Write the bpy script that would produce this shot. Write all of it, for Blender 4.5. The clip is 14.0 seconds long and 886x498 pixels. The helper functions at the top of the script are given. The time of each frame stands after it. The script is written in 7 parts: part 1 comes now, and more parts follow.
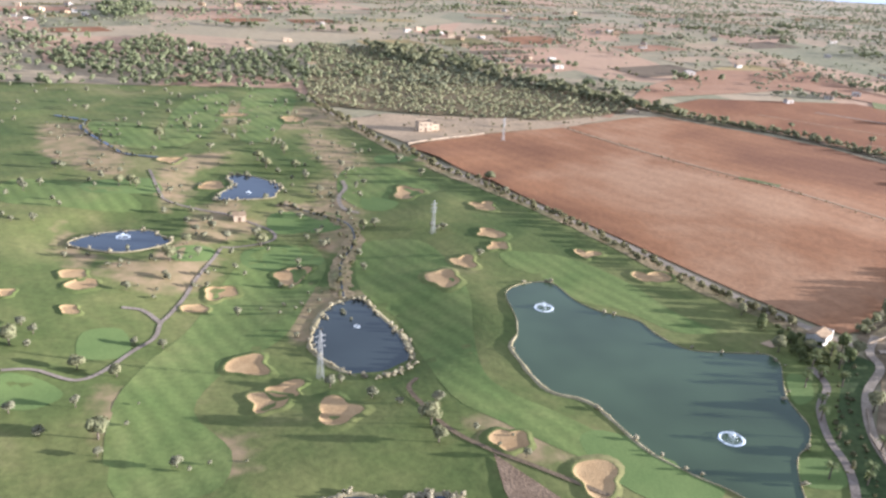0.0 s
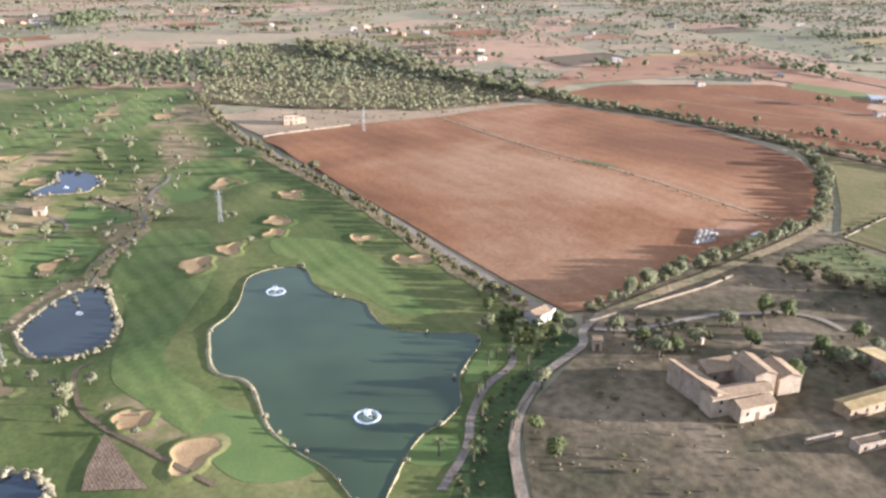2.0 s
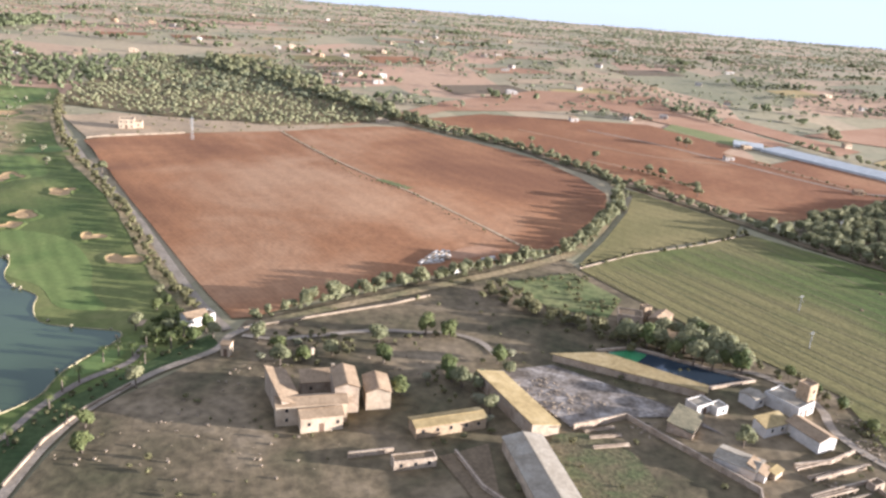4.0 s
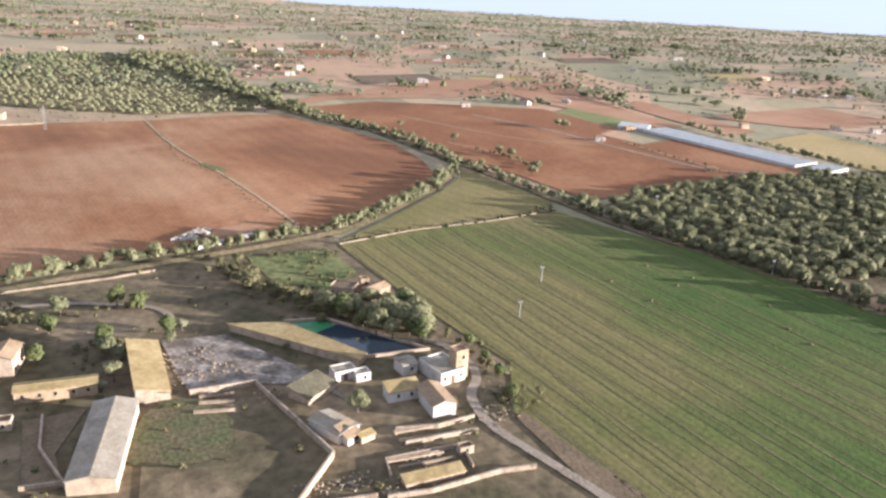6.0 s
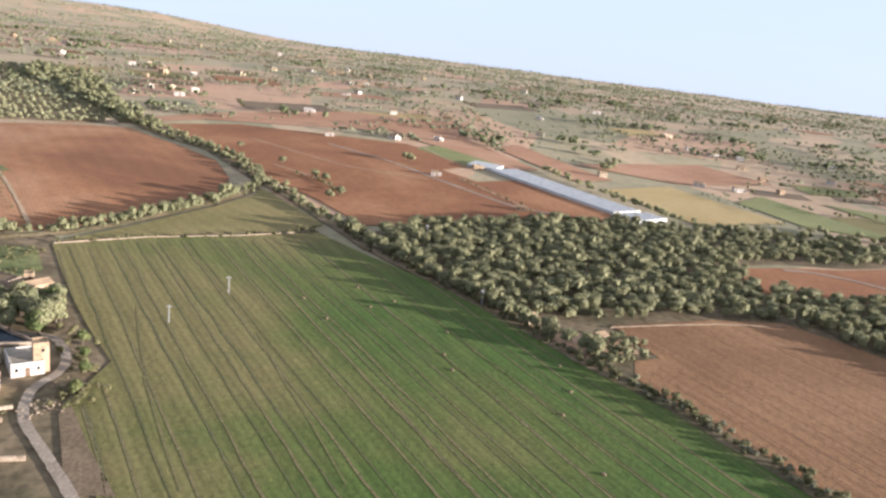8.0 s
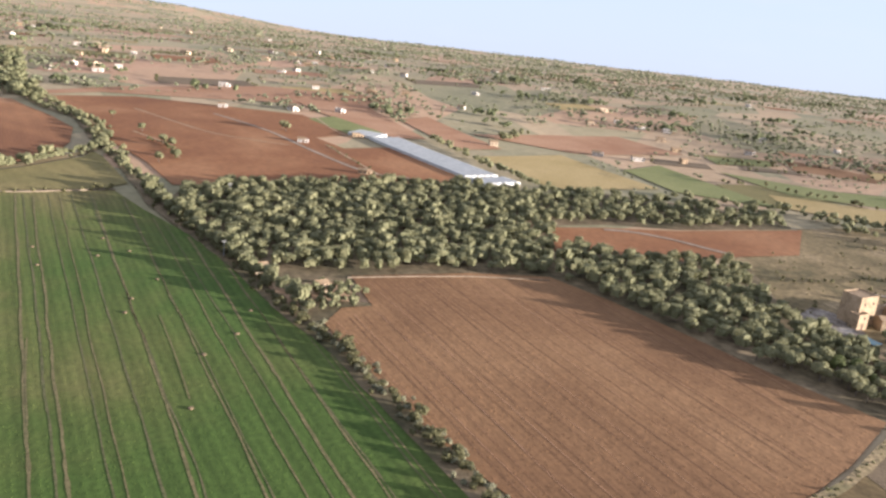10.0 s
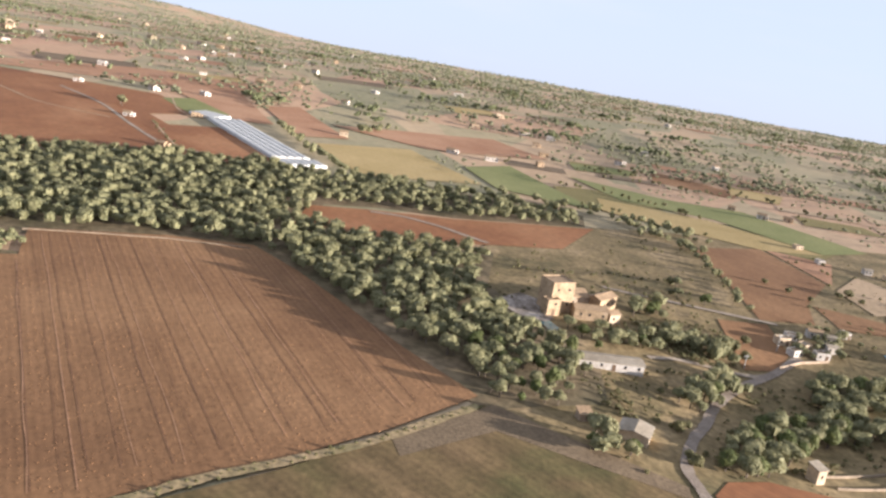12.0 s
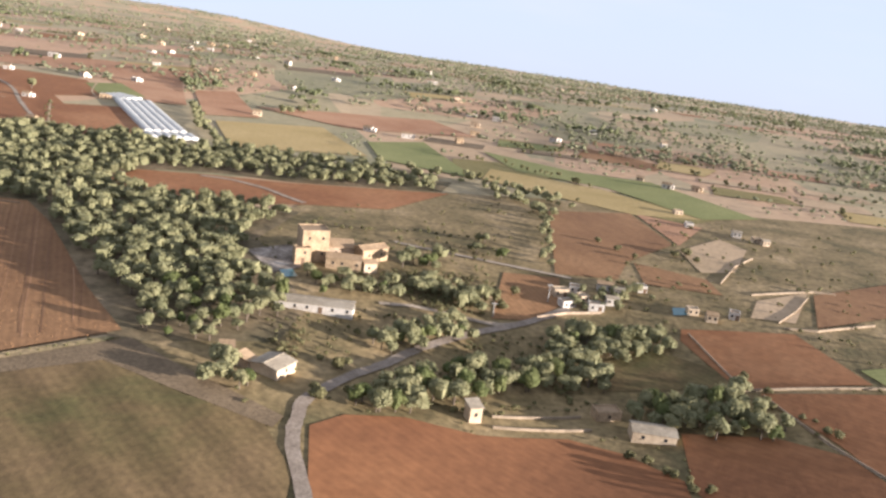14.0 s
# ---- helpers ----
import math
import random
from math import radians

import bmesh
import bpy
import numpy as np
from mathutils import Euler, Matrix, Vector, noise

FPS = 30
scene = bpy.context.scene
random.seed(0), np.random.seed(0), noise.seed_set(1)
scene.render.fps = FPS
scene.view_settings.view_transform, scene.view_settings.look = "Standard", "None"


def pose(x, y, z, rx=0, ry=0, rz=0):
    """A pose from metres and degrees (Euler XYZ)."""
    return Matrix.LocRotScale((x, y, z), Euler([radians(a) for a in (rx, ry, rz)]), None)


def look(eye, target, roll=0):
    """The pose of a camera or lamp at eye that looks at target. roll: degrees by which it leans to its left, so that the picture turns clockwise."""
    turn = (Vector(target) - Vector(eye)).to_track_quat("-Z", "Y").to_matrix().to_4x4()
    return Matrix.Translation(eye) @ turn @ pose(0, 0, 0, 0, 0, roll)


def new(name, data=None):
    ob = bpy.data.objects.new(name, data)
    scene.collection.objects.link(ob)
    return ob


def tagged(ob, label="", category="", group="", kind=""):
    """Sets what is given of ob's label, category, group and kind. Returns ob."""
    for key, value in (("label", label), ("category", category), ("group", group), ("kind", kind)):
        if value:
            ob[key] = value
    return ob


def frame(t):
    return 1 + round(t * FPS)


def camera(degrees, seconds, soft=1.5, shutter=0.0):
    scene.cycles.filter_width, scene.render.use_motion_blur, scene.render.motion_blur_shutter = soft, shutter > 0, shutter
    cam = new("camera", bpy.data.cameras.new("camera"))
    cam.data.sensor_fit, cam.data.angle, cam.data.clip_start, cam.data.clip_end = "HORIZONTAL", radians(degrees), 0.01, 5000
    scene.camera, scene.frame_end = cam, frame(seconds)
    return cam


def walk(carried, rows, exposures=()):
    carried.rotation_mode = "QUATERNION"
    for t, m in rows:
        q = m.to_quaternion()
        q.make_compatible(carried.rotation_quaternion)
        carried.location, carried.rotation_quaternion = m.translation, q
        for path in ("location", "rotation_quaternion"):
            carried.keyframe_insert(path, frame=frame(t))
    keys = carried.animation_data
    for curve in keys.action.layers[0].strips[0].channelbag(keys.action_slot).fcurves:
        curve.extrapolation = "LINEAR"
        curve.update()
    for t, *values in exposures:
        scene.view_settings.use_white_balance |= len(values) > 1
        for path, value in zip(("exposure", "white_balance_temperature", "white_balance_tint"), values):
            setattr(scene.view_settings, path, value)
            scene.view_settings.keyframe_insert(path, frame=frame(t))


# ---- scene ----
cam = camera(54.5, 14.0, soft=2.6)
PATH = [
    (0, (-0.53, 2.53, 83.68), (13.58, 94.63, 47.37), 3.31),
    (0.5, (17.93, 0.31, 83.07), (30.82, 93.35, 48.78), 2.85),
    (1, (36.38, -1.74, 82.44), (46.80, 91.77, 48.58), 2.10),
    (1.5, (54.82, -3.61, 81.79), (63.62, 89.15, 45.48), 1.04),
    (2, (73.26, -5.29, 81.12), (81.52, 87.54, 44.89), 0.69),
    (2.5, (91.69, -6.80, 80.44), (99.83, 86.89, 46.45), 1.82),
    (3, (110.11, -8.12, 79.74), (120.67, 86.18, 48.19), 4.79),
    (3.5, (128.52, -9.27, 79.03), (137.40, 84.86, 46.45), 4.80),
    (6, (220.50, -12.29, 75.20), (223.55, 82.13, 42.40), 2.62),
    (6.5, (238.88, -12.36, 74.38), (240.32, 82.02, 41.36), 2.89),
    (7, (257.25, -12.24, 73.55), (259.48, 82.81, 42.55), 4.08),
    (7.5, (275.61, -11.94, 72.70), (277.59, 83.55, 43.07), 4.62),
    (8, (293.96, -11.47, 71.83), (296.75, 84.67, 44.44), 6.73),
    (10.5, (385.63, -6.38, 67.25), (383.33, 89.32, 38.33), 5.98),
    (11, (403.95, -4.82, 66.28), (403.38, 91.44, 39.21), 7.87),
    (11.5, (422.25, -3.08, 65.30), (421.57, 93.10, 37.95), 8.11),
    (12, (440.55, -1.16, 64.29), (439.40, 95.20, 37.62), 9.48),
    (12.5, (458.85, 0.93, 63.28), (455.48, 96.96, 35.57), 8.52),
    (13, (477.14, 3.21, 62.24), (471.10, 99.35, 35.39), 8.08),
    (13.5, (495.42, 5.67, 61.19), (487.44, 101.84, 34.95), 7.75),
    (14, (513.69, 8.31, 60.12), (504.74, 104.15, 33.02), 7.61),
]
walk(cam, [(t, look(eye, target, roll)) for t, eye, target, roll in PATH], exposures=[(0.0, 2.22, 4880, 16), (4.0, 2.22, 5050, 16), (6.0, 2.12, 5150, 16), (14.0, 1.98, 5480, 16)])

# ---- light: low evening sun from ahead of the aircraft, hazy sky ----
SUN_AZ, SUN_EL = -8.0, 7.5  # degrees from +x towards +y, and above the horizon
world = bpy.data.worlds.new("sky")
scene.world = world
world.use_nodes = True
wn, wl = world.node_tree.nodes, world.node_tree.links
sky = wn.new("ShaderNodeTexSky")
sky.sky_type, sky.sun_disc = "NISHITA", False
sky.sun_elevation, sky.sun_rotation = radians(SUN_EL), radians(90 - SUN_AZ)
sky.air_density, sky.dust_density, sky.ozone_density = 1.0, 1.5, 2.0
# the far plain falls away, so the visible horizon lies a little below eye level
tc, sep, com = wn.new("ShaderNodeTexCoord"), wn.new("ShaderNodeSeparateXYZ"), wn.new("ShaderNodeCombineXYZ")
lift, keep = wn.new("ShaderNodeMath"), wn.new("ShaderNodeMath")
lift.operation, keep.operation = "ADD", "MAXIMUM"
lift.inputs[1].default_value, keep.inputs[1].default_value = 0.10, 0.03
wl.new(tc.outputs["Generated"], sep.inputs[0])
wl.new(sep.outputs[2], lift.inputs[0])
wl.new(lift.outputs[0], keep.inputs[0])
wl.new(sep.outputs[0], com.inputs[0])
wl.new(sep.outputs[1], com.inputs[1])
wl.new(keep.outputs[0], com.inputs[2])
wl.new(com.outputs[0], sky.inputs[0])
# a veil of thin bright haze and cloud
cl, cr, cm = wn.new("ShaderNodeTexNoise"), wn.new("ShaderNodeValToRGB"), wn.new("ShaderNodeMixRGB")
stretch = wn.new("ShaderNodeMapping")
stretch.inputs["Scale"].default_value = (3.0, 3.0, 16.0)
cl.inputs["Scale"].default_value, cl.inputs["Detail"].default_value = 1.6, 6.0
cr.color_ramp.elements[0].position, cr.color_ramp.elements[1].position = 0.5, 0.72
cr.color_ramp.elements[0].color, cr.color_ramp.elements[1].color = (0.86, 0.86, 0.86, 1), (0.97, 0.97, 0.97, 1)
cm.inputs["Color2"].default_value = (2.46, 2.47, 2.54, 1)
wl.new(tc.outputs["Generated"], stretch.inputs[0])
wl.new(stretch.outputs[0], cl.inputs["Vector"])
wl.new(cl.outputs["Fac"], cr.inputs[0])
wl.new(cr.outputs[0], cm.inputs["Fac"])
wl.new(sky.outputs[0], cm.inputs["Color1"])
wl.new(cm.outputs[0], wn["Background"].inputs["Color"])
wn["Background"].inputs["Strength"].default_value = 0.088
sun = new("sun", bpy.data.lights.new("sun", "SUN"))
sun.data.energy, sun.data.angle, sun.data.color = 5.0, radians(0.6), (1.0, 0.86, 0.68)
sun.matrix_world = look((300, 0, 300), Vector((300, 0, 300)) - Vector((math.cos(radians(SUN_EL)) * math.cos(radians(SUN_AZ)), math.cos(radians(SUN_EL)) * math.sin(radians(SUN_AZ)), math.sin(radians(SUN_EL)))))


# ---- materials ----
def ramp_mix(nt, fac, stops):
    r = nt.nodes.new("ShaderNodeValToRGB")
    while len(r.color_ramp.elements) < len(stops):
        r.color_ramp.elements.new(0.5)
    for e, (p, c) in zip(r.color_ramp.elements, stops):
        e.position, e.color = p, (*c, 1)
    nt.links.new(fac, r.inputs[0])
    return r.outputs[0]


def land(name, stops, big=0.03, fine=1.2, grain=0.25, bump=0.3, rough=0.95, rows=None, tint=0.0, warp=2.0):
    """Ground: broad patches through stops, fine grain, and rows = (degrees, metres, strength) of drilling or mowing."""
    m = bpy.data.materials.new(name)
    m.use_nodes = True
    nt = m.node_tree
    n, l = nt.nodes, nt.links
    b = n["Principled BSDF"]
    b.inputs["Roughness"].default_value = rough
    b.inputs["Specular IOR Level"].default_value = 0.15
    co = n.new("ShaderNodeTexCoord")
    a = n.new("ShaderNodeTexNoise")
    a.inputs["Scale"].default_value, a.inputs["Detail"].default_value, a.inputs["Roughness"].default_value = big, 5, 0.6
    a.inputs["Distortion"].default_value = warp * 0.2
    l.new(co.outputs["Object"], a.inputs["Vector"])
    col = ramp_mix(nt, a.outputs["Fac"], stops)
    f = n.new("ShaderNodeTexNoise")
    f.inputs["Scale"].default_value, f.inputs["Detail"].default_value = fine, 4
    l.new(co.outputs["Object"], f.inputs["Vector"])
    g = n.new("ShaderNodeMapRange")
    g.inputs["From Min"].default_value, g.inputs["From Max"].default_value = 0.3, 0.7
    g.inputs["To Min"].default_value, g.inputs["To Max"].default_value = 1 - grain, 1 + grain
    l.new(f.outputs["Fac"], g.inputs["Value"])
    mul = n.new("ShaderNodeMixRGB")
    mul.blend_type, mul.inputs["Fac"].default_value = "MULTIPLY", 1.0
    l.new(col, mul.inputs["Color1"])
    l.new(g.outputs[0], mul.inputs["Color2"])
    col, height = mul.outputs[0], f.outputs["Fac"]
    for deg, metres, power in rows or ():
        mp, wv = n.new("ShaderNodeMapping"), n.new("ShaderNodeTexWave")
        mp.inputs["Rotation"].default_value = (0, 0, radians(-deg - 90))
        wv.inputs["Scale"].default_value = 0.314 / metres
        wv.inputs["Distortion"].default_value, wv.inputs["Detail"].default_value = 2.5, 4
        wv.inputs["Detail Scale"].default_value = 0.6
        l.new(co.outputs["Object"], mp.inputs[0])
        l.new(mp.outputs[0], wv.inputs["Vector"])
        mr, m2 = n.new("ShaderNodeMapRange"), n.new("ShaderNodeMixRGB")
        mr.inputs["To Min"].default_value, mr.inputs["To Max"].default_value = 1 - power, 1 + power
        l.new(wv.outputs["Fac"], mr.inputs["Value"])
        m2.blend_type, m2.inputs["Fac"].default_value = "MULTIPLY", 1.0
        l.new(col, m2.inputs["Color1"])
        l.new(mr.outputs[0], m2.inputs["Color2"])
        col = m2.outputs[0]
    l.new(col, b.inputs["Base Color"])
    bp = n.new("ShaderNodeBump")
    bp.inputs["Strength"].default_value, bp.inputs["Distance"].default_value = bump, 0.25
    l.new(height, bp.inputs["Height"])
    l.new(bp.outputs[0], b.inputs["Normal"])
    return m


def foliage(name, dark, light):
    """Leaves: tint by tree and by clump."""
    m = bpy.data.materials.new(name)
    m.use_nodes = True
    nt = m.node_tree
    n, l = nt.nodes, nt.links
    b = n["Principled BSDF"]
    b.inputs["Roughness"].default_value = 0.75
    b.inputs["Specular IOR Level"].default_value = 0.2
    oi, ge, ad, fr = n.new("ShaderNodeObjectInfo"), n.new("ShaderNodeNewGeometry"), n.new("ShaderNodeMath"), n.new("ShaderNodeMath")
    ad.operation, fr.operation = "MULTIPLY_ADD", "MULTIPLY_ADD"
    ad.inputs[1].default_value = 0.45
    fr.inputs[1].default_value, fr.inputs[2].default_value = 0.55, 0.0
    l.new(ge.outputs["Random Per Island"], fr.inputs[0])
    l.new(oi.outputs["Random"], ad.inputs[0])
    l.new(fr.outputs[0], ad.inputs[2])
    l.new(ramp_mix(nt, ad.outputs[0], [(0.1, dark), (0.9, light)]), b.inputs["Base Color"])
    tr, mx = n.new("ShaderNodeBsdfTranslucent"), n.new("ShaderNodeMixShader")
    tr.inputs["Color"].default_value = (*[c * 1.05 for c in light], 1)
    mx.inputs[0].default_value = 0.33
    l.new(b.outputs[0], mx.inputs[1])
    l.new(tr.outputs[0], mx.inputs[2])
    l.new(mx.outputs[0], n["Material Output"].inputs["Surface"])
    return m


def plain(name, color, rough=0.85, metal=0.0, vary=0.2, scale=1.5, bump=0.15):
    m = land(name, [(0.3, [c * (1 - vary) for c in color]), (0.7, [min(1, c * (1 + vary)) for c in color])], scale * 0.3, scale * 4, vary * 0.5, bump, rough)
    m.node_tree.nodes["Principled BSDF"].inputs["Metallic"].default_value = metal
    return m


def water(name, color, rough=0.06, ripple=0.25):
    m = bpy.data.materials.new(name)
    m.use_nodes = True
    n, l = m.node_tree.nodes, m.node_tree.links
    b = n["Principled BSDF"]
    b.inputs["Base Color"].default_value, b.inputs["Roughness"].default_value, b.inputs["IOR"].default_value = (*color, 1), rough, 1.33
    co, no, bp = n.new("ShaderNodeTexCoord"), n.new("ShaderNodeTexNoise"), n.new("ShaderNodeBump")
    no.inputs["Scale"].default_value, no.inputs["Detail"].default_value = 1.5, 4
    bp.inputs["Strength"].default_value, bp.inputs["Distance"].default_value = ripple, 0.05
    l.new(co.outputs["Object"], no.inputs["Vector"])
    l.new(no.outputs["Fac"], bp.inputs["Height"])
    l.new(bp.outputs[0], b.inputs["Normal"])
    mo = n.new("ShaderNodeTexNoise")
    mo.inputs["Scale"].default_value = 0.05
    l.new(co.outputs["Object"], mo.inputs["Vector"])
    l.new(ramp_mix(m.node_tree, mo.outputs["Fac"], [(0.3, [c * 0.8 for c in color]), (0.7, [c * 1.25 for c in color])]), b.inputs["Base Color"])
    return m


M = {
    "fairway": land("fairway_grass", [(0.30, (0.102, 0.132, 0.033)), (0.5, (0.134, 0.158, 0.042)), (0.7, (0.172, 0.180, 0.054))], 0.05, 0.9, 0.12, 0.2, rows=[(-62, 4.2, 0.10)]),
    "green": land("putting_green_grass", [(0.3, (0.105, 0.140, 0.038)), (0.7, (0.135, 0.168, 0.047))], 0.1, 2.0, 0.08, 0.1),
    "rough": land("dry_rough_grass", [(0.3, (0.13, 0.125, 0.05)), (0.5, (0.235, 0.175, 0.085)), (0.7, (0.33, 0.235, 0.125))], 0.08, 0.9, 0.3, 0.4),
    "sand": land("bunker_sand", [(0.3, (0.30, 0.188, 0.082)), (0.7, (0.41, 0.27, 0.125))], 0.2, 3.0, 0.14, 0.25),
    "red_soil": land("ploughed_red_soil", [(0.34, (0.165, 0.073, 0.031)), (0.5, (0.25, 0.117, 0.049)), (0.64, (0.345, 0.195, 0.098))], 0.012, 0.7, 0.12, 0.3, rows=[(-59, 1.3, 0.035), (-59, 7.0, 0.04)]),
    "red_field": land("dark_red_soil", [(0.3, (0.160, 0.068, 0.028)), (0.5, (0.212, 0.093, 0.037)), (0.7, (0.285, 0.142, 0.062))], 0.02, 0.5, 0.13, 0.25, rows=[(-35, 1.6, 0.035)]),
    "brown_soil": land("ploughed_brown_soil", [(0.3, (0.150, 0.077, 0.034)), (0.5, (0.198, 0.105, 0.046)), (0.7, (0.250, 0.138, 0.062))], 0.025, 0.8, 0.12, 0.3, rows=[(-60, 1.3, 0.06), (-60, 5.5, 0.03)]),
    "crop": land("young_green_crop", [(0.30, (0.060, 0.090, 0.017)), (0.46, (0.092, 0.103, 0.025)), (0.62, (0.155, 0.127, 0.045))], 0.014, 0.9, 0.14, 0.3, rows=[(-60, 1.7, 0.09), (-61, 6.0, 0.09)]),
    "lush": land("lush_green_grass", [(0.3, (0.038, 0.056, 0.017)), (0.7, (0.072, 0.086, 0.028))], 0.08, 1.0, 0.22, 0.35),
    "track_tan": land("dry_wheel_track", [(0.3, (0.115, 0.10, 0.04)), (0.7, (0.165, 0.128, 0.058))], 0.2, 1.5, 0.25, 0.3),
    "olive_field": land("dry_green_field", [(0.3, (0.135, 0.115, 0.038)), (0.7, (0.215, 0.165, 0.062))], 0.03, 0.8, 0.15, 0.4, rows=[(-48, 5.0, 0.05)]),
    "stubble": land("brown_green_stubble", [(0.3, (0.074, 0.070, 0.023)), (0.48, (0.122, 0.084, 0.035)), (0.7, (0.172, 0.108, 0.052))], 0.03, 0.8, 0.17, 0.3, rows=[(-43, 9.0, 0.14), (-43, 1.5, 0.06)]),
    "yellow_field": land("straw_yellow_field", [(0.3, (0.27, 0.195, 0.07)), (0.7, (0.36, 0.26, 0.11))], 0.03, 0.8, 0.12, 0.3),
    "bright_field": land("green_meadow", [(0.3, (0.145, 0.15, 0.048)), (0.7, (0.21, 0.20, 0.072))], 0.03, 0.8, 0.12, 0.3),
    "pink_soil": land("pale_red_soil", [(0.3, (0.26, 0.132, 0.066)), (0.7, (0.35, 0.205, 0.112))], 0.03, 0.8, 0.12, 0.3),
    "tan": land("tan_stubble", [(0.3, (0.28, 0.20, 0.11)), (0.7, (0.39, 0.275, 0.16))], 0.03, 0.8, 0.15, 0.3),
    "dry": land("dry_pasture", [(0.30, (0.062, 0.056, 0.025)), (0.42, (0.098, 0.077, 0.039)), (0.55, (0.150, 0.110, 0.059)), (0.68, (0.22, 0.162, 0.094))], 0.045, 0.5, 0.32, 0.5),
    "dry_grass": land("dry_olive_grass", [(0.30, (0.086, 0.072, 0.031)), (0.43, (0.138, 0.102, 0.045)), (0.56, (0.20, 0.144, 0.067)), (0.70, (0.27, 0.195, 0.102))], 0.05, 0.7, 0.32, 0.5),
    "green_scrub": land("green_weeds", [(0.3, (0.092, 0.108, 0.034)), (0.7, (0.185, 0.172, 0.064))], 0.1, 0.6, 0.3, 0.5),
    "dirt": land("pale_dirt_track", [(0.3, (0.205, 0.160, 0.108)), (0.5, (0.26, 0.205, 0.142)), (0.7, (0.32, 0.255, 0.18))], 0.2, 2.0, 0.2, 0.25),
    "asphalt": land("worn_dusty_asphalt", [(0.3, (0.160, 0.124, 0.090)), (0.5, (0.20, 0.158, 0.116)), (0.7, (0.25, 0.200, 0.150))], 0.25, 2.0, 0.2, 0.25),
    "yard": land("stained_concrete_yard", [(0.34, (0.100, 0.076, 0.052)), (0.48, (0.185, 0.148, 0.110)), (0.58, (0.25, 0.205, 0.158)), (0.70, (0.37, 0.315, 0.25))], 0.30, 1.4, 0.32, 0.3),
    "bank": land("brown_reed_bank", [(0.3, (0.165, 0.108, 0.062)), (0.7, (0.25, 0.17, 0.10))], 0.3, 2.0, 0.3, 0.5, rows=[(-60, 0.5, 0.2)]),
    "reed": land("dry_shore_grass", [(0.3, (0.21, 0.17, 0.08)), (0.7, (0.34, 0.28, 0.155))], 0.4, 2.0, 0.25, 0.4),
    "mark": land("dark_wheel_track", [(0.3, (0.08, 0.085, 0.03)), (0.7, (0.13, 0.105, 0.05))], 0.2, 1.5, 0.25, 0.3),
    "furrow": land("dark_furrow_earth", [(0.3, (0.12, 0.062, 0.032)), (0.7, (0.175, 0.094, 0.048))], 0.2, 1.5, 0.2, 0.3),
    "bare": land("bare_brown_earth", [(0.3, (0.12, 0.085, 0.048)), (0.7, (0.18, 0.128, 0.072))], 0.2, 1.5, 0.2, 0.3),
    "lake": water("green_lake_water", (0.05, 0.068, 0.032), 0.18),
    "pond": water("dark_blue_pond_water", (0.03, 0.038, 0.046), 0.05, 0.10),
    "dark_pond": water("dark_pond_water", (0.03, 0.036, 0.032), 0.14),
    "stone": land("pale_limestone_wall", [(0.3, (0.20, 0.145, 0.092)), (0.45, (0.315, 0.237, 0.158)), (0.6, (0.385, 0.295, 0.20)), (0.75, (0.45, 0.36, 0.26))], 0.55, 4.0, 0.25, 0.4),
    "drystone": plain("grey_dry_stone", (0.25, 0.19, 0.125), 0.95, 0, 0.3, 1.5),
    "cream": land("cream_rendered_wall", [(0.3, (0.30, 0.225, 0.145)), (0.5, (0.42, 0.322, 0.21)), (0.7, (0.49, 0.38, 0.255))], 0.4, 3.0, 0.12, 0.2, 0.9),
    "white": land("whitewashed_wall", [(0.3, (0.33, 0.285, 0.225)), (0.48, (0.46, 0.41, 0.34)), (0.7, (0.53, 0.475, 0.40))], 0.45, 3.0, 0.10, 0.15, 0.9),
    "ochre": land("ochre_rendered_wall", [(0.3, (0.20, 0.138, 0.082)), (0.46, (0.30, 0.215, 0.125)), (0.6, (0.365, 0.262, 0.155)), (0.75, (0.42, 0.32, 0.21))], 0.5, 3.5, 0.22, 0.35),
    "tile": land("weathered_clay_tiles", [(0.3, (0.20, 0.135, 0.075)), (0.7, (0.32, 0.225, 0.13))], 0.3, 2.0, 0.14, 0.3, 0.9),
    "lichen": land("lichen_yellow_roof", [(0.3, (0.215, 0.150, 0.060)), (0.5, (0.295, 0.212, 0.090)), (0.7, (0.37, 0.275, 0.130))], 0.30, 1.4, 0.14, 0.2, 0.9),
    "greyroof": land("grey_fibre_cement_roof", [(0.3, (0.20, 0.162, 0.110)), (0.5, (0.27, 0.222, 0.155)), (0.7, (0.33, 0.280, 0.205))], 0.3, 2.0, 0.14, 0.2, 0.9),
    "weeds": land("yard_weeds", [(0.32, (0.130, 0.098, 0.050)), (0.5, (0.108, 0.092, 0.042)), (0.68, (0.090, 0.092, 0.036))], 0.25, 1.2, 0.32, 0.5),
    "mossroof": land("dark_mossy_roof", [(0.3, (0.088, 0.078, 0.045)), (0.7, (0.165, 0.135, 0.078))], 0.4, 2.0, 0.2, 0.3, 0.95),
    "glassdark": plain("dark_window_glass", (0.02, 0.022, 0.025), 0.2, 0, 0.1, 1, 0.0),
    "wood": plain("weathered_brown_wood", (0.14, 0.09, 0.055), 0.8, 0, 0.25),
    "steel": plain("galvanised_steel", (0.32, 0.31, 0.28), 0.55, 0.4, 0.1),
    "plastic": plain("milky_greenhouse_plastic", (0.44, 0.42, 0.37), 0.7, 0, 0.15),
    "foam": plain("white_water_foam", (0.62, 0.64, 0.63), 0.6, 0, 0.05),
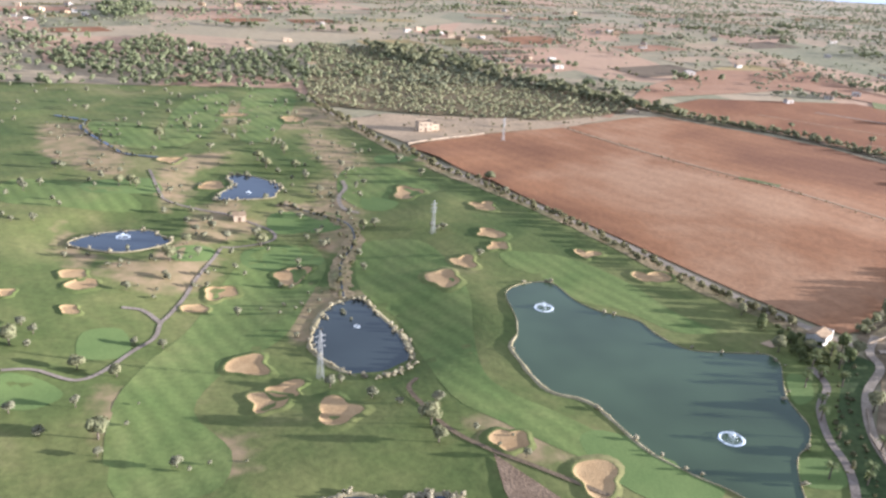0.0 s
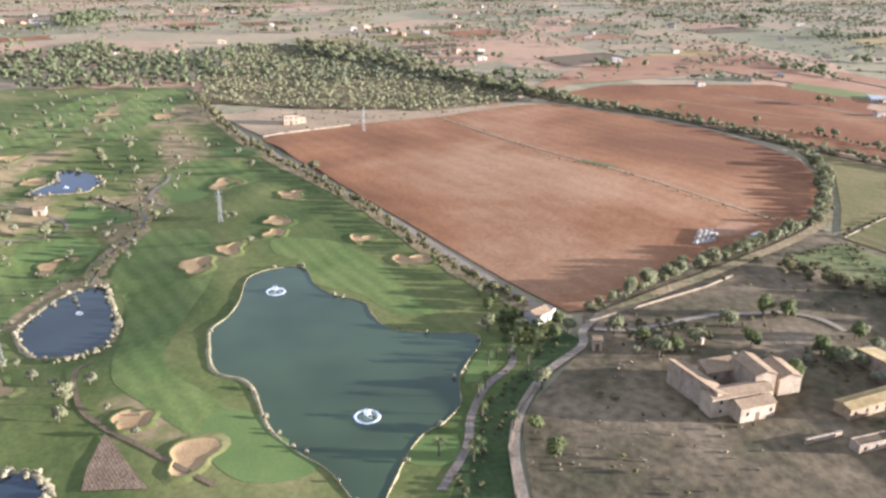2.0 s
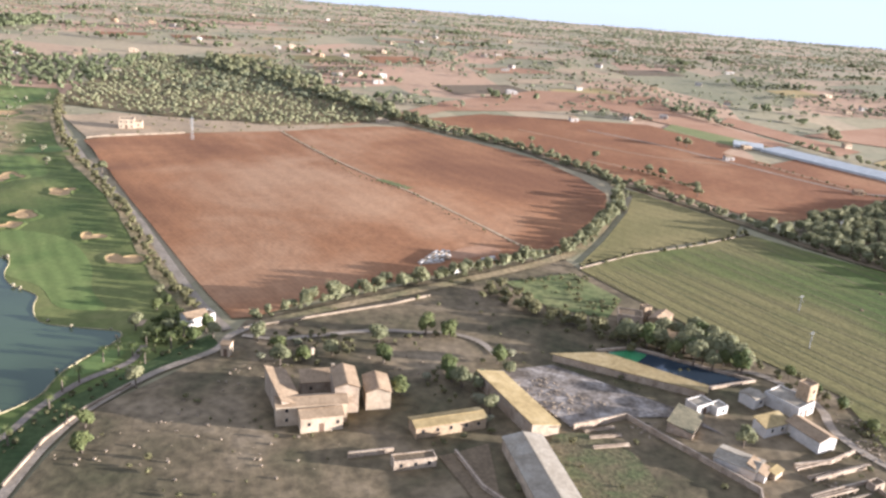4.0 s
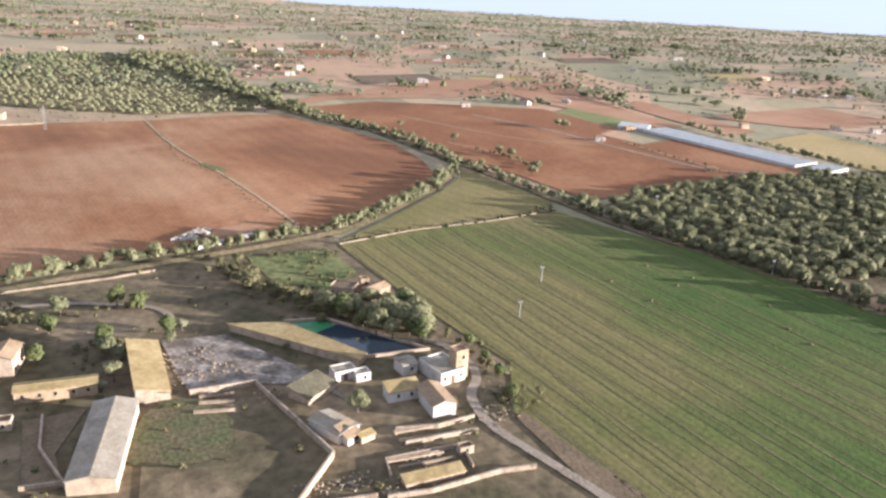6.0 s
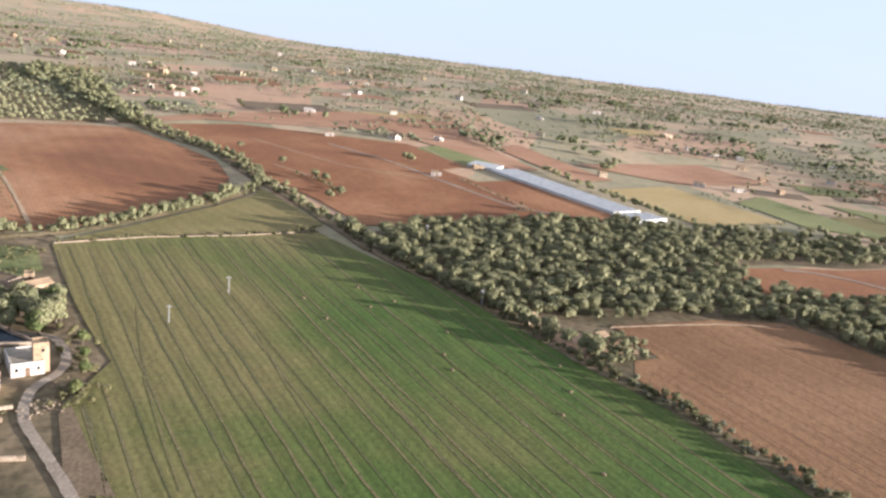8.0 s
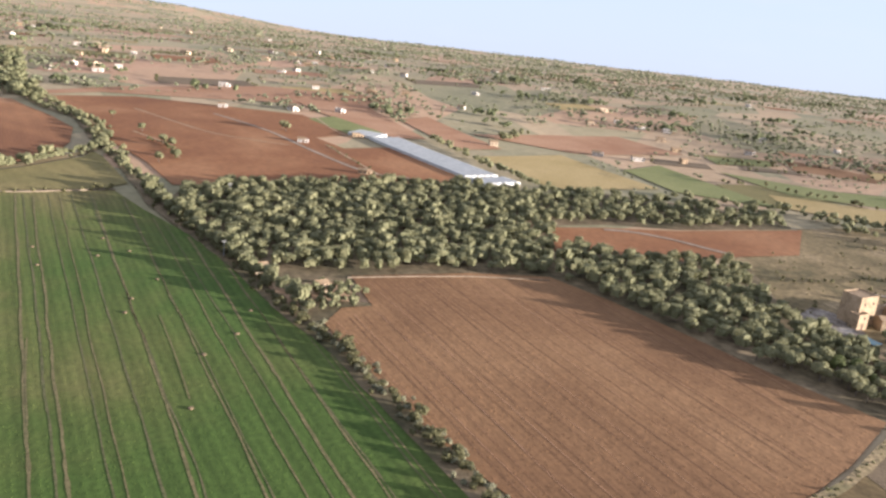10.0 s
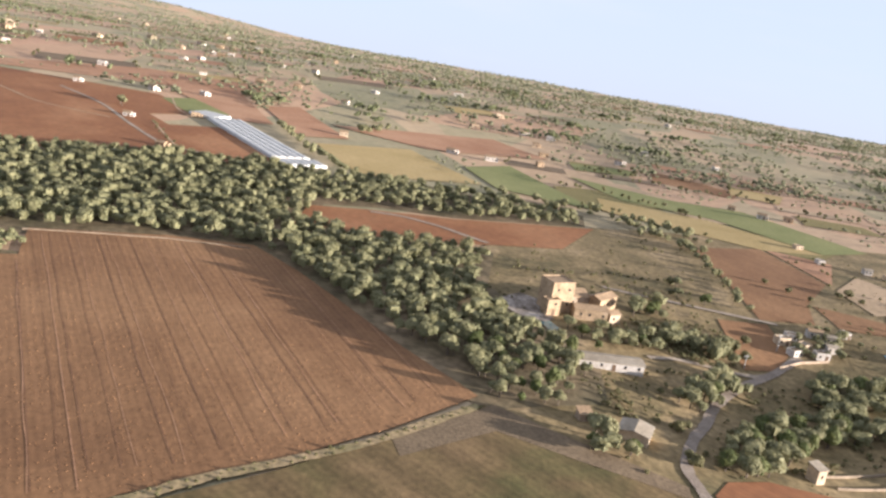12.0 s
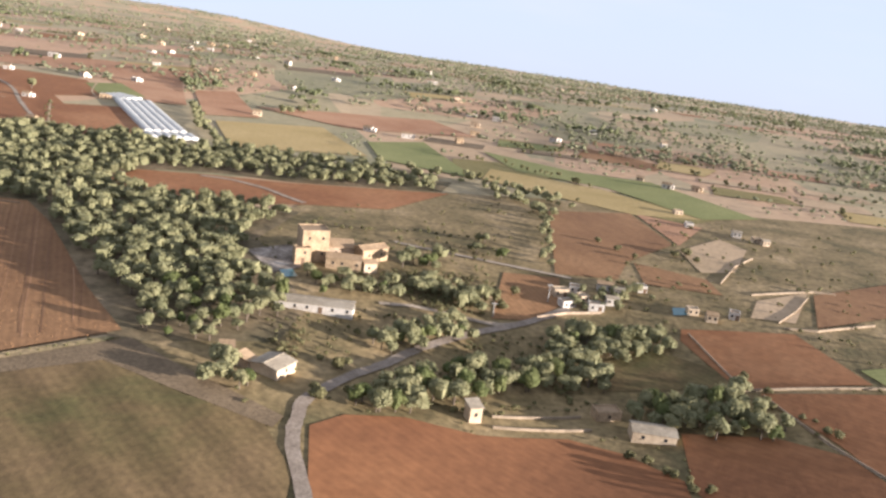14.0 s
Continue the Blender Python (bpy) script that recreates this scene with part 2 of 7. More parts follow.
    "algae": plain("green_algae_water", (0.05, 0.17, 0.06), 0.35, 0, 0.2),
    "pool": plain("turquoise_pool_water", (0.10, 0.17, 0.16), 0.1, 0, 0.1, 1, 0.0),
    "bark": plain("grey_brown_bark", (0.13, 0.10, 0.07), 0.95, 0, 0.3),
    "oak": foliage("holm_oak_leaves", (0.140, 0.142, 0.066), (0.280, 0.256, 0.126)),
    "pine": foliage("pine_needles", (0.105, 0.122, 0.055), (0.20, 0.205, 0.095)),
    "olive": foliage("olive_leaves", (0.15, 0.146, 0.080), (0.29, 0.262, 0.155)),
    "bush": foliage("scrub_leaves", (0.094, 0.090, 0.038), (0.195, 0.170, 0.074)),
    "fresh": foliage("fresh_green_leaves", (0.075, 0.095, 0.028), (0.165, 0.168, 0.058)),
    # far garrigue: leaf colours paled to stand in for distance haze
    "pale": foliage("hazed_garrigue_leaves", (0.155, 0.160, 0.085), (0.285, 0.268, 0.155)),
    "reeds": foliage("reed_blades", (0.25, 0.21, 0.12), (0.42, 0.36, 0.23)),
}
M["turf"] = land("golf_turf", [(0.30, (0.066, 0.086, 0.021)), (0.45, (0.100, 0.114, 0.030)), (0.58, (0.142, 0.140, 0.042)), (0.72, (0.205, 0.172, 0.068))], 0.028, 0.8, 0.14, 0.25, rows=[(-62, 4.2, 0.04)])
# sun-dried rough worked into the turf where the attribute says so
tn, tl = M["turf"].node_tree.nodes, M["turf"].node_tree.links
at, dn, da, ds, dm = tn.new("ShaderNodeAttribute"), tn.new("ShaderNodeTexNoise"), tn.new("ShaderNodeMath"), tn.new("ShaderNodeMapRange"), tn.new("ShaderNodeMixRGB")
at.attribute_name = "dryness"
dn.inputs["Scale"].default_value, dn.inputs["Detail"].default_value = 0.22, 5
da.operation = "ADD"
tl.new(tn["Texture Coordinate"].outputs["Object"], dn.inputs["Vector"])
tl.new(at.outputs["Fac"], da.inputs[0])
tl.new(dn.outputs["Fac"], da.inputs[1])
ds.inputs["From Min"].default_value, ds.inputs["From Max"].default_value = 0.72, 1.2
tl.new(da.outputs[0], ds.inputs["Value"])
tl.new(ds.outputs[0], dm.inputs["Fac"])
tl.new(tn["Principled BSDF"].inputs["Base Color"].links[0].from_socket, dm.inputs["Color1"])
tl.new(ramp_mix(M["turf"].node_tree, dn.outputs["Fac"], [(0.3, (0.165, 0.142, 0.058)), (0.5, (0.245, 0.180, 0.084)), (0.7, (0.31, 0.215, 0.112))]), dm.inputs["Color2"])
tl.new(dm.outputs[0], tn["Principled BSDF"].inputs["Base Color"])
M["grove"] = foliage("grove_leaves", (0.195, 0.196, 0.092), (0.36, 0.33, 0.175))
# the crop stands thicker and greener towards the east of its field
cn, cl_ = M["crop"].node_tree.nodes, M["crop"].node_tree.links
sx, xr, sh = cn.new("ShaderNodeSeparateXYZ"), cn.new("ShaderNodeMapRange"), cn.new("ShaderNodeMath")
xr.inputs["From Min"].default_value, xr.inputs["From Max"].default_value = 205, 345
xr.inputs["To Min"].default_value, xr.inputs["To Max"].default_value = -0.15, 0.15
sh.operation = "SUBTRACT"
cl_.new(cn["Texture Coordinate"].outputs["Object"], sx.inputs[0])
cl_.new(sx.outputs[0], xr.inputs["Value"])
cl_.new(cn["Noise Texture"].outputs["Fac"], sh.inputs[0])
cl_.new(xr.outputs[0], sh.inputs[1])
cl_.new(sh.outputs[0], cn["Color Ramp"].inputs[0])
M["lake"].node_tree.nodes["Principled BSDF"].inputs["Specular IOR Level"].default_value = 0.36
# far country: a patchwork of scrub, pale stubble and red plots, with distance haze put into the base colours
gm = land("hazed_far_country", [(0.30, (0.20, 0.18, 0.105)), (0.45, (0.30, 0.242, 0.145)), (0.56, (0.36, 0.282, 0.165)), (0.70, (0.43, 0.31, 0.18))], 0.012, 0.25, 0.3, 0.5)
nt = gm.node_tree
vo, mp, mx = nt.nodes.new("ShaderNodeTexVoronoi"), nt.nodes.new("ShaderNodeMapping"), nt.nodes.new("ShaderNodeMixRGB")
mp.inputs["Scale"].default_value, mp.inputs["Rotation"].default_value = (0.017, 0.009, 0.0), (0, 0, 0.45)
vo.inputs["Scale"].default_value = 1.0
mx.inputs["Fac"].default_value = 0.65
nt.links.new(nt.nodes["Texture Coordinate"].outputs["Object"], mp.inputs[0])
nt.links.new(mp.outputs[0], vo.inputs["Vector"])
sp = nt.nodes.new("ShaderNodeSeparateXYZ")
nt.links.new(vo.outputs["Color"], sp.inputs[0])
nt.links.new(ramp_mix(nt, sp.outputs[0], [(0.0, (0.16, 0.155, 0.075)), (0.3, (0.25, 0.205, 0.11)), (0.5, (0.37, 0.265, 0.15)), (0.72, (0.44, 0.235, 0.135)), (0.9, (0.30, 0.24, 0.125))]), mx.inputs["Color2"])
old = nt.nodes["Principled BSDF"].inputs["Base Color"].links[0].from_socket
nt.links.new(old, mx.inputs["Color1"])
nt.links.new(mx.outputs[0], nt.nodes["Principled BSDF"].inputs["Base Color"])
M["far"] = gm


# ---- the lie of the land ----
def bell(x, y, cx, sx, cy, sy):
    return math.exp(-(((x - cx) / sx) ** 2) - ((y - cy) / sy) ** 2)


# level ground round the ponds: centre, reach, height
PONDS = [(72, 112, 12, -0.6), (46.4, 186.0, 15, -0.6), (39.2, 157.4, 14, -0.6), (6.8, 171.7, 17, -3.3), (-24.7, 270.8, 17, -1.2), (-52.9, 225.1, 18, -2.0), (12.3, 104.7, 14, -0.6)]


def lie(x, y):
    """Height of the ground."""
    z = 0.8 - 5.5 * bell(x, y, -15, 42, 200, 75) - 6.5 * bell(x, y, 528, 42, 146, 52) - 4 * bell(x, y, 455, 110, 445, 120) + 1.8 * bell(x, y, 146, 55, 260, 70)
    m = min(1.0, 1.6 * bell(x, y, 72, 42, 152, 52))
    z = z * (1 - m) - 0.6 * m
    for cx, cy, r, level in PONDS:
        m = min(1.0, 2.5 * bell(x, y, cx, r, cy, r))
        z = z * (1 - m) + level * m
    v = (y - 720) / 40
    z -= (0.0575 + 0.0150 * max(-1.0, min(1.5, (x - 250) / y))) * 40 * (v if v > 30 else math.log1p(math.exp(v)) if v > -30 else 0)
    if y > 1500:
        z += min(1, (y - 1500) / 2500) * (62 * bell(x, 0, -1350, 560, 0, 1) + 8 * noise.noise((x / 500, y / 700, 3)))
    return z


def mounds(x, y):
    """Soft mounding of the golf course."""
    if x > 95 or y > 460:
        return 0.0
    m = min(1.0, 4 * bell(x, y, 68, 42, 152, 52))
    for cx, cy, r, level in PONDS:
        m = max(m, min(1.0, 3 * bell(x, y, cx, r, cy, r)))
    return (1 - m) * min(1, (95 - x) / 25, (460 - y) / 30) * 1.1 * max(0, noise.noise((x / 17, y / 17, 0.5)))


def ground_z(x, y):
    return lie(x, y) + mounds(x, y)


def mesh_of(name, verts, faces, material=None, smooth=False):
    me = bpy.data.meshes.new(name)
    v = np.asarray(verts, np.float32)
    f = np.asarray(faces, np.int32)
    me.vertices.add(len(v))
    me.vertices.foreach_set("co", v.ravel())
    me.loops.add(f.size)
    me.loops.foreach_set("vertex_index", f.ravel())
    me.polygons.add(len(f))
    me.polygons.foreach_set("loop_start", np.arange(0, f.size, f.shape[1], dtype=np.int32))
    me.polygons.foreach_set("use_smooth", np.full(len(f), smooth))
    me.update(calc_edges=True)
    if material:
        me.materials.append(material)
    return me


def from_bm(name, bm, material):
    me = bpy.data.meshes.new(name)
    bm.to_mesh(me)
    bm.free()
    me.materials.append(material)
    return me


def part(name, bm, material, parent, label=""):
    ob = new(name, from_bm(name, bm, material))
    ob.parent = parent
    return tagged(ob, label)


def rounded(pts, steps=4):
    """A closed smooth outline through the corners (Catmull-Rom)."""
    out, n = [], len(pts)
    for i in range(n):
        p0, p1, p2, p3 = (Vector(pts[(i + k) % n]).to_2d() for k in (-1, 0, 1, 2))
        for s in range(steps):
            t = s / steps
            out.append(0.5 * (2 * p1 + (p2 - p0) * t + (2 * p0 - 5 * p1 + 4 * p2 - p3) * t * t + (3 * p1 - p0 - 3 * p2 + p3) * t**3))
    return out


def track(pts, steps=6):
    """A smooth open line through the points."""
    q = [Vector(p) for p in pts]
    q = [2 * q[0] - q[1]] + q + [2 * q[-1] - q[-2]]
    out = []
    for i in range(1, len(q) - 2):
        p0, p1, p2, p3 = q[i - 1 : i + 3]
        for s in range(steps):
            t = s / steps
            out.append(0.5 * (2 * p1 + (p2 - p0) * t + (2 * p0 - 5 * p1 + 4 * p2 - p3) * t * t + (3 * p1 - p0 - 3 * p2 + p3) * t**3))
    out.append(q[-2])
    return out


def drape(name, pts, material, up, label, category="field", step=7.0, flat=None, smooth=True, kind="structure"):
    """A patch of land cover laid over the ground."""
    bm = bmesh.new()
    bm.faces.new([bm.verts.new((p[0], p[1], 0)) for p in pts])
    if flat is None:
        for ax in (0, 1):
            lo, hi = min(p[ax] for p in pts), max(p[ax] for p in pts)
            for k in range(int(lo // step) + 1, int(hi // step) + 1):
                co, no = [0, 0, 0], [0, 0, 0]
                co[ax], no[ax] = k * step, 1
                bmesh.ops.bisect_plane(bm, geom=bm.verts[:] + bm.edges[:] + bm.faces[:], plane_co=co, plane_no=no)
    bmesh.ops.triangulate(bm, faces=[f for f in bm.faces if len(f.verts) > 4])
    for v in bm.verts:
        v.co.z = flat if flat is not None else ground_z(v.co.x, v.co.y) + up
    for f in bm.faces:
        f.normal_update()
        if f.normal.z < 0:
            f.normal_flip()
        f.smooth = smooth
    return tagged(new(name, from_bm(name, bm, material)), label, category, kind=kind)


def ribbon(name, pts, width, material, up, label, category="path", steps=6, ragged=0.0):
    """A track of even width laid over the ground."""
    line = track(pts, steps)
    vs, fs = [], []
    for i, p in enumerate(line):
        d = (line[min(i + 1, len(line) - 1)] - line[max(i - 1, 0)]).normalized()
        s = Vector((-d.y, d.x)) * width / 2
        for k in (-1, -0.33, 0.33, 1):
            q = p + s * k * (1 + ragged * noise.noise((p.x * 0.6, p.y * 0.6, k)))
            vs.append((q.x, q.y, ground_z(q.x, q.y) + up))
    for i in range(len(line) - 1):
        for k in range(3):
            a = 4 * i + k
            fs.append((a, a + 4, a + 5, a + 1))
    me = mesh_of(name, vs, fs, material, True)
    me.flip_normals() if me.polygons[0].normal.z < 0 else None
    return tagged(new(name, me), label, category, kind="structure")


def inside(x, y, pts):
    hit = False
    for (x0, y0), (x1, y1) in zip(pts, pts[1:] + pts[:1]):
        if (y0 > y) != (y1 > y) and x < (x1 - x0) * (y - y0) / (y1 - y0) + x0:
            hit = not hit
    return hit


# the one ground sheet, fine near the flight and coarse to the horizon
xs = sorted({*range(-4700, -400, 180), *range(-400, 800, 10), *range(800, 4900, 180)})
ys = sorted({*range(-1500, 40, 120), *range(40, 720, 10), *range(720, 4860, 60)})
vs = [(x, y, lie(x, y) - (1.6 if -320 < x < 60 and 60 < y < 300 and x < 118 - 0.42 * (y - 60) else 0.3)) for y in ys for x in xs]
nx = len(xs)
fs = [(j * nx + i, j * nx + i + 1, (j + 1) * nx + i + 1, (j + 1) * nx + i) for j in range(len(ys) - 1) for i in range(nx - 1)]
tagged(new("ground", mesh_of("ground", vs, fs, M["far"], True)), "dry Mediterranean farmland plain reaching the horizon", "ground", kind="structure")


# ---- land cover ----
drape("pasture_west", [(93, 40), (97.0, 107.4), (99.0, 123.3), (111.0, 139.8), (116.1, 148.5), (118.9, 161.4), (164.6, 191.4), (196.3, 212.3), (200.2, 201.0), (217.7, 169.7), (239.2, 136.8), (238.1, 118.1), (252.9, 94.3), (290, 40)], M["dry"], -0.1, "dry scrubby pasture round the farm", "pasture")
drape("pasture_east", [(448.3, 135.6), (472.4, 114.3), (486.0, 107.1), (500, 40), (660, 40), (657.4, 345.2), (517.2, 304.4), (486.0, 290.3), (473.2, 252.9), (450.0, 241.8), (441.0, 202.7), (445.7, 163.9)], M["dry_grass"], -0.1, "dry pasture with scrub", "pasture")
drape("pasture_north", [(9.3, 362.1), (27.3, 373.6), (61.9, 370.6), (102.8, 369.7), (141.7, 384.2), (103.8, 354.7), (66.6, 342.6), (33.6, 321.2)], M["tan"], -0.05, "pale dry grass beside the red field", "pasture")
golf = [(-330.0, 50.0), (84.8, 49.4), (84.0, 99.6), (90.1, 121.4), (99.0, 135.1), (108.0, 148.6), (111.9, 158.4), (105.0, 166.1), (90.0, 194.8), (76.1, 224.7), (58.6, 257.1), (37.9, 290.5), (15.1, 339.0), (-4.8, 402.0), (-14.8, 424.8), (-71.4, 422.0), (-147.6, 421.1), (-289.2, 417.2)]
DRY = [[(-106.2, 342.0), (-79.9, 349.3), (-67.1, 303.2), (-61.6, 274.3), (-75.7, 281.5), (-94.3, 300.9)], [(-54.5, 209.8), (-40.2, 212.5), (-27.0, 208.2), (-26.9, 197.6), (-39.5, 193.5), (-48.7, 199.4)], [(-3.6, 276.9), (9.6, 279.5), (12.0, 250.1), (7.5, 233.0), (3.4, 221.7), (-1.0, 230.4), (-0.1, 252.0)], [(-45.3, 385.9), (11.3, 380.6), (12.3, 348.5), (-18.8, 340.8), (-39.6, 348.4)], [(-43.4, 150.0), (-33.9, 146.4), (-29.6, 130.6), (-35.0, 125.4)], [(-22.4, 130.6), (-14.4, 132.2), (-10.5, 121.4), (-17.3, 116.8), (-23.2, 120.4)], [(-54.7, 298.1), (-46.3, 303.2), (-33.5, 308.2), (-33.7, 296.0), (-42.9, 284.5), (-40.4, 262.8), (-44.6, 248.0), (-51.5, 267.5)], [(-38.3, 251.9), (-25.3, 261.2), (-19.5, 235.3), (-28.8, 226.5), (-35.2, 221.4)], [(-5.9, 346.8), (13.1, 309.7), (15.3, 279.2), (5.8, 279.6), (-6.0, 316.5)], [(-15.3, 208.9), (1.5, 194.9), (9.9, 193.8), (7.9, 180.5), (0.0, 170.1), (-4.3, 165.3)], [(24.3, 130.9), (32.6, 136.3), (39.1, 132.2), (39.4, 118.0), (32.7, 119.9)], [(-42.6, 219.3), (-36.1, 225.6), (-25.8, 216.2), (-31.6, 207.9), (-37.9, 206.7)], [(-15.9, 254.3), (-1.0, 257.1), (9.9, 232.0), (1.5, 217.7), (-3.4, 234.8)], [(-72.4, 235.8), (-56.6, 213.1), (-59.2, 196.8)], [(-19.9, 191.3), (-7.1, 191.2), (-6.2, 178.4), (-15.6, 178.0)]]


def edge_gap(x, y, pts):
    """Metres to the nearest edge of an outline, positive inside."""
    best = 1e9
    for (x0, y0), (x1, y1) in zip(pts, pts[1:] + pts[:1]):
        t = max(0.0, min(1.0, ((x - x0) * (x1 - x0) + (y - y0) * (y1 - y0)) / ((x1 - x0) ** 2 + (y1 - y0) ** 2 + 1e-9)))
        best = min(best, math.hypot(x0 + t * (x1 - x0) - x, y0 + t * (y1 - y0) - y))
    return best if inside(x, y, pts) else -best


turf = drape("golf_course", golf, M["turf"], 0.02, "mown green golf fairways with dry patches", "golf course", step=4.0)
att = turf.data.attributes.new("dryness", "FLOAT", "POINT")
att.data.foreach_set("value", [max(0.0, min(1.0, 0.45 + max(edge_gap(v.co.x, v.co.y, p) for p in DRY) / (3 + v.co.y * 0.02))) for v in turf.data.vertices])
drape("lane_verge", [(82.0, 54.3), (84.0, 99.6), (90.1, 121.4), (99.0, 135.1), (108.0, 148.6), (113.0, 154.5), (116.1, 148.5), (106.5, 138.0), (99.5, 125.3), (96.0, 113.4), (95.0, 99.4), (94.2, 54.4)], M["lush"], 0.01, "dark green grass between cart path and lane", "verge")
red_main = [(32.6, 319.3), (66.6, 340.8), (102.8, 354.7), (140.7, 377.1), (157.0, 381.4), (170.1, 367.8), (190.3, 349.9), (209.6, 329.2), (221.2, 301.6), (226.0, 280.9), (221.1, 258.0), (210.5, 235.6), (196.5, 214.1), (187.4, 208.8), (164.8, 193.2), (149.1, 184.7), (134.0, 174.4), (120.9, 163.4), (115.9, 162.4), (108.0, 175.8), (92.1, 205.3), (71.2, 244.3), (45.8, 293.8)]
drape("ploughed_field", red_main, M["red_soil"], 0.05, "large freshly ploughed brick-red field", "field")
drape("triangle_field", [(234.8, 290.1), (240.6, 284.7), (263.3, 250.9), (256.9, 239.2), (232.6, 226.5), (200.6, 204.7), (212.4, 226.2), (227.6, 258.0), (235.6, 280.7)], M["olive_field"], 0.05, "dry olive-green grass field between hedges", "field")
drape("forest_floor", [(281.5, 229.7), (279.7, 250.3), (291.5, 265.0), (326.1, 288.2), (368.4, 306.1), (395.0, 302.9), (421.0, 318.3), (485.6, 310.3), (484.1, 289.2), (439.6, 269.8), (416.2, 266.5), (398.7, 257.9), (397.3, 227.4), (393.8, 198.5), (371.7, 195.6), (345.1, 182.5), (322.1, 175.9), (311.4, 192.6), (297.5, 210.2)], M["dry"], -0.14, "leaf-strewn dry ground under the oak wood", "wood floor")
drape("belt_floor", [(395.2, 234.9), (405.1, 233.5), (420.9, 228.6), (452.1, 234.2), (450.6, 202.8), (462.7, 181.7), (474.3, 165.1), (473.7, 145.9), (450.3, 132.7), (434.2, 149.7), (419.0, 168.6), (405.9, 184.5), (389.8, 198.3)], M["dry"], -0.08, "leaf-strewn dry ground under the belt of oaks", "wood floor")
drape("hut_ground", [(334.7, 167.9), (351.5, 169.9), (353.7, 162.1), (343.3, 152.1), (336.9, 158.0)], M["dry"], 0.0, "dry ground round the field hut", "ground patch")
green_field = [(200.2, 201.0), (219.6, 216.3), (241.5, 228.1), (263.0, 240.9), (278.4, 224.0), (297.6, 205.4), (311.5, 187.8), (322.1, 172.9), (333.8, 157.1), (345.5, 142.3), (356.1, 126.8), (378.8, 88.0), (393.1, 53.1), (276.2, 49.4), (252.9, 94.3), (243.6, 105.8), (238.1, 118.1), (239.2, 136.8), (229.0, 151.7), (217.7, 169.7)]
drape("crop_field", green_field, M["crop"], 0.05, "large field of young green crop in drilled rows", "field")
brown_field = [(343.0, 186.3), (371.7, 198.5), (391.7, 202.2), (405.8, 188.4), (418.9, 172.5), (434.1, 153.6), (449.2, 137.6), (435.7, 120.1), (420.9, 104.5), (404.9, 90.9), (387.9, 72.2), (382.8, 94.1), (370.6, 108.6), (361.3, 123.1), (342.2, 155.1), (344.2, 164.9), (350.5, 167.9)]
drape("brown_field", brown_field, M["brown_soil"], 0.05, "ploughed brown field with furrow lines", "field")
drape("near_field", [(450.3, 134.7), (459.4, 123.4), (468.3, 120.0), (479.7, 119.5), (488.8, 106.0), (497.0, 62.0), (400, 40), (392.9, 74.3), (408.0, 90.0), (421.9, 102.5), (434.7, 116.1)], M["stubble"], 0.05, "olive-brown stubble field", "field")
drape("red_strip", [(394.9, 253.0), (413.4, 260.6), (438.7, 266.9), (487.1, 288.5), (473.2, 251.9), (450.0, 241.8), (429.7, 230.0), (404.1, 229.7), (395.3, 227.3)], M["red_field"], 0.05, "narrow red field enclosed by woods", "field")
drape("red_plain", [(162.2, 401.7), (196.1, 427.3), (237.1, 426.9), (282.4, 426.7), (314.4, 387.6), (300.3, 367.2), (328.3, 334.2), (367.3, 314.6), (328.1, 284.3), (292.5, 263.9), (275.7, 255.4), (256.3, 284.0), (234.0, 309.6), (198.1, 356.4)], M["red_field"], 0.05, "dark red ploughed plain", "field")
drape("red_field_east", [(487.2, 120.0), (491.0, 126.3), (499.7, 131.3), (511.8, 132.4), (526.2, 138.7), (535.1, 136.5), (543.6, 129.1), (543.8, 123.3), (492.4, 100.7)], M["red_field"], 0.05, "brick-red ploughed field beside the lane", "field")
drape("brown_plot", [(520.6, 285.3), (548.0, 300.1), (557.9, 262.8), (542.4, 235.7), (538.7, 219.1), (522.9, 216.0)], M["brown_soil"], 0.05, "brown ploughed plot with walls", "field")
drape("small_brown_plot", [(510.3, 210.4), (524.0, 213.1), (524.3, 195.6), (519.0, 185.6), (509.7, 182.0)], M["brown_soil"], 0.05, "small brown plot beside the drive", "field")
drape("red_plot", [(551.1, 192.0), (576.4, 196.7), (585.3, 172.9), (559.0, 164.6), (550.2, 186.0)], M["red_field"], 0.05, "dark red walled plot", "field")
drape("red_plot_south", [(562.1, 164.0), (600.8, 171.3), (602.5, 128.6), (576.9, 127.2), (571.0, 145.5)], M["red_field"], 0.05, "dark red plot behind a dry wall", "field")
drape("red_plot_lane", [(545.5, 146.3), (560.8, 146.8), (571.2, 141.6), (582.6, 112.4), (552.4, 106.5), (544.7, 126.3)], M["red_field"], 0.05, "brick-red ploughed plot", "field")
drape("grass_plot", [(531.8, 171.1), (544.4, 179.6), (555.6, 173.9), (556.9, 166.4), (534.2, 160.0)], M["stubble"], 0.05, "brown-green grass plot among trees", "field")
drape("green_plot", [(585.1, 179.8), (592.2, 183.4), (588.4, 172.2)], M["bright_field"], 0.05, "bright green crop plot", "field")
drape("straw_field", [(373.5, 369.8), (412.6, 404.3), (447.7, 341.6), (401.6, 314.4)], M["yellow_field"], 0.05, "straw-yellow stubble field", "field")
drape("pasture_green", [(439.1, 381.6), (460.7, 408.2), (493.1, 324.3), (453.6, 338.5)], M["bright_field"], 0.05, "green pasture field", "field")
drape("long_green_field", [(489.0, 404.8), (530.2, 377.2), (563.1, 373.6), (596.7, 323.4), (573.9, 308.0), (542.9, 345.0), (507.0, 357.8)], M["bright_field"], 0.06, "long bright green field", "field")
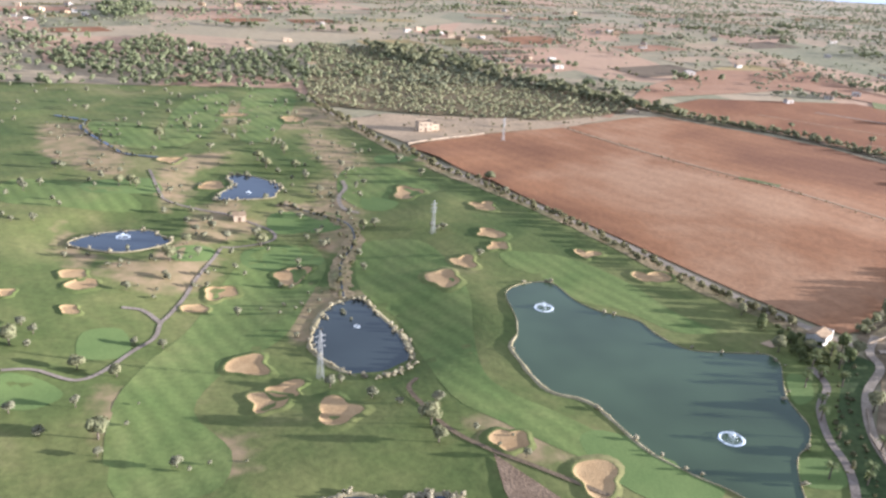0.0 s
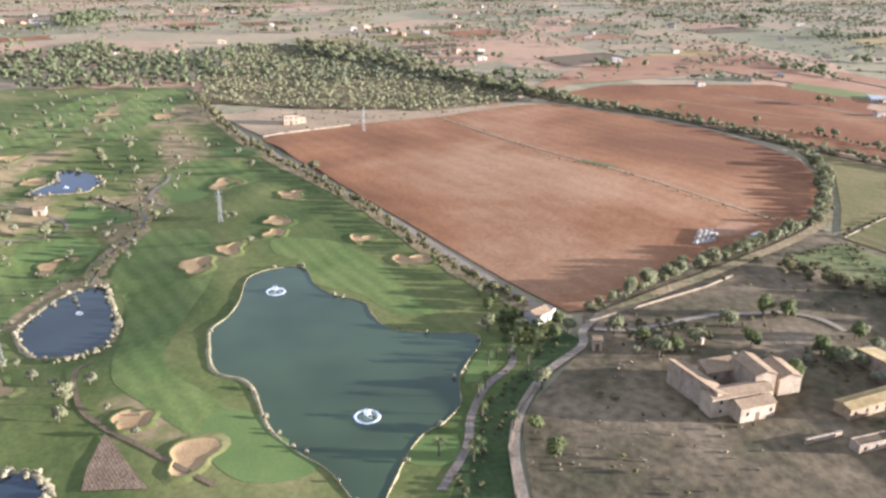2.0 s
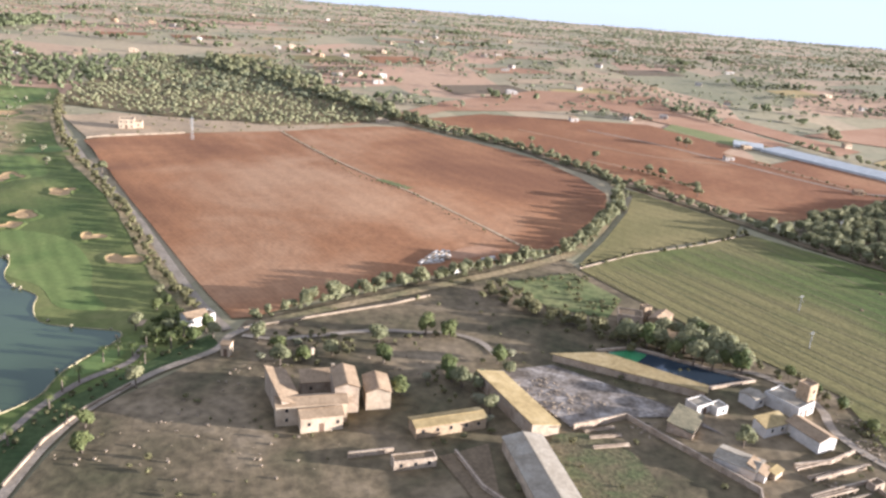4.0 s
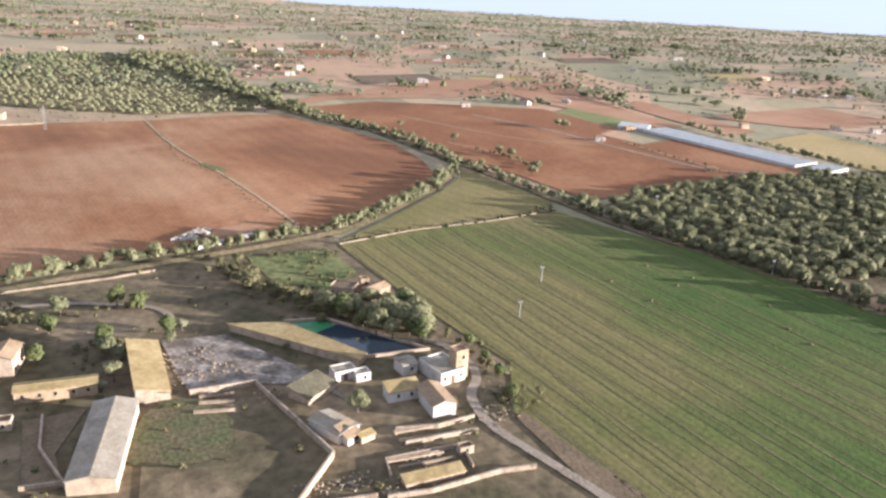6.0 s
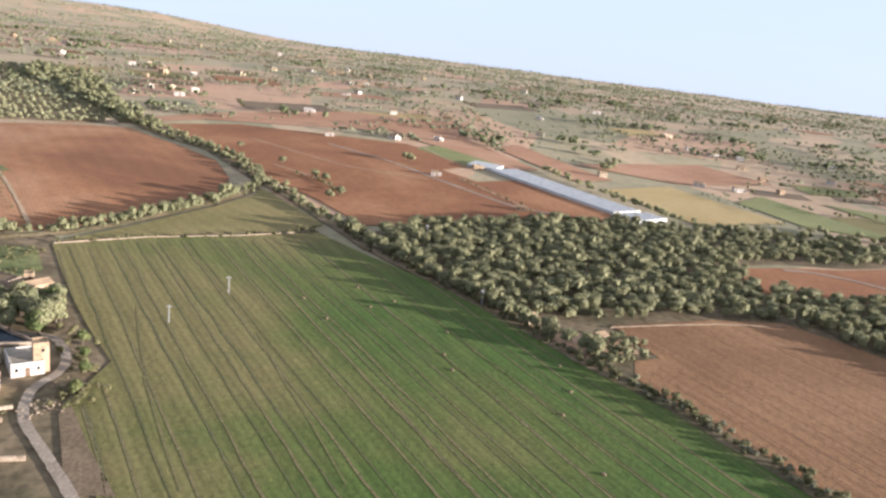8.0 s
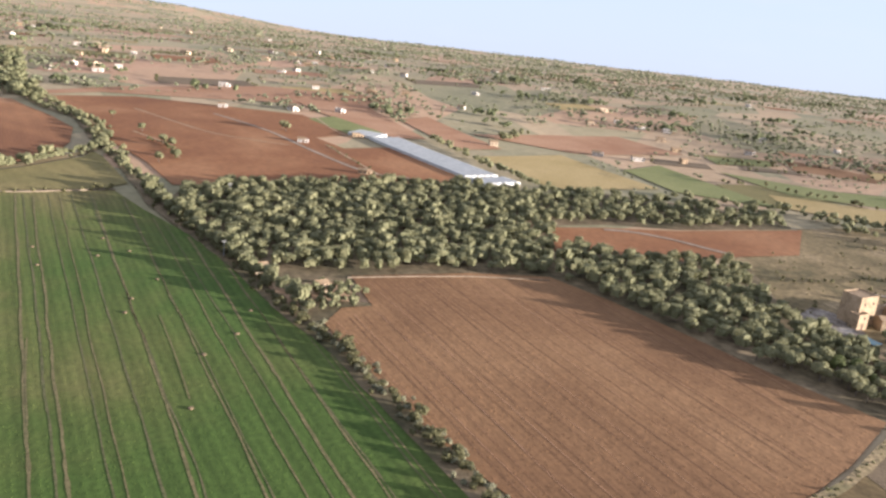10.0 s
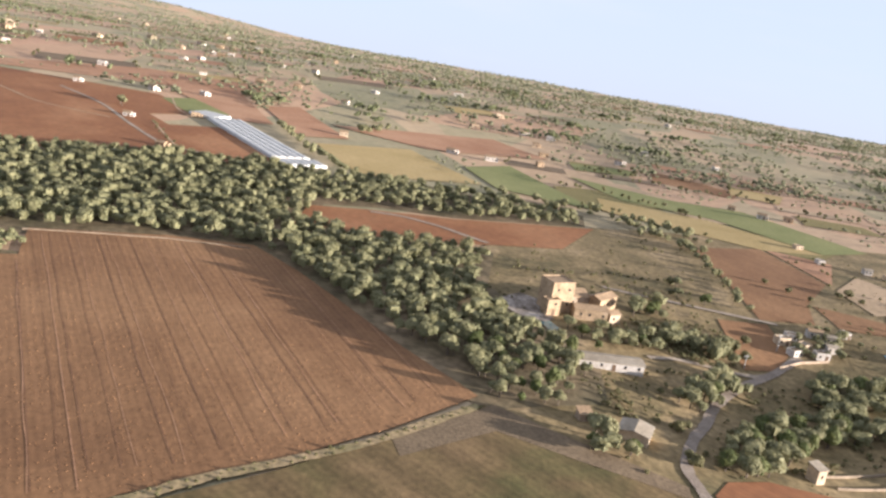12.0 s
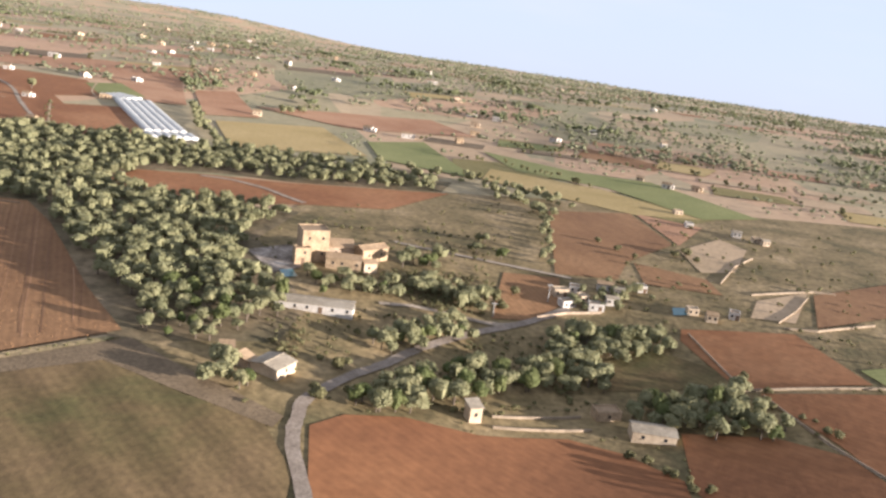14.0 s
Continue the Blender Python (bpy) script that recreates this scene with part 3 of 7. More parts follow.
drape("stubble_field", [(496.2, 354.8), (541.1, 340.1), (573.9, 307.0), (549.1, 299.2), (517.0, 313.9), (495.0, 326.4)], M["yellow_field"], 0.04, "pale stubble field", "field")
drape("red_field_glass", [(307.2, 341.7), (333.3, 363.2), (371.2, 313.7), (352.5, 286.4)], M["red_field"], 0.08, "red field beside the greenhouses", "field")
drape("orange_field", [(263.4, 482.6), (305.2, 488.5), (347.9, 399.1), (333.2, 390.7), (289.5, 440.2)], M["pink_soil"], 0.05, "orange-red fallow field", "field")
drape("pink_field", [(329.9, 450.7), (343.3, 473.7), (383.8, 398.9), (363.7, 381.3)], M["pink_soil"], 0.05, "pale red fallow field", "field")
drape("fallow_field", [(368.9, 433.4), (408.7, 464.8), (452.4, 489.8), (482.2, 450.5), (421.0, 416.2)], M["pink_soil"], 0.05, "pale reddish fallow field", "field")
drape("small_green_field", [(287.4, 416.8), (297.4, 433.8), (326.3, 401.7), (314.4, 382.9)], M["bright_field"], 0.09, "small bright green field", "field")
drape("weed_field", [(178.6, 189.1), (197.4, 198.1), (206.6, 181.7), (200.2, 169.7), (187.5, 174.0)], M["green_scrub"], 0.05, "overgrown green weedy plot", "field")
drape("olive_grove_ground", [(-5.7, 390.0), (-8.4, 445.7), (-6.6, 582.1), (33.2, 559.7), (83.5, 498.8), (129.5, 429.8), (153.6, 396.2), (102.8, 366.8), (61.9, 370.6), (26.3, 380.0)], M["dry_grass"], 0.0, "dry ground under the olive grove", "grove floor", step=15)
drape("fallow_north", [(93.8, 351.1), (130.6, 376.7), (175.6, 456.6), (239.2, 522.7), (318.3, 531.2), (313.9, 481.6), (223.5, 445.9), (176.9, 430.6), (159.4, 406.5)], M["pink_soil"], -0.05, "pale red fallow land", "field", step=15)

# the far plain: a patchwork of small fields
KNOWN = [golf, red_main, [(163.3, 399.8), (197.0, 428.4), (238.1, 417.4), (283.4, 425.7), (315.4, 381.8), (336.3, 346.0), (368.2, 315.6), (328.1, 282.3), (293.5, 261.9), (275.7, 255.4), (256.3, 284.0), (234.0, 309.6), (199.0, 355.6)], [(263.4, 482.6), (305.2, 488.5), (347.9, 399.1), (333.2, 390.7), (289.5, 440.2)], [(329.9, 450.7), (343.3, 473.7), (383.8, 398.9), (363.7, 381.3)], [(368.9, 433.4), (408.7, 464.8), (452.4, 489.8), (482.2, 450.5), (421.0, 416.2)], [(373.5, 369.8), (412.6, 404.3), (447.7, 341.6), (401.6, 314.4)], [(439.1, 381.6), (460.7, 408.2), (493.1, 324.3), (453.6, 338.5)], [(489.0, 404.8), (530.2, 377.2), (563.1, 373.6), (596.7, 323.4), (573.9, 308.0), (542.9, 345.0), (507.0, 357.8)], [(-5.7, 390.0), (-8.4, 445.7), (-6.6, 582.1), (33.2, 559.7), (83.5, 498.8), (129.5, 429.8), (153.6, 396.2), (102.8, 366.8), (61.9, 370.6), (26.3, 380.0)], [(9.3, 362.1), (27.3, 373.6), (61.9, 370.6), (102.8, 369.7), (141.7, 384.2), (103.8, 354.7), (66.6, 342.6), (33.6, 321.2)], [(307.2, 341.7), (333.3, 363.2), (371.2, 313.7), (352.5, 286.4)], [(393.1, 298.2), (422.1, 315.6), (483.7, 308.2), (482.1, 291.0), (439.6, 270.7), (417.2, 269.3), (397.7, 259.8)], [(-156.9, 401.2), (-153.9, 584.6), (5.3, 609.6), (5.5, 415.9)], [(482.9, 66.9), (477.9, 301.1), (699.8, 320.2), (702.7, 74.3)], [(278.1, 180.9), (279.5, 318.9), (497.1, 321.8), (499.8, 185.2)]]
PLOT_MATS = [("pink_soil", "pale red fallow plot"), ("pink_soil", "pale red fallow plot"), ("red_field", "dark red ploughed plot"), ("tan", "tan stubble plot"), ("tan", "tan stubble plot"), ("olive_field", "dry olive-green plot"), ("bare", "bare brown plot"), ("yellow_field", "straw-yellow plot")]
far_plots = []
pr = random.Random(11)
for i in range(-14, 26):
    for j in range(0, 26):
        c, s_ = math.cos(0.38), math.sin(0.38)
        u, v = i * 62 + pr.uniform(-8, 8), 380 + j * 44 + pr.uniform(-6, 6)
        w, d = pr.uniform(18, 29), pr.uniform(9, 20)
        q = [(x * c - y * s_ + 60, x * s_ + y * c + 40) for x, y in ((u - w, v - d), (u + w, v - d * pr.uniform(0.7, 1)), (u + w * pr.uniform(0.7, 1), v + d), (u - w, v + d * pr.uniform(0.7, 1)))]
        mid = (sum(p[0] for p in q) / 4, sum(p[1] for p in q) / 4)
        pick = pr.choice(PLOT_MATS)
        if pr.random() < 0.5 and 430 < mid[1] < 1350 and abs(mid[0] - 250) < mid[1] * 0.7 + 150 and not any(inside(x, y, k) for x, y in q + [mid] for k in KNOWN):
            far_plots.append(q)
            drape("far_field", q, M[pick[0]], -0.12, pick[1] + " on the plain", "field", step=30)

for i in range(11):
    for j in range(8):
        u, v = 425 + i * 44 + pr.uniform(-7, 7), 292 + j * 25 + i * 3 + pr.uniform(-4, 4)
        w, d = pr.uniform(14, 21), pr.uniform(6, 11)
        q = [(u - w, v - d), (u + w, v - d * pr.uniform(0.6, 1) - 3), (u + w * pr.uniform(0.7, 1), v + d - 3), (u - w * pr.uniform(0.8, 1), v + d)]
        mid = (u, v)
        pick = pr.choice(PLOT_MATS + [("bright_field", "green meadow plot"), ("olive_field", "dry olive-green plot")])
        if pr.random() < 0.7 and not any(inside(x, y, k) for x, y in q + [mid] for k in KNOWN[2:] + [[(496.2, 354.8), (541.1, 340.1), (573.9, 307.0), (549.1, 299.2), (517.0, 313.9), (495.0, 326.4)]]):
            far_plots.append(q)
            drape("far_field", q, M[pick[0]], -0.12, pick[1] + " on the plain", "field", step=30)

for nm, q, mt, lb in (("olive_strip", [(478.6, 369.8), (498.0, 376.5), (516.9, 357.3), (540.4, 320.8), (533.0, 307.3), (503.1, 323.2), (483.3, 334.6)], "olive_field", "olive-green strip field beyond the wood"), ("brown_strip", [(538.2, 460.5), (576.6, 426.9), (568.3, 408.1), (533.1, 427.2)], "brown_soil", "brown ploughed strip on the plain"), ("straw_strip", [(574.8, 443.7), (601.4, 436.5), (591.4, 410.8), (569.9, 418.5)], "yellow_field", "straw-coloured strip on the plain"), ("meadow_strip", [(493.3, 449.8), (527.8, 452.5), (525.3, 435.5), (494.3, 428.7)], "bright_field", "green meadow strip on the plain"), ("dry_strip", [(537.1, 344.4), (555.8, 327.9), (578.3, 309.5), (567.6, 295.8), (537.2, 310.4)], "olive_field", "dry olive-green strip field"), ("tan_strip", [(497.7, 397.4), (516.0, 404.5), (536.8, 373.5), (553.3, 339.0), (538.1, 339.2), (514.8, 362.8)], "tan", "tan stubble strip beyond the wood")):
    far_plots.append(q)
    drape(nm, q, M[mt], -0.03, lb, "field", step=20)
for nm, q, mt, lb in (("terrace_plot", [(558.9, 256.9), (574.6, 280.1), (581.1, 270.1), (571.8, 240.8), (561.9, 235.5)], "tan", "tan walled terrace plot"), ("terrace_plot_brown", [(544.0, 235.7), (562.5, 229.8), (564.5, 218.1), (545.3, 218.3)], "brown_soil", "brown walled terrace plot"), ("terrace_plot_low", [(572.6, 217.4), (588.8, 231.9), (578.6, 204.2), (568.4, 204.0)], "tan", "tan terrace below a wall"), ("terrace_plot_far", [(589.7, 230.0), (618.3, 255.2), (605.5, 220.3), (583.1, 202.5)], "brown_soil", "brown terrace beside a wall"), ("terrace_plot_bare", [(549.9, 301.1), (571.5, 293.8), (559.7, 262.6)], "pink_soil", "pale red bare plot")):
    drape(nm, q, M[mt], 0.03, lb, "field")
for q in ([(209.7, 391.4), (237.5, 367.4), (263.1, 348.6), (294.4, 341.9)], [(231.3, 335.6), (250.6, 318.7), (264.3, 295.3)], [(307.6, 352.5), (323.9, 324.4), (338.1, 300.2)], [(289.6, 424.6), (302.7, 395.3), (314.9, 377.5)]):
    ribbon("field_boundary", q, 0.9, M["tan"], 0.12, "dry grassy boundary between red fields", "field edge", ragged=0.6)

# water
lake = rounded([(43.5, 186.7), (47.7, 192.0), (54.2, 193.8), (57.3, 191.6), (59.5, 183.1), (63.3, 177.2), (67.5, 174.3), (71.6, 171.2), (72.8, 165.8), (75.3, 160.2), (78.6, 157.1), (84.7, 156.0), (90.6, 155.4), (94.6, 154.5), (95.0, 150.4), (92.2, 144.2), (89.6, 138.0), (88.9, 131.8), (88.4, 126.9), (85.0, 121.5), (81.9, 119.0), (79.4, 114.9), (77.5, 110.3), (75.7, 104.9), (73.7, 99.2), (70.9, 99.3), (68.5, 104.1), (65.4, 109.6), (61.1, 113.9), (56.6, 119.7), (54.2, 125.0), (52.0, 132.7), (50.4, 136.8), (47.9, 139.4), (44.0, 141.2), (41.7, 145.7), (40.3, 152.9), (39.4, 160.1), (42.0, 166.2), (43.4, 174.5)], 3)
small_pond = rounded([(4.8, 188.8), (9.6, 189.2), (12.2, 182.5), (15.8, 174.1), (17.8, 167.1), (18.1, 157.4), (15.3, 153.3), (10.4, 151.6), (5.3, 154.6), (-0.7, 162.1), (-2.7, 167.7), (-1.6, 175.2), (0.7, 184.0)])
round_pond = rounded([(-30.7, 282.0), (-24.2, 283.4), (-16.9, 277.4), (-13.2, 272.4), (-14.5, 264.4), (-15.5, 260.3), (-26.0, 257.8), (-32.4, 257.7), (-31.3, 264.2), (-28.4, 272.4)])
far_pond = rounded([(-66.0, 222.7), (-62.1, 228.4), (-56.5, 231.4), (-47.1, 232.7), (-42.6, 227.5), (-40.0, 224.6), (-42.8, 220.6), (-51.1, 216.5), (-60.4, 219.1)])
near_pond = rounded([(-0.4, 109.2), (4.6, 112.2), (10.4, 110.4), (16.3, 111.6), (20.3, 110.7), (24.2, 105.9), (20.1, 97.0), (7.3, 95.9)])


def shore(name, outline, width, z, label, side=lambda p: 0.75):
    """Dry grass and stones along a bank, standing a little over the water."""
    vs, fs, n = [], [], len(outline)
    for i, p in enumerate(outline):
        d = (outline[(i + 1) % n] - outline[i - 1]).normalized()
        s = Vector((-d.y, d.x))
        for k, up in ((-0.45, -0.12), (0.0, 0.16), (0.45, 0.15), (0.9, -0.05)):
            w = width * max(0.12, side(p) + 0.9 * noise.noise((p.x * 0.25, p.y * 0.25, 7)))
            q = p + s * w * k
            vs.append((q.x, q.y, z + up * (1 + 0.5 * noise.noise((q.x, q.y, 2)))))
    for i in range(n):
        for k in range(3):
            a, b = 4 * i + k, 4 * ((i + 1) % n) + k
            fs.append((a, b, b + 1, a + 1))
    me = mesh_of(name, vs, fs, M["reed"], True)
    return tagged(new(name, me), label, "bank", kind="structure")


for nm, o, z, mat, lab, w in (("lake", lake, -0.5, "lake", "large green golf course lake", 0.8), ("pond", small_pond, -3.1, "dark_pond", "dark blue pond with stony banks", 1.3), ("pond_round", round_pond, -0.95, "pond", "blue pond beside a sandy bank", 0.9), ("pond_far", far_pond, -1.75, "pond", "blue pond with a fountain", 0.8), ("pond_reeds", near_pond, -0.35, "pond", "dark pond behind reeds", 1.3)):
    drape("water_" + nm, [(p.x, p.y) for p in o], M[mat], 0, lab, "water", flat=z)
    shore("bank_" + nm, o, w, z, "straw-coloured grassy bank of the water", (lambda p: 1.0 if p.x + 0.35 * p.y < 100 else 0.15) if nm == "lake" else (lambda p: 0.75))
ribbon("stream_bank", [(5.0, 191.3), (4.6, 200.5), (4.9, 212.2), (8.8, 226.7), (7.0, 239.2), (0.3, 246.9), (-12.6, 256.5)], 5.0, M["rough"], 0.1, "dry grassy banks of the stream", "bank", ragged=0.7)
ribbon("stream", [(5.0, 191.3), (4.6, 200.5), (4.9, 212.2), (8.8, 226.7), (7.0, 239.2), (0.3, 246.9), (-12.6, 256.5)], 0.5, M["dark_pond"], 0.22, "narrow dark stream between the ponds", "water", ragged=0.5)
ribbon("stream_far", [(-105.0, 355.8), (-90.7, 347.9), (-90.1, 336.3), (-77.8, 316.6), (-68.1, 302.2), (-55.6, 298.5)], 1.2, M["pond"], 0.3, "narrow stream across the golf course", "water", ragged=0.8)

# roads, paths, tracks
ribbon("cart_path", [(-59.1, 151.7), (-53.4, 152.8), (-45.9, 150.2), (-42.0, 154.0), (-38.1, 163.7), (-35.1, 170.4), (-35.1, 178.1), (-34.1, 181.9), (-32.1, 192.6), (-31.0, 202.3), (-28.1, 216.0), (-27.0, 222.7)], 0.95, M["asphalt"], 0.16, "grey asphalt golf cart path")
ribbon("cart_path_spur", [(-35.1, 178.1), (-39.8, 183.8), (-44.6, 184.6)], 1.2, M["asphalt"], 0.15, "short grey cart path spur")
ribbon("cart_path_loop", [(-27.0, 223.6), (-18.3, 226.2), (-13.4, 230.9), (-14.3, 236.7), (-21.1, 242.7), (-27.8, 247.2), (-34.4, 249.4), (-45.6, 255.5), (-49.2, 262.5), (-56.1, 284.6)], 0.95, M["asphalt"], 0.14, "grey cart path looping round the hut")
ribbon("cart_path_north", [(11.0, 247.8), (6.2, 252.6), (5.2, 262.1), (7.4, 270.4), (6.6, 277.9)], 1.4, M["dirt"], 0.14, "pale cart path through the fairway")
ribbon("dirt_path", [(18.3, 149.6), (16.3, 145.2), (18.6, 137.3), (22.4, 129.0), (28.3, 122.6), (34.2, 117.9), (43.1, 110.4), (49.0, 105.6)], 1.0, M["bare"], 0.14, "tan dirt path beside the green")
ribbon("shore_path", [(101.0, 148.9), (100.0, 141.1), (94.1, 133.4), (90.1, 123.5), (88.1, 113.6), (83.0, 102.6)], 1.5, M["asphalt"], 0.15, "grey cart path along the lake")
ribbon("lane_west", [(122.9, 160.6), (117.1, 153.5), (115.1, 146.6), (106.0, 137.0), (99.0, 124.3), (96.0, 113.4), (95.0, 99.4), (94.0, 58.7)], 1.8, M["dirt"], 0.15, "pale concrete lane beside the golf course", "road")
ribbon("boundary_track", [(115.9, 156.5), (107.0, 171.0), (92.1, 199.6), (74.1, 234.1), (48.4, 278.6), (23.8, 326.9), (5.5, 368.2), (-5.7, 401.0)], 2.2, M["dirt"], 0.1, "pale track along the golf course hedge", "track", ragged=0.2)
ribbon("farm_track", [(119.5, 153.8), (127.4, 152.5), (138.2, 155.4), (147.9, 157.8), (156.1, 157.5), (162.9, 157.6), (168.8, 154.3), (171.6, 148.2)], 1.5, M["dirt"], 0.1, "pale curving farm track", "track", ragged=0.3)
ribbon("farm_lane", [(215.9, 144.1), (224.8, 144.7), (230.7, 137.1), (232.4, 130.3), (231.1, 122.8), (233.9, 113.4), (240.7, 104.7), (246.7, 97.3), (251.2, 91.6)], 1.8, M["dirt"], 0.12, "pale farm lane beside the crop field", "road", ragged=0.2)
ribbon("lane_east", [(492.4, 99.7), (486.4, 114.0), (485.1, 120.7), (484.5, 128.3), (488.7, 140.5), (492.9, 148.6), (497.5, 159.2), (506.4, 172.3), (517.0, 183.4), (526.3, 194.7)], 2.1, M["asphalt"], 0.14, "dusty grey winding country lane", "road", ragged=0.25)
ribbon("drive_east", [(517.5, 183.5), (510.8, 179.5), (501.5, 179.0), (493.0, 178.3), (486.3, 175.5)], 1.6, M["dirt"], 0.12, "pale drive to the country house", "track", ragged=0.3)
ribbon("track_east", [(527.0, 214.3), (512.8, 215.8), (498.5, 217.0), (483.7, 218.3), (482.0, 220.0)], 1.6, M["dirt"], 0.12, "pale dirt track", "track", ragged=0.3)
ribbon("strip_track", [(413.3, 257.9), (422.9, 258.5), (434.1, 254.5), (443.4, 248.1), (450.4, 243.5)], 1.7, M["dirt"], 0.16, "pale track across the red strip", "track")
ribbon("plain_track", [(245.0, 400.6), (277.8, 370.9), (306.0, 334.5), (330.4, 306.8), (347.5, 303.4)], 1.6, M["dirt"], 0.12, "pale farm track between red fields", "track", ragged=0.3)
ribbon("field_ditch", [(102.8, 354.7), (119.8, 321.5), (137.0, 291.2), (154.1, 266.7), (171.6, 240.7), (187.3, 215.9)], 1.1, M["tan"], 0.14, "dry grassy ditch dividing the red field", "ditch", ragged=0.6)
ribbon("ditch_bank", [(405.9, 89.9), (412.9, 97.2), (421.9, 104.5), (434.7, 116.1), (449.3, 133.7)], 2.0, M["rough"], 0.14, "grassy ditch between fields", "ditch", ragged=0.5)
ribbon("grass_tuft_patch", [(145.4, 277.2), (150.7, 272.6), (156.0, 267.8)], 3.2, M["green_scrub"], 0.16, "green weed patch at the ditch", "weeds", ragged=0.8)
ribbon("hedge_verge", [(128.4, 431.8), (171.4, 376.3), (191.8, 359.2), (214.8, 341.0), (229.1, 313.7), (232.8, 289.1), (224.9, 262.2), (207.0, 224.0), (195.1, 208.6), (164.3, 185.8), (121.9, 159.6)], 3.0, M["rough"], 0.11, "weedy strip under the hedge", "verge", ragged=0.4)
ribbon("wood_verge", [(164.6, 394.8), (198.1, 356.4), (225.2, 313.7), (244.5, 286.6), (260.6, 261.1), (281.5, 227.7), (297.5, 208.2), (311.5, 190.7), (322.1, 175.9), (333.8, 159.0), (346.5, 143.3), (358.2, 124.9), (376.7, 94.9), (395.0, 62.3)], 4.0, M["dry"], 0.12, "weedy strip under the field hedge", "verge", ragged=0.4)
ribbon("golf_verge", [(-4.8, 402.9), (6.5, 363.7), (15.1, 339.9), (37.9, 291.5), (58.6, 258.0), (76.1, 225.7), (90.0, 195.7), (100.0, 177.7), (108.0, 164.2)], 4.0, M["rough"], 0.10, "weedy strip under the boundary hedge", "verge", ragged=0.4)


def lines_over(name, pts, degrees, gap, width, mat, label, category, inset=3.0):
    """Parallel working lines across a field, cut at its edges."""
    d = Vector((math.cos(radians(degrees)), math.sin(radians(degrees))))
    s = Vector((-d.y, d.x))
    offs = [s.dot(Vector(p)) for p in pts]
    k = min(offs) + gap * 0.6
    while k < max(offs):
        cut = sorted(d.dot(a + (b - a) * t) for a, b in ((Vector(p), Vector(q)) for p, q in zip(pts, pts[1:] + pts[:1])) for u, v in ((s.dot(a), s.dot(b)),) if (u - k) * (v - k) < 0 for t in ((k - u) / (v - u),))
        for lo, hi in zip(cut[::2], cut[1::2]):
            lo, hi = lo + inset + random.uniform(0, 3), hi - inset - random.uniform(0, 4)
            if hi - lo > 12:
                n = int((hi - lo) / 12) + 1
                ribbon(name, [s * (k + random.gauss(0, 0.12)) + d * (lo + (hi - lo) * i / n) for i in range(n + 1)], width * random.uniform(0.6, 1.3), mat, 0.09, label, category, steps=5, ragged=0.9)
        k += gap * random.uniform(0.6, 1.4)


lines_over("tramline", green_field, -61, 7.5, 0.34, M["mark"], "dark wheel line in the crop", "wheel track")
lines_over("dry_tramline", green_field, -61.5, 6.5, 0.44, M["track_tan"], "dry tan wheel line in the crop", "wheel track")
lines_over("ridge_line", brown_field, -60.5, 6.5, 0.13, M["pink_soil"], "pale ridge line in the ploughed field", "furrow")
lines_over("furrow", brown_field, -60.5, 4.6, 0.15, M["furrow"], "dark furrow line in the ploughed field", "furrow")
drape("bare_corner", [(238.6, 115.5), (239.5, 118.6), (247.5, 105.8), (255.8, 94.1), (249.0, 93.4)], M["bare"], 0.09, "bare brown earth at the field's corner", "ground patch")
drape("field_margin", [(436, 117.5), (452.1, 135.2), (461.4, 130), (470, 126), (483.1, 120.6), (482.7, 116.5), (465.5, 121), (452.4, 125.5), (438, 112)], M["bare"], 0.08, "bare brown margin of the stubble field", "field edge", step=3.0)
for pts in ([(292, 133), (299, 119), (307.3, 103.3)], [(262, 158), (270, 140), (279, 121), (287, 103)], [(247, 132), (256, 113), (264, 97)], [(310, 150), (318, 135), (327, 117)], [(234, 166), (240, 150), (247, 133)]):
    ribbon("rut", pts, 0.26, M["track_tan"], 0.11, "dry worn rut in the crop", "wheel track", ragged=0.9)
drape("dust_patch", rounded([(165.4, 206.8), (169.9, 212.2), (175.9, 215.0), (180.5, 211.9), (174.7, 206.9), (168.0, 203.4)]), M["pink_soil"], 0.09, "pale trampled earth in the red field", "ground patch")
drape("concrete_yard", [(171.1, 141.3), (183.1, 144.8), (204.5, 128.2), (209.6, 119.7), (203.2, 125.6), (192.6, 125.0), (182.0, 120.9)], M["yard"], 0.08, "stained concrete farmyard", "yard")
drape("walled_yard", [(176.7, 113.8), (192.7, 124.8), (208.8, 102.9), (205.1, 90.2), (199.8, 88.0), (183.9, 86.6)], M["dry"], 0.08, "weedy walled yard of bare earth", "yard")
drape("yard_weeds", [tuple(p) for p in rounded([(177.0, 115.5), (182.8, 118.9), (190.0, 115.2), (192.6, 103.6), (186.0, 98.9), (177.7, 100.2)])], M["weeds"], 0.12, "weeds over the walled yard", "weeds")
drape("west_yard", [(158.1, 110.4), (160.9, 111.5), (166.8, 114.7), (167.0, 101.1), (171.6, 92.8), (166.6, 90.4)], M["bare"], 0.08, "bare yard beside the cattle shed", "yard")
drape("reed_bank", [(28.3, 121.6), (39.0, 105.3), (29.1, 105.9), (28.2, 111.8)], M["bank"], 0.2, "brown reed-thatched bank", "bank")
drape("castle_yard", [(451.6, 192.2), (458.5, 201.3), (463.1, 198.6), (466.1, 186.4), (461.8, 179.9)], M["yard"], 0.08, "pale paved terrace", "yard")

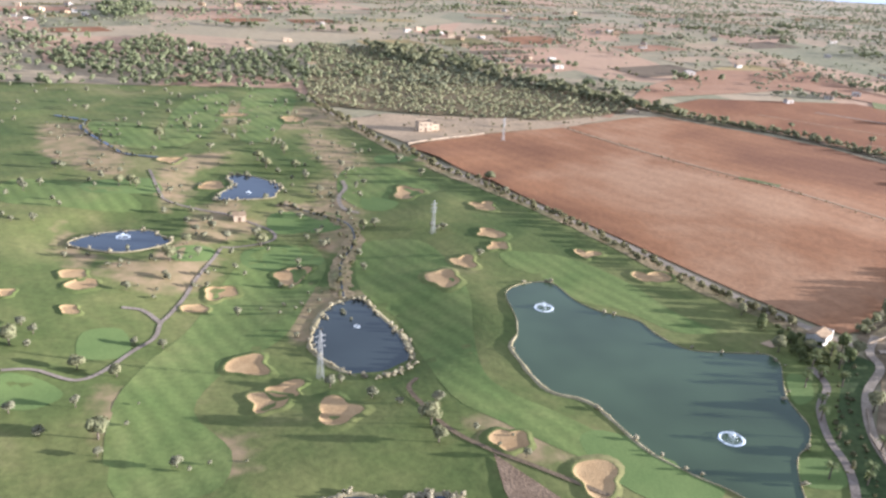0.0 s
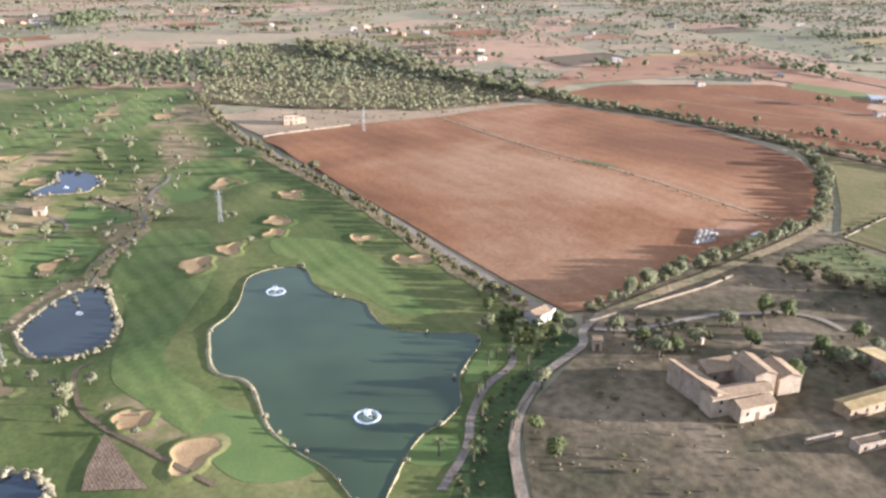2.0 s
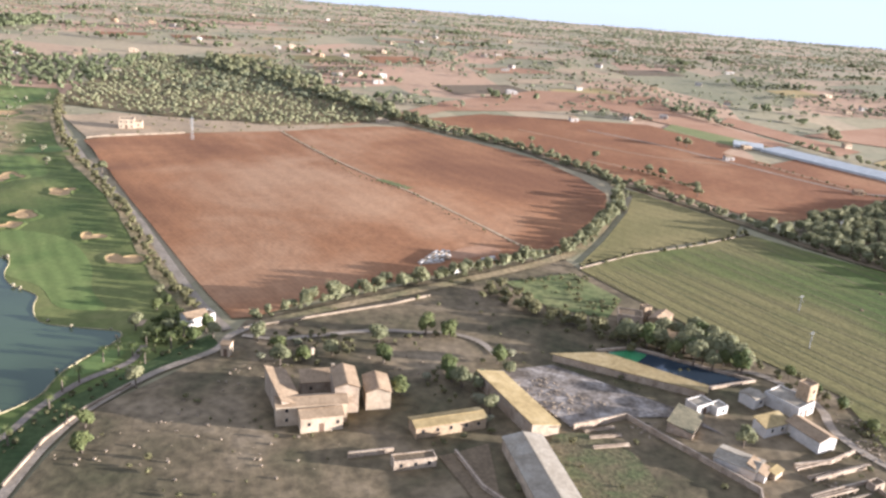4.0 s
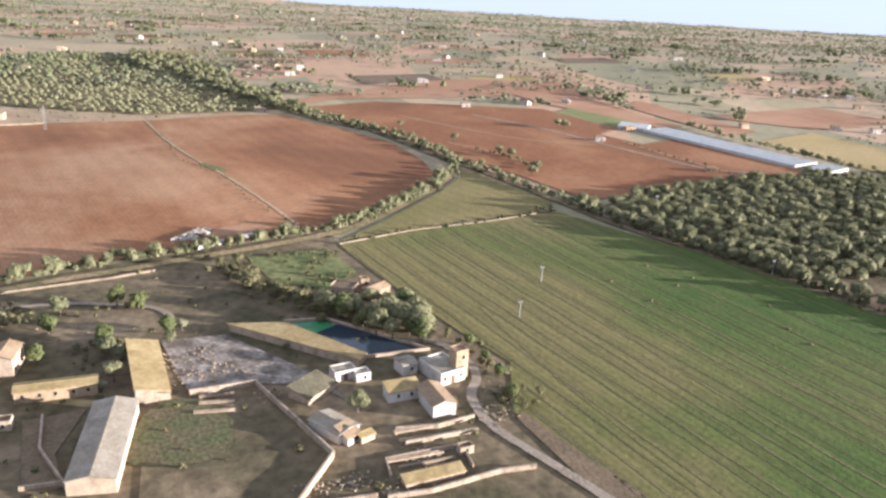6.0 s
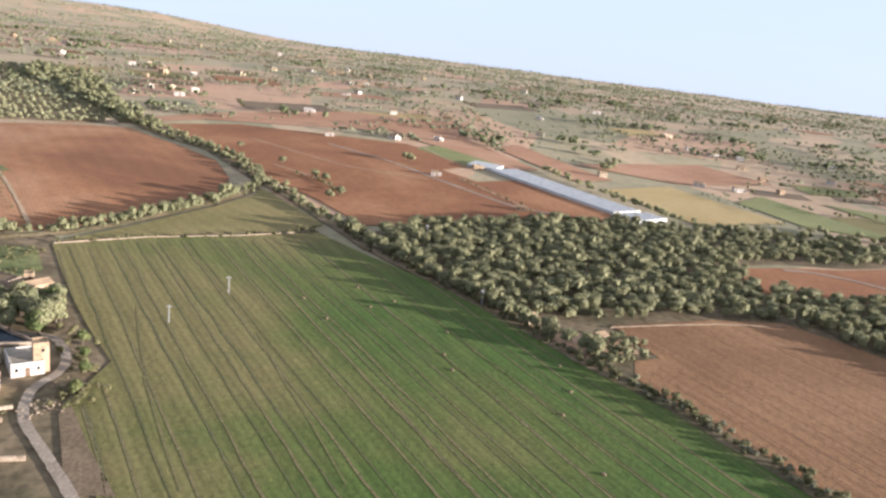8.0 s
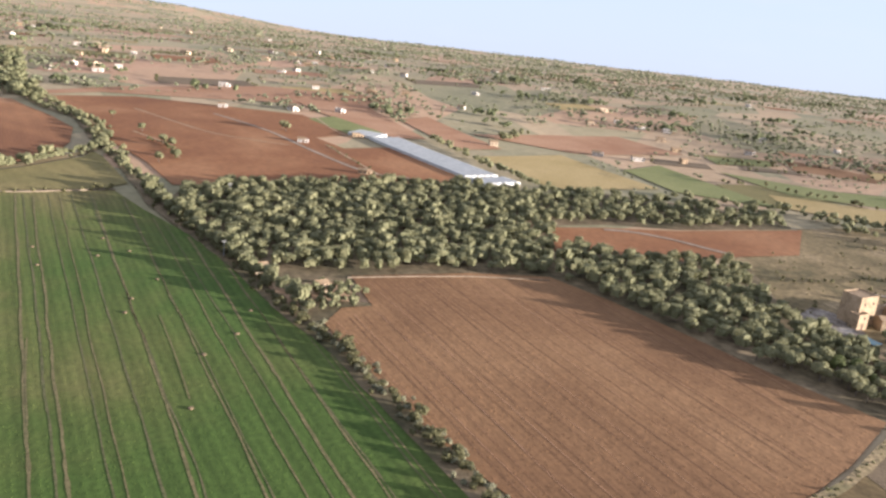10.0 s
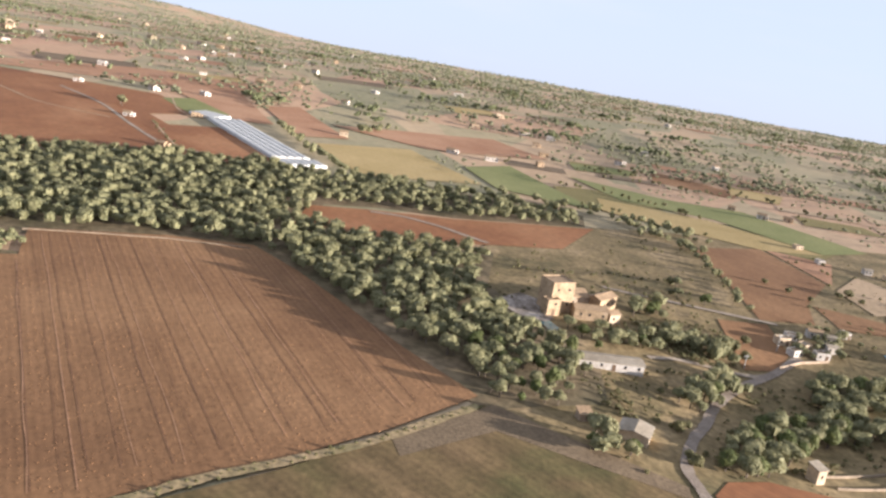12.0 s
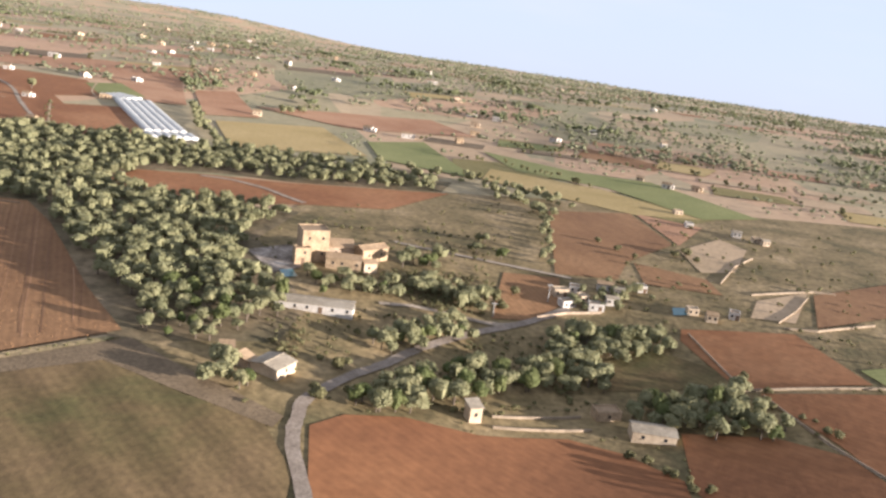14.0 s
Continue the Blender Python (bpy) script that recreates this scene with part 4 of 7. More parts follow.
# mown fairways, brighter than the rough about them
for pts in ([(-37, 137), (-35, 157), (-29, 175), (-24, 203), (-17.5, 222), (-4, 226), (1, 212), (-2.8, 193.8), (-7.4, 173.6), (-12.6, 164.7), (-19.2, 155.9), (-23, 140), (-15, 126), (-17, 114), (-31, 114)], [(11, 225), (26, 224), (32, 210), (34.8, 187.9), (32.6, 167.8), (31.8, 149.9), (36, 141), (43, 134), (50, 125), (52, 118), (44, 119), (32, 131), (23.8, 141.9), (20.0, 164.5), (16.5, 180.5), (9.5, 193.8), (8.5, 211)], [(48, 213), (64, 209), (76, 193), (82, 176), (88, 166), (78, 166), (70, 177), (59, 184), (55.5, 196), (48, 204)], [(-59, 388), (-43, 402), (-40, 348), (-52, 313), (-61, 346)], [(-34, 410), (-14, 419), (-13, 371), (-21, 324), (-32, 331)], [(8, 290), (25, 289), (38, 267), (22, 255), (12, 252), (4.9, 267.2)], [(-94, 269), (-67, 267), (-52, 248), (-78, 247), (-91, 250)], [(-91, 347), (-67, 340), (-54, 313), (-74, 314)]):
    drape("fairway", [tuple(p) for p in rounded(pts)], M["fairway"], 0.05, "smooth mown fairway with pale stripes", "fairway", step=4.0)

# tees, greens and dry rough on the golf course
for k, pts in enumerate(([(44.2, 125.1), (49.2, 128.2), (57.1, 122.5), (64.1, 112.7), (62.0, 107.7), (53.0, 106.6), (46.1, 114.4)], [(94.0, 146.0), (98.0, 145.0), (95.0, 137.3), (90.1, 135.4)], [(81.1, 117.6), (87.1, 116.5), (85.1, 109.6), (78.1, 110.7)], [(-49.5, 170.9), (-42.2, 173.6), (-38.7, 161.9), (-47.3, 159.6)], [(-58.8, 150.4), (-51.9, 149.8), (-46.5, 145.0), (-49.8, 139.8), (-55.7, 140.4)], [(-20.9, 222.0), (-9.0, 225.7), (0.4, 216.8), (-4.0, 210.1), (-18.6, 211.1)], [(-38.3, 220.5), (-29.9, 222.9), (-27.7, 215.8), (-37.1, 212.1)], [(-4.0, 250.2), (5.5, 246.6), (5.3, 235.7), (-4.5, 235.1)], [(12.9, 262.4), (23.2, 255.8), (19.2, 248.9), (12.5, 251.5)], [(19.3, 305.4), (32.0, 307.3), (33.1, 298.3), (20.7, 295.4)], [(-15.0, 248.7), (-1.5, 249.8), (-2.9, 237.0), (-14.1, 235.7)], [(-72.4, 269.6), (-55.0, 275.3), (-49.5, 262.5), (-68.4, 258.6)])):
    drape("putting_green", [tuple(p) for p in rounded(pts)], M["green"], 0.06, "smooth light green putting surface", "golf green", step=5)
def bunker(x, y, r):
    """A sand bunker: a dish of sand inside a raised grass lip, with a lobed outline."""
    n, z0 = 26, ground_z(x, y)
    out = [1 + 0.75 * noise.noise((x + 0.9 * math.cos(a * math.tau / n), y + 0.9 * math.sin(a * math.tau / n), 4)) + 0.13 * math.sin(3 * a * math.tau / n + x) for a in range(n)]

    def rings(levels):
        bm = bmesh.new()
        rows = []
        for k, up in levels:
            row = []
            for a in range(n):
                px, py = x + r * out[a] * k * 1.15 * math.cos(a * math.tau / n), y + r * out[a] * k * 1.25 * math.sin(a * math.tau / n)
                base = ground_z(px, py) if k > 0.85 else z0 * 0.6 + ground_z(px, py) * 0.4
                row.append(bm.verts.new((px, py, max(base, ground_z(px, py) - 0.02) + up)))
            rows.append(row)
        for p, q in zip(rows, rows[1:]):
            for a in range(n):
                bm.faces.new((p[a], p[(a + 1) % n], q[(a + 1) % n], q[a])).smooth = True
        if levels[-1][0] < 0.7:
            bm.faces.new(rows[-1]).smooth = True
        bmesh.ops.recalc_face_normals(bm, faces=bm.faces)
        if sum(f.normal.z for f in bm.faces) < 0:
            bmesh.ops.reverse_faces(bm, faces=bm.faces)
        return bm

    ob = tagged(new("bunker", from_bm("bunker", rings([(0.92, 0.26), (0.8, 0.10), (0.6, 0.06), (0.35, 0.05)]), M["sand"])), "pale sand bunker with a grassy lip", "bunker", "bunkers")
    part("grass_lip", rings([(1.32, 0.02), (1.14, 0.12), (0.99, 0.34), (0.905, 0.24)]), M["turf"], ob, "mown grass lip")


for x, y, r in ((-24.7, 196.6, 4.5), (-7.0, 206.5, 5.4), (-14.8, 158.1, 4.7), (-10.2, 143.0, 3.7), (-7.0, 147.6, 3.4), (2.2, 137.9, 5.4), (29.6, 197.1, 4.7), (36.1, 206.5, 4.1), (46.7, 226.4, 3.6), (47.4, 216.8, 2.9), (27.8, 263.4, 6.0), (48.9, 249.6, 4.5), (70.2, 210.5, 3.2), (82.7, 195.7, 4.2), (32.1, 125.3, 3.6), (43.7, 113.6, 4.2), (-58.8, 201.3, 3.4), (-55.6, 195.9, 3.6), (-54.9, 181.0, 2.2), (-28.7, 186.3, 2.9), (-69.8, 187.3, 2.2), (-12.1, 359.8, 5.4), (-35.6, 364.6, 4.4), (-34.8, 272.1, 4.0), (-51.1, 295.2, 3.9)):
    bunker(x, y, r * 0.85)

drape("slipway", [(95.1, 159.9), (98.2, 161.5), (98.1, 158.2), (96.7, 157.9)], M["tan"], 0.12, "pale concrete slipway at the lake's corner", "slipway")


# ---- vegetation ----
CUBE = np.array([(x, y, z) for z in (-1, 1) for y in (-1, 1) for x in (-1, 1)], float)
CUBE_F = np.array([(0, 2, 3, 1), (4, 5, 7, 6), (0, 1, 5, 4), (2, 6, 7, 3), (0, 4, 6, 2), (1, 3, 7, 5)])


def ball():
    """A rounded block of 24 quads, for the dense inside of a crown."""
    bm = bmesh.new()
    bmesh.ops.create_cube(bm, size=2)
    bmesh.ops.subdivide_edges(bm, edges=bm.edges[:], cuts=1, use_grid_fill=True)
    v = np.array([x.co.normalized() for x in bm.verts])
    f = np.array([[x.index for x in p.verts] for p in bm.faces])
    bm.free()
    return v, f


BALL_V, BALL_F = ball()


def crown(rng, high, wide, lobes, leaves, base=0.35, leaf=0.16, dense=True, rough=False):
    """Crown of several uneven lobes, each a dense core with leaf sprays standing off it. Sizes in metres."""
    vs, fs, n = [], [], 0
    for i in range(lobes):
        a, rr = rng.uniform(0, math.tau), wide * 0.5 * rng.uniform(0.1, 0.62) * (0 if i == 0 else 1)
        zc = high * (base + (1 - base) * rng.uniform(0.3, 0.72)) if i else high * 0.7
        c = np.array([rr * math.cos(a), rr * math.sin(a), zc])
        s = np.array([wide * rng.uniform(0.2, 0.31), wide * rng.uniform(0.2, 0.31), high * (1 - base) * rng.uniform(0.24, 0.36)])
        if dense:
            cv, cf = (CUBE / 1.45, CUBE_F) if rough else (BALL_V, BALL_F)
            v = cv * (s * 0.82) * (1 + 0.25 * rng.standard_normal((len(cv), 1))) + c
            vs.append(v), fs.append(cf + n)
            n += len(v)
        d = rng.standard_normal((leaves, 3))
        d /= np.linalg.norm(d, axis=1, keepdims=True)
        d[:, 2] = np.abs(d[:, 2]) * rng.choice([1, 1, 1, -0.5], leaves)
        p = c + d * s * rng.uniform(0.85, 1.2, (leaves, 1))
        u = np.cross(d, rng.standard_normal((leaves, 3)))
        u /= np.linalg.norm(u, axis=1, keepdims=True)
        w = np.cross(d, u) + 0.5 * d * rng.uniform(-1, 1, (leaves, 1))
        k = wide * leaf * rng.uniform(0.5, 1.1, (leaves, 1))
        q = np.stack([p - u * k, p - w * k * 0.7, p + u * k, p + w * k * 0.7], 1).reshape(-1, 3)
        vs.append(q), fs.append(np.arange(4 * leaves).reshape(-1, 4) + n)
        n += len(q)
    return np.concatenate(vs), np.concatenate(fs)


def trunk_mesh(high, r, limbs, rng):
    bm = bmesh.new()

    def limb(p, q, r0, r1):
        d = (q - p).normalized()
        m = Matrix.Translation((p + q) / 2) @ d.to_track_quat("Z", "Y").to_matrix().to_4x4()
        bmesh.ops.create_cone(bm, cap_ends=True, segments=6, radius1=r0, radius2=r1, depth=(q - p).length, matrix=m)

    fork = Vector((rng.uniform(-0.1, 0.1), rng.uniform(-0.1, 0.1), high * 0.45))
    limb(Vector((0, 0, -0.5)), fork, r, r * 0.7)
    for i in range(limbs):
        a = math.tau * (i + rng.uniform(0, 0.5)) / limbs
        limb(fork, Vector((math.cos(a) * high * 0.25, math.sin(a) * high * 0.25, high * rng.uniform(0.65, 0.85))), r * 0.6, r * 0.2)
    return bm


RNG = np.random.default_rng(7)
KINDS = {}


def tree_kind(key, name, label, mats, high, wide, lobes, leaves, n=3, base=0.3, group=""):
    """A few masters of one kind of tree, kept as mesh pairs."""
    KINDS[key] = (name, label, group or name + "s", [])
    for i in range(n):
        v, f = crown(RNG, high, wide, lobes, leaves, base, 0.07)
        cm = mesh_of("crown", v, f, mats)
        tm = from_bm("trunk", trunk_mesh(high, wide * 0.05, 3, RNG), M["bark"])
        KINDS[key][3].append((tm, cm))


tree_kind("oak", "holm_oak", "grey-green holm oak with a dense rounded crown", M["oak"], 4.3, 4.2, 10, 74, n=5)
tree_kind("olive", "olive_tree", "pale grey-green olive tree with a loose crown", M["olive"], 2.6, 2.7, 8, 60, n=4)
tree_kind("pine", "pine_tree", "tall green pine with an open crown", M["pine"], 6.0, 4.2, 9, 24, base=0.4)
tree_kind("fresh", "broadleaf_tree", "bright green broadleaf tree", M["fresh"], 4.2, 3.8, 10, 64, n=4, base=0.2)
tree_kind("bush", "bush", "low rounded grey-green bush", M["bush"], 1.7, 2.4, 7, 60, n=5, base=0.05)


def plant(key, x, y, size=1.0, label=""):
    name, lab, group, masters = KINDS[key]
    tm, cm = masters[random.randrange(len(masters))]
    e = tagged(new(name), label or lab, "bush" if key == "bush" else "tree", group)
    e.matrix_world = pose(x, y, ground_z(x, y) - 0.05, 0, 0, random.uniform(0, 360)) @ Matrix.Diagonal((size, size, size * random.uniform(0.85, 1.15), 1))
    for nm, me in (("trunk", tm), ("crown", cm)):
        new(nm, me).parent = e
    return e


def thicket(name, places, mat, label, category, high, wide, lobes, leaves, dense=True, leaf=0.16, masters=5, base=0.12, rough=False):
    """Uncountable growth in one mesh: (x, y, size) rows."""
    kinds = [crown(RNG, high, wide, lobes, leaves, base, leaf, dense, rough) for _ in range(masters)]
    vs, fs, n = [], [], 0
    for x, y, s in places:
        v, f = kinds[RNG.integers(masters)]
        a = RNG.uniform(0, math.tau)
        ca, sa = math.cos(a) * s, math.sin(a) * s
        q = np.stack([v[:, 0] * ca - v[:, 1] * sa + x, v[:, 0] * sa + v[:, 1] * ca + y, v[:, 2] * s * RNG.uniform(0.8, 1.2) + ground_z(x, y) - 0.1], 1)
        vs.append(q), fs.append(f + n)
        n += len(q)
    return tagged(new(name, mesh_of(name, np.concatenate(vs), np.concatenate(fs), mat)), label, category, kind="stuff")


def spread(pts, gap, jitter=0.45, lo=0.7, hi=1.2, keep=1.0):
    """Uneven spacing over a polygon."""
    x0, x1, y0, y1 = min(p[0] for p in pts), max(p[0] for p in pts), min(p[1] for p in pts), max(p[1] for p in pts)
    out, row, y = [], 0, y0
    while y < y1:
        x = x0 + (row % 2) * gap / 2
        while x < x1:
            px, py = x + random.uniform(-1, 1) * gap * jitter, y + random.uniform(-1, 1) * gap * jitter
            if random.random() < keep and inside(px, py, pts):
                out.append((px, py, random.uniform(lo, hi)))
            x += gap
        y += gap * 0.87
        row += 1
    return out


def along(pts, gap, wide=1.0, lo=0.6, hi=1.1, keep=1.0):
    """Uneven spacing along a line."""
    out = []
    for (x0, y0), (x1, y1) in zip(pts, pts[1:]):
        n = max(1, round(math.hypot(x1 - x0, y1 - y0) / gap))
        for i in range(n):
            t = (i + random.uniform(0.1, 0.9)) / n
            if random.random() < keep:
                out.append((x0 + (x1 - x0) * t + random.gauss(0, wide), y0 + (y1 - y0) * t + random.gauss(0, wide), random.uniform(lo, hi)))
    return out


# oak woods: the trees along the edges that the flight passes are single trees, the rest one mass
wood = spread([(284.7, 232.5), (281.7, 248.2), (292.5, 261.9), (326.1, 283.4), (366.4, 300.5), (392.1, 298.2), (396.7, 262.6), (395.2, 231.1), (391.7, 205.1), (370.7, 201.4), (345.0, 190.2), (323.0, 186.6), (312.4, 197.4), (298.4, 219.7)], 3.5, lo=0.62, hi=1.02)
belt = spread([(395.2, 231.1), (404.1, 231.6), (419.9, 226.6), (435.5, 231.3), (450.2, 230.2), (446.8, 206.8), (450.9, 188.2), (458.9, 180.7), (467.7, 169.7), (471.1, 155.4), (463.0, 137.4), (454.2, 135.9), (442.0, 152.0), (430.0, 163.2), (417.9, 177.3), (405.8, 190.3), (393.7, 203.3)], 3.4, lo=0.5, hi=1.05)
strip = spread([(393.1, 298.2), (422.1, 315.6), (483.7, 308.2), (482.1, 291.0), (439.6, 270.7), (417.2, 269.3), (397.7, 259.8)], 4.3, lo=0.6, hi=1.0)
near = [p for p in belt if p[1] < 163]
for x, y, s in near:
    plant("oak" if random.random() < 0.85 else "fresh", x, y, s * 0.95)
thicket("oak_wood", wood + strip + [p for p in belt if p[1] >= 163], M["oak"], "dense wood of grey-green holm oaks", "wood", 4.3, 4.4, 8, 26, base=0.12, leaf=0.068, masters=9, rough=True)

# hedges
thicket("field_hedge", along([(128.4, 431.8), (171.4, 376.3), (191.8, 359.2), (214.8, 341.9), (230.1, 315.7), (233.8, 289.1), (224.9, 260.1), (207.2, 225.9)], 1.5, 1.0, 0.55, 1.0), M["oak"], "thick evergreen hedge along the red field", "hedge", 2.7, 3.2, 6, 26, leaf=0.085, rough=True, masters=8)
thicket("lane_hedge", along([(118.1, 457.2), (164.6, 394.8), (198.2, 358.3), (225.2, 315.7), (244.5, 287.7), (260.6, 262.1), (272.4, 245.5)], 1.5, 1.0, 0.55, 1.05), M["oak"], "thick evergreen hedge along the lane", "hedge", 2.7, 3.2, 6, 26, leaf=0.085, rough=True, masters=8)
thicket("wood_hedge", along([(272.4, 245.5), (281.5, 228.7), (297.5, 210.2), (311.4, 192.6), (322.1, 176.8), (333.8, 160.0), (345.4, 146.2), (360.3, 124.0), (376.7, 95.9), (395.0, 62.3)], 1.3, 1.0, 0.45, 0.95), M["bush"], "overgrown hedge beside the crop field", "hedge", 2.5, 2.9, 6, 26, leaf=0.085, rough=True, masters=8)
thicket("field_edge_hedge", along([(119.9, 161.5), (134.0, 171.6), (149.0, 182.8), (164.6, 191.4), (187.1, 206.1), (204.0, 220.1), (211.4, 235.6), (224.0, 262.2)], 1.4, 1.0, 0.5, 1.0, 0.9), M["oak"], "hedge and small trees at the red field's edge", "hedge", 2.7, 2.9, 6, 26, leaf=0.085, rough=True, masters=8)
thicket("boundary_hedge", along([(-5.7, 401.9), (6.5, 365.5), (15.1, 341.7), (38.0, 293.4), (58.7, 259.0), (76.1, 226.6), (90.0, 197.6), (100.0, 179.6), (108.0, 166.1)], 1.2, 0.9, 0.4, 1.0), M["bush"], "low hedge and shrubs along the golf boundary", "hedge", 2.6, 2.5, 6, 22, leaf=0.09, rough=True, masters=8)
thicket("weed_hedge", along([(174.0, 183.8), (184.0, 171.2), (193.6, 163.0), (202.9, 156.8), (211.6, 152.3)], 0.8, 2.0, 0.6, 1.3) + along([(225.8, 150.9), (230.5, 142.8), (236.5, 133.4), (239.9, 124.9), (239.2, 116.7)], 1.6, 2.0, 0.4, 0.8), M["bush"], "overgrown hedge behind the farm", "hedge", 2.5, 2.9, 6, 26, leaf=0.085, rough=True, masters=8)
thicket("ditch_shrubs", along([(103.8, 352.9), (121.6, 319.0), (136.2, 282.4), (155.2, 265.7), (169.7, 237.6), (187.3, 215.9)], 2.6, 0.4, 0.15, 0.4), M["bush"], "small shrubs along the ditch", "shrubs", 2.0, 2.4, 4, 12)
thicket("ditch_grass", along([(405.9, 89.9), (412.9, 97.2), (421.9, 104.5), (434.7, 116.1), (449.3, 133.7)], 0.9, 0.5, 0.15, 0.4), M["bush"], "tufts along the ditch", "shrubs", 1.4, 2.4, 4, 12)
thicket("boundary_shrubs", along([(241.6, 322.9), (253.1, 314.3), (263.3, 294.9)], 2.0, 0.8, 0.4, 0.8) + along([(307.6, 352.5), (323.9, 324.4), (338.1, 300.2)], 4.0, 0.8, 0.3, 0.6), M["bush"], "shrubs along the boundary of red fields", "shrubs", 2.2, 2.6, 5, 14)
thicket("wall_shrubs", along([(200.3, 201.9), (219.6, 216.3), (242.5, 228.1), (263.0, 241.9)], 4.0, 0.8, 0.4, 0.7) + along([(263.1, 242.9), (255.9, 239.2)], 1.5, 0.6, 0.6, 0.8), M["bush"], "shrubs along the white wall", "shrubs", 2.2, 2.6, 5, 14)

# single trees
for x, y in (*[(-46.6, 154.9), (-38.9, 152.7), (-38.4, 166.7), (-32.7, 165.9), (-53.6, 138.3), (-43.3, 140.7), (-23.1, 121.8), (-37.1, 130.4), (-36.1, 125.3), (-46.6, 131.2), (-62.0, 172.5), (-58.6, 169.0), (-61.4, 163.5), (-57.9, 163.1), (9.1, 142.6), (14.1, 139.4), (20.9, 138.8), (17.5, 134.0), (18.9, 131.3), (19.5, 125.8), (33.6, 120.3), (1.4, 148.2), (3.5, 150.0), (-19.1, 183.4), (-38.4, 211.7), (-45.6, 194.2), (-38.3, 202.8)], *[(-35.8, 223.2), (-34.7, 232.6), (-32.0, 228.0), (-30.6, 235.9), (-26.1, 229.0), (-18.8, 233.6), (-16.6, 225.9), (-32.1, 217.0), (-4.4, 229.0), (-1.3, 232.7), (0.3, 224.4), (-6.5, 246.0), (-8.5, 253.2), (-56.9, 266.6), (-59.0, 268.9), (-61.8, 266.0), (-46.2, 262.6), (3.9, 318.3), (11.4, 316.4), (13.5, 273.2), (-1.3, 298.2), (-0.7, 266.4), (-39.6, 309.7), (-29.5, 333.6), (-18.9, 334.6), (-76.2, 347.1), (-71.6, 357.5), (-105.8, 380.7), (-92.4, 382.3), (-85.2, 283.3), (-87.9, 296.6), (15.0, 235.9), (11.7, 234.4), (31.1, 232.8), (32.5, 230.3), (34.1, 230.9), (58.4, 261.7), (54.6, 271.0), (26.7, 294.8), (33.1, 281.1), (41.2, 210.7), (10.5, 207.0)], *[(-37.2, 346.4), (-36.9, 332.9), (-33.1, 324.9), (-31.2, 340.5), (-18.0, 317.0), (-13.6, 308.1), (-22.3, 299.1), (-19.0, 291.9), (-9.2, 291.9), (-5.3, 279.3), (6.5, 291.5), (8.2, 285.2), (-45.2, 323.6), (-51.0, 335.8), (-57.1, 349.1), (-59.2, 322.1), (-58.6, 306.8), (-95.3, 365.4), (-100.9, 370.1), (-84.5, 265.4), (-87.6, 259.7), (-82.8, 233.0), (-77.7, 234.8), (-64.2, 213.4), (-37.9, 239.7)]):
    plant(random.choice(("olive", "olive", "olive", "oak")), x, y, random.uniform(0.65, 1.1))
for x, y in [(123.0, 151.1), (127.7, 147.0), (131.4, 148.7), (133.2, 142.8), (138.4, 145.8), (147.6, 152.0), (157.6, 156.9), (162.4, 156.1), (148.8, 143.0), (128.9, 140.3), (124.8, 142.6), (156.9, 135.4), (161.8, 136.3), (163.7, 134.1), (171.6, 144.5), (174.1, 146.0), (100.0, 116.9), (102.0, 109.4), (104.1, 131.7), (166.2, 127.4), (167.2, 120.6), (161.3, 138.6), (151.9, 130.4)]:
    plant(random.choice(("oak", "fresh", "olive")), x, y, random.uniform(0.7, 1.15))
for x, y, s in spread([(199.3, 157.4), (207.6, 161.0), (216.5, 164.0), (225.2, 154.0), (229.0, 145.4), (220.5, 144.3), (213.2, 145.4)], 3.6):
    plant(random.choice(("oak", "oak", "fresh")), x, y, s * 1.15)
for x, y in [(211.5, 116.4), (166.7, 132.9), (168.0, 124.5), (167.2, 135.7), (173.5, 140.2), (231.5, 143.0), (234.4, 136.7), (236.7, 131.2), (238.6, 122.8)]:
    plant("fresh" if random.random() < 0.5 else "oak", x, y, random.uniform(0.6, 0.9))
grove = []
for poly, gap in (([(486.9, 154.5), (497.5, 171.9), (506.2, 177.5), (506.9, 169.4), (491.9, 152.4)], 2.7), ([(520.5, 171.9), (527.5, 182.7), (545.0, 188.1), (548.7, 179.7), (533.4, 168.6), (533.0, 158.2), (524.6, 164.4)], 2.7), ([(488.4, 126.8), (493.9, 137.5), (503.6, 154.3), (522.2, 165.0), (530.9, 159.1), (516.7, 150.5), (499.4, 132.2)], 3.0), ([(536.5, 153.2), (552.7, 161.6), (558.9, 162.5), (565.4, 145.1), (549.6, 144.2), (537.9, 147.3)], 2.9), ([(468.3, 123.4), (478.0, 124.6), (472.4, 133.0), (467.5, 132.3)], 3.3), ([(470.9, 177.8), (480.1, 181.8), (488.3, 185.5), (490.5, 180.0), (481.1, 177.1)], 2.9), ([(490.0, 183.1), (507.5, 182.5), (508.8, 194.4), (490.5, 194.6)], 3.4), ([(486.8, 200.4), (494.8, 202.1), (495.1, 210.1), (485.6, 206.5)], 3.2)):
    for x, y, s in spread(poly, gap, lo=0.6, hi=1.05):
        if (y < 165 and random.random() < 0.6) or random.random() < 0.2:
            plant("oak" if random.random() < 0.7 else "fresh", x, y, s)
        else:
            grove.append((x, y, s))
grove += spread([(526.6, 208.4), (540.9, 216.5), (546.8, 207.2), (536.3, 193.7), (525.8, 193.5)], 3.2, lo=0.4, hi=0.7, keep=0.6)
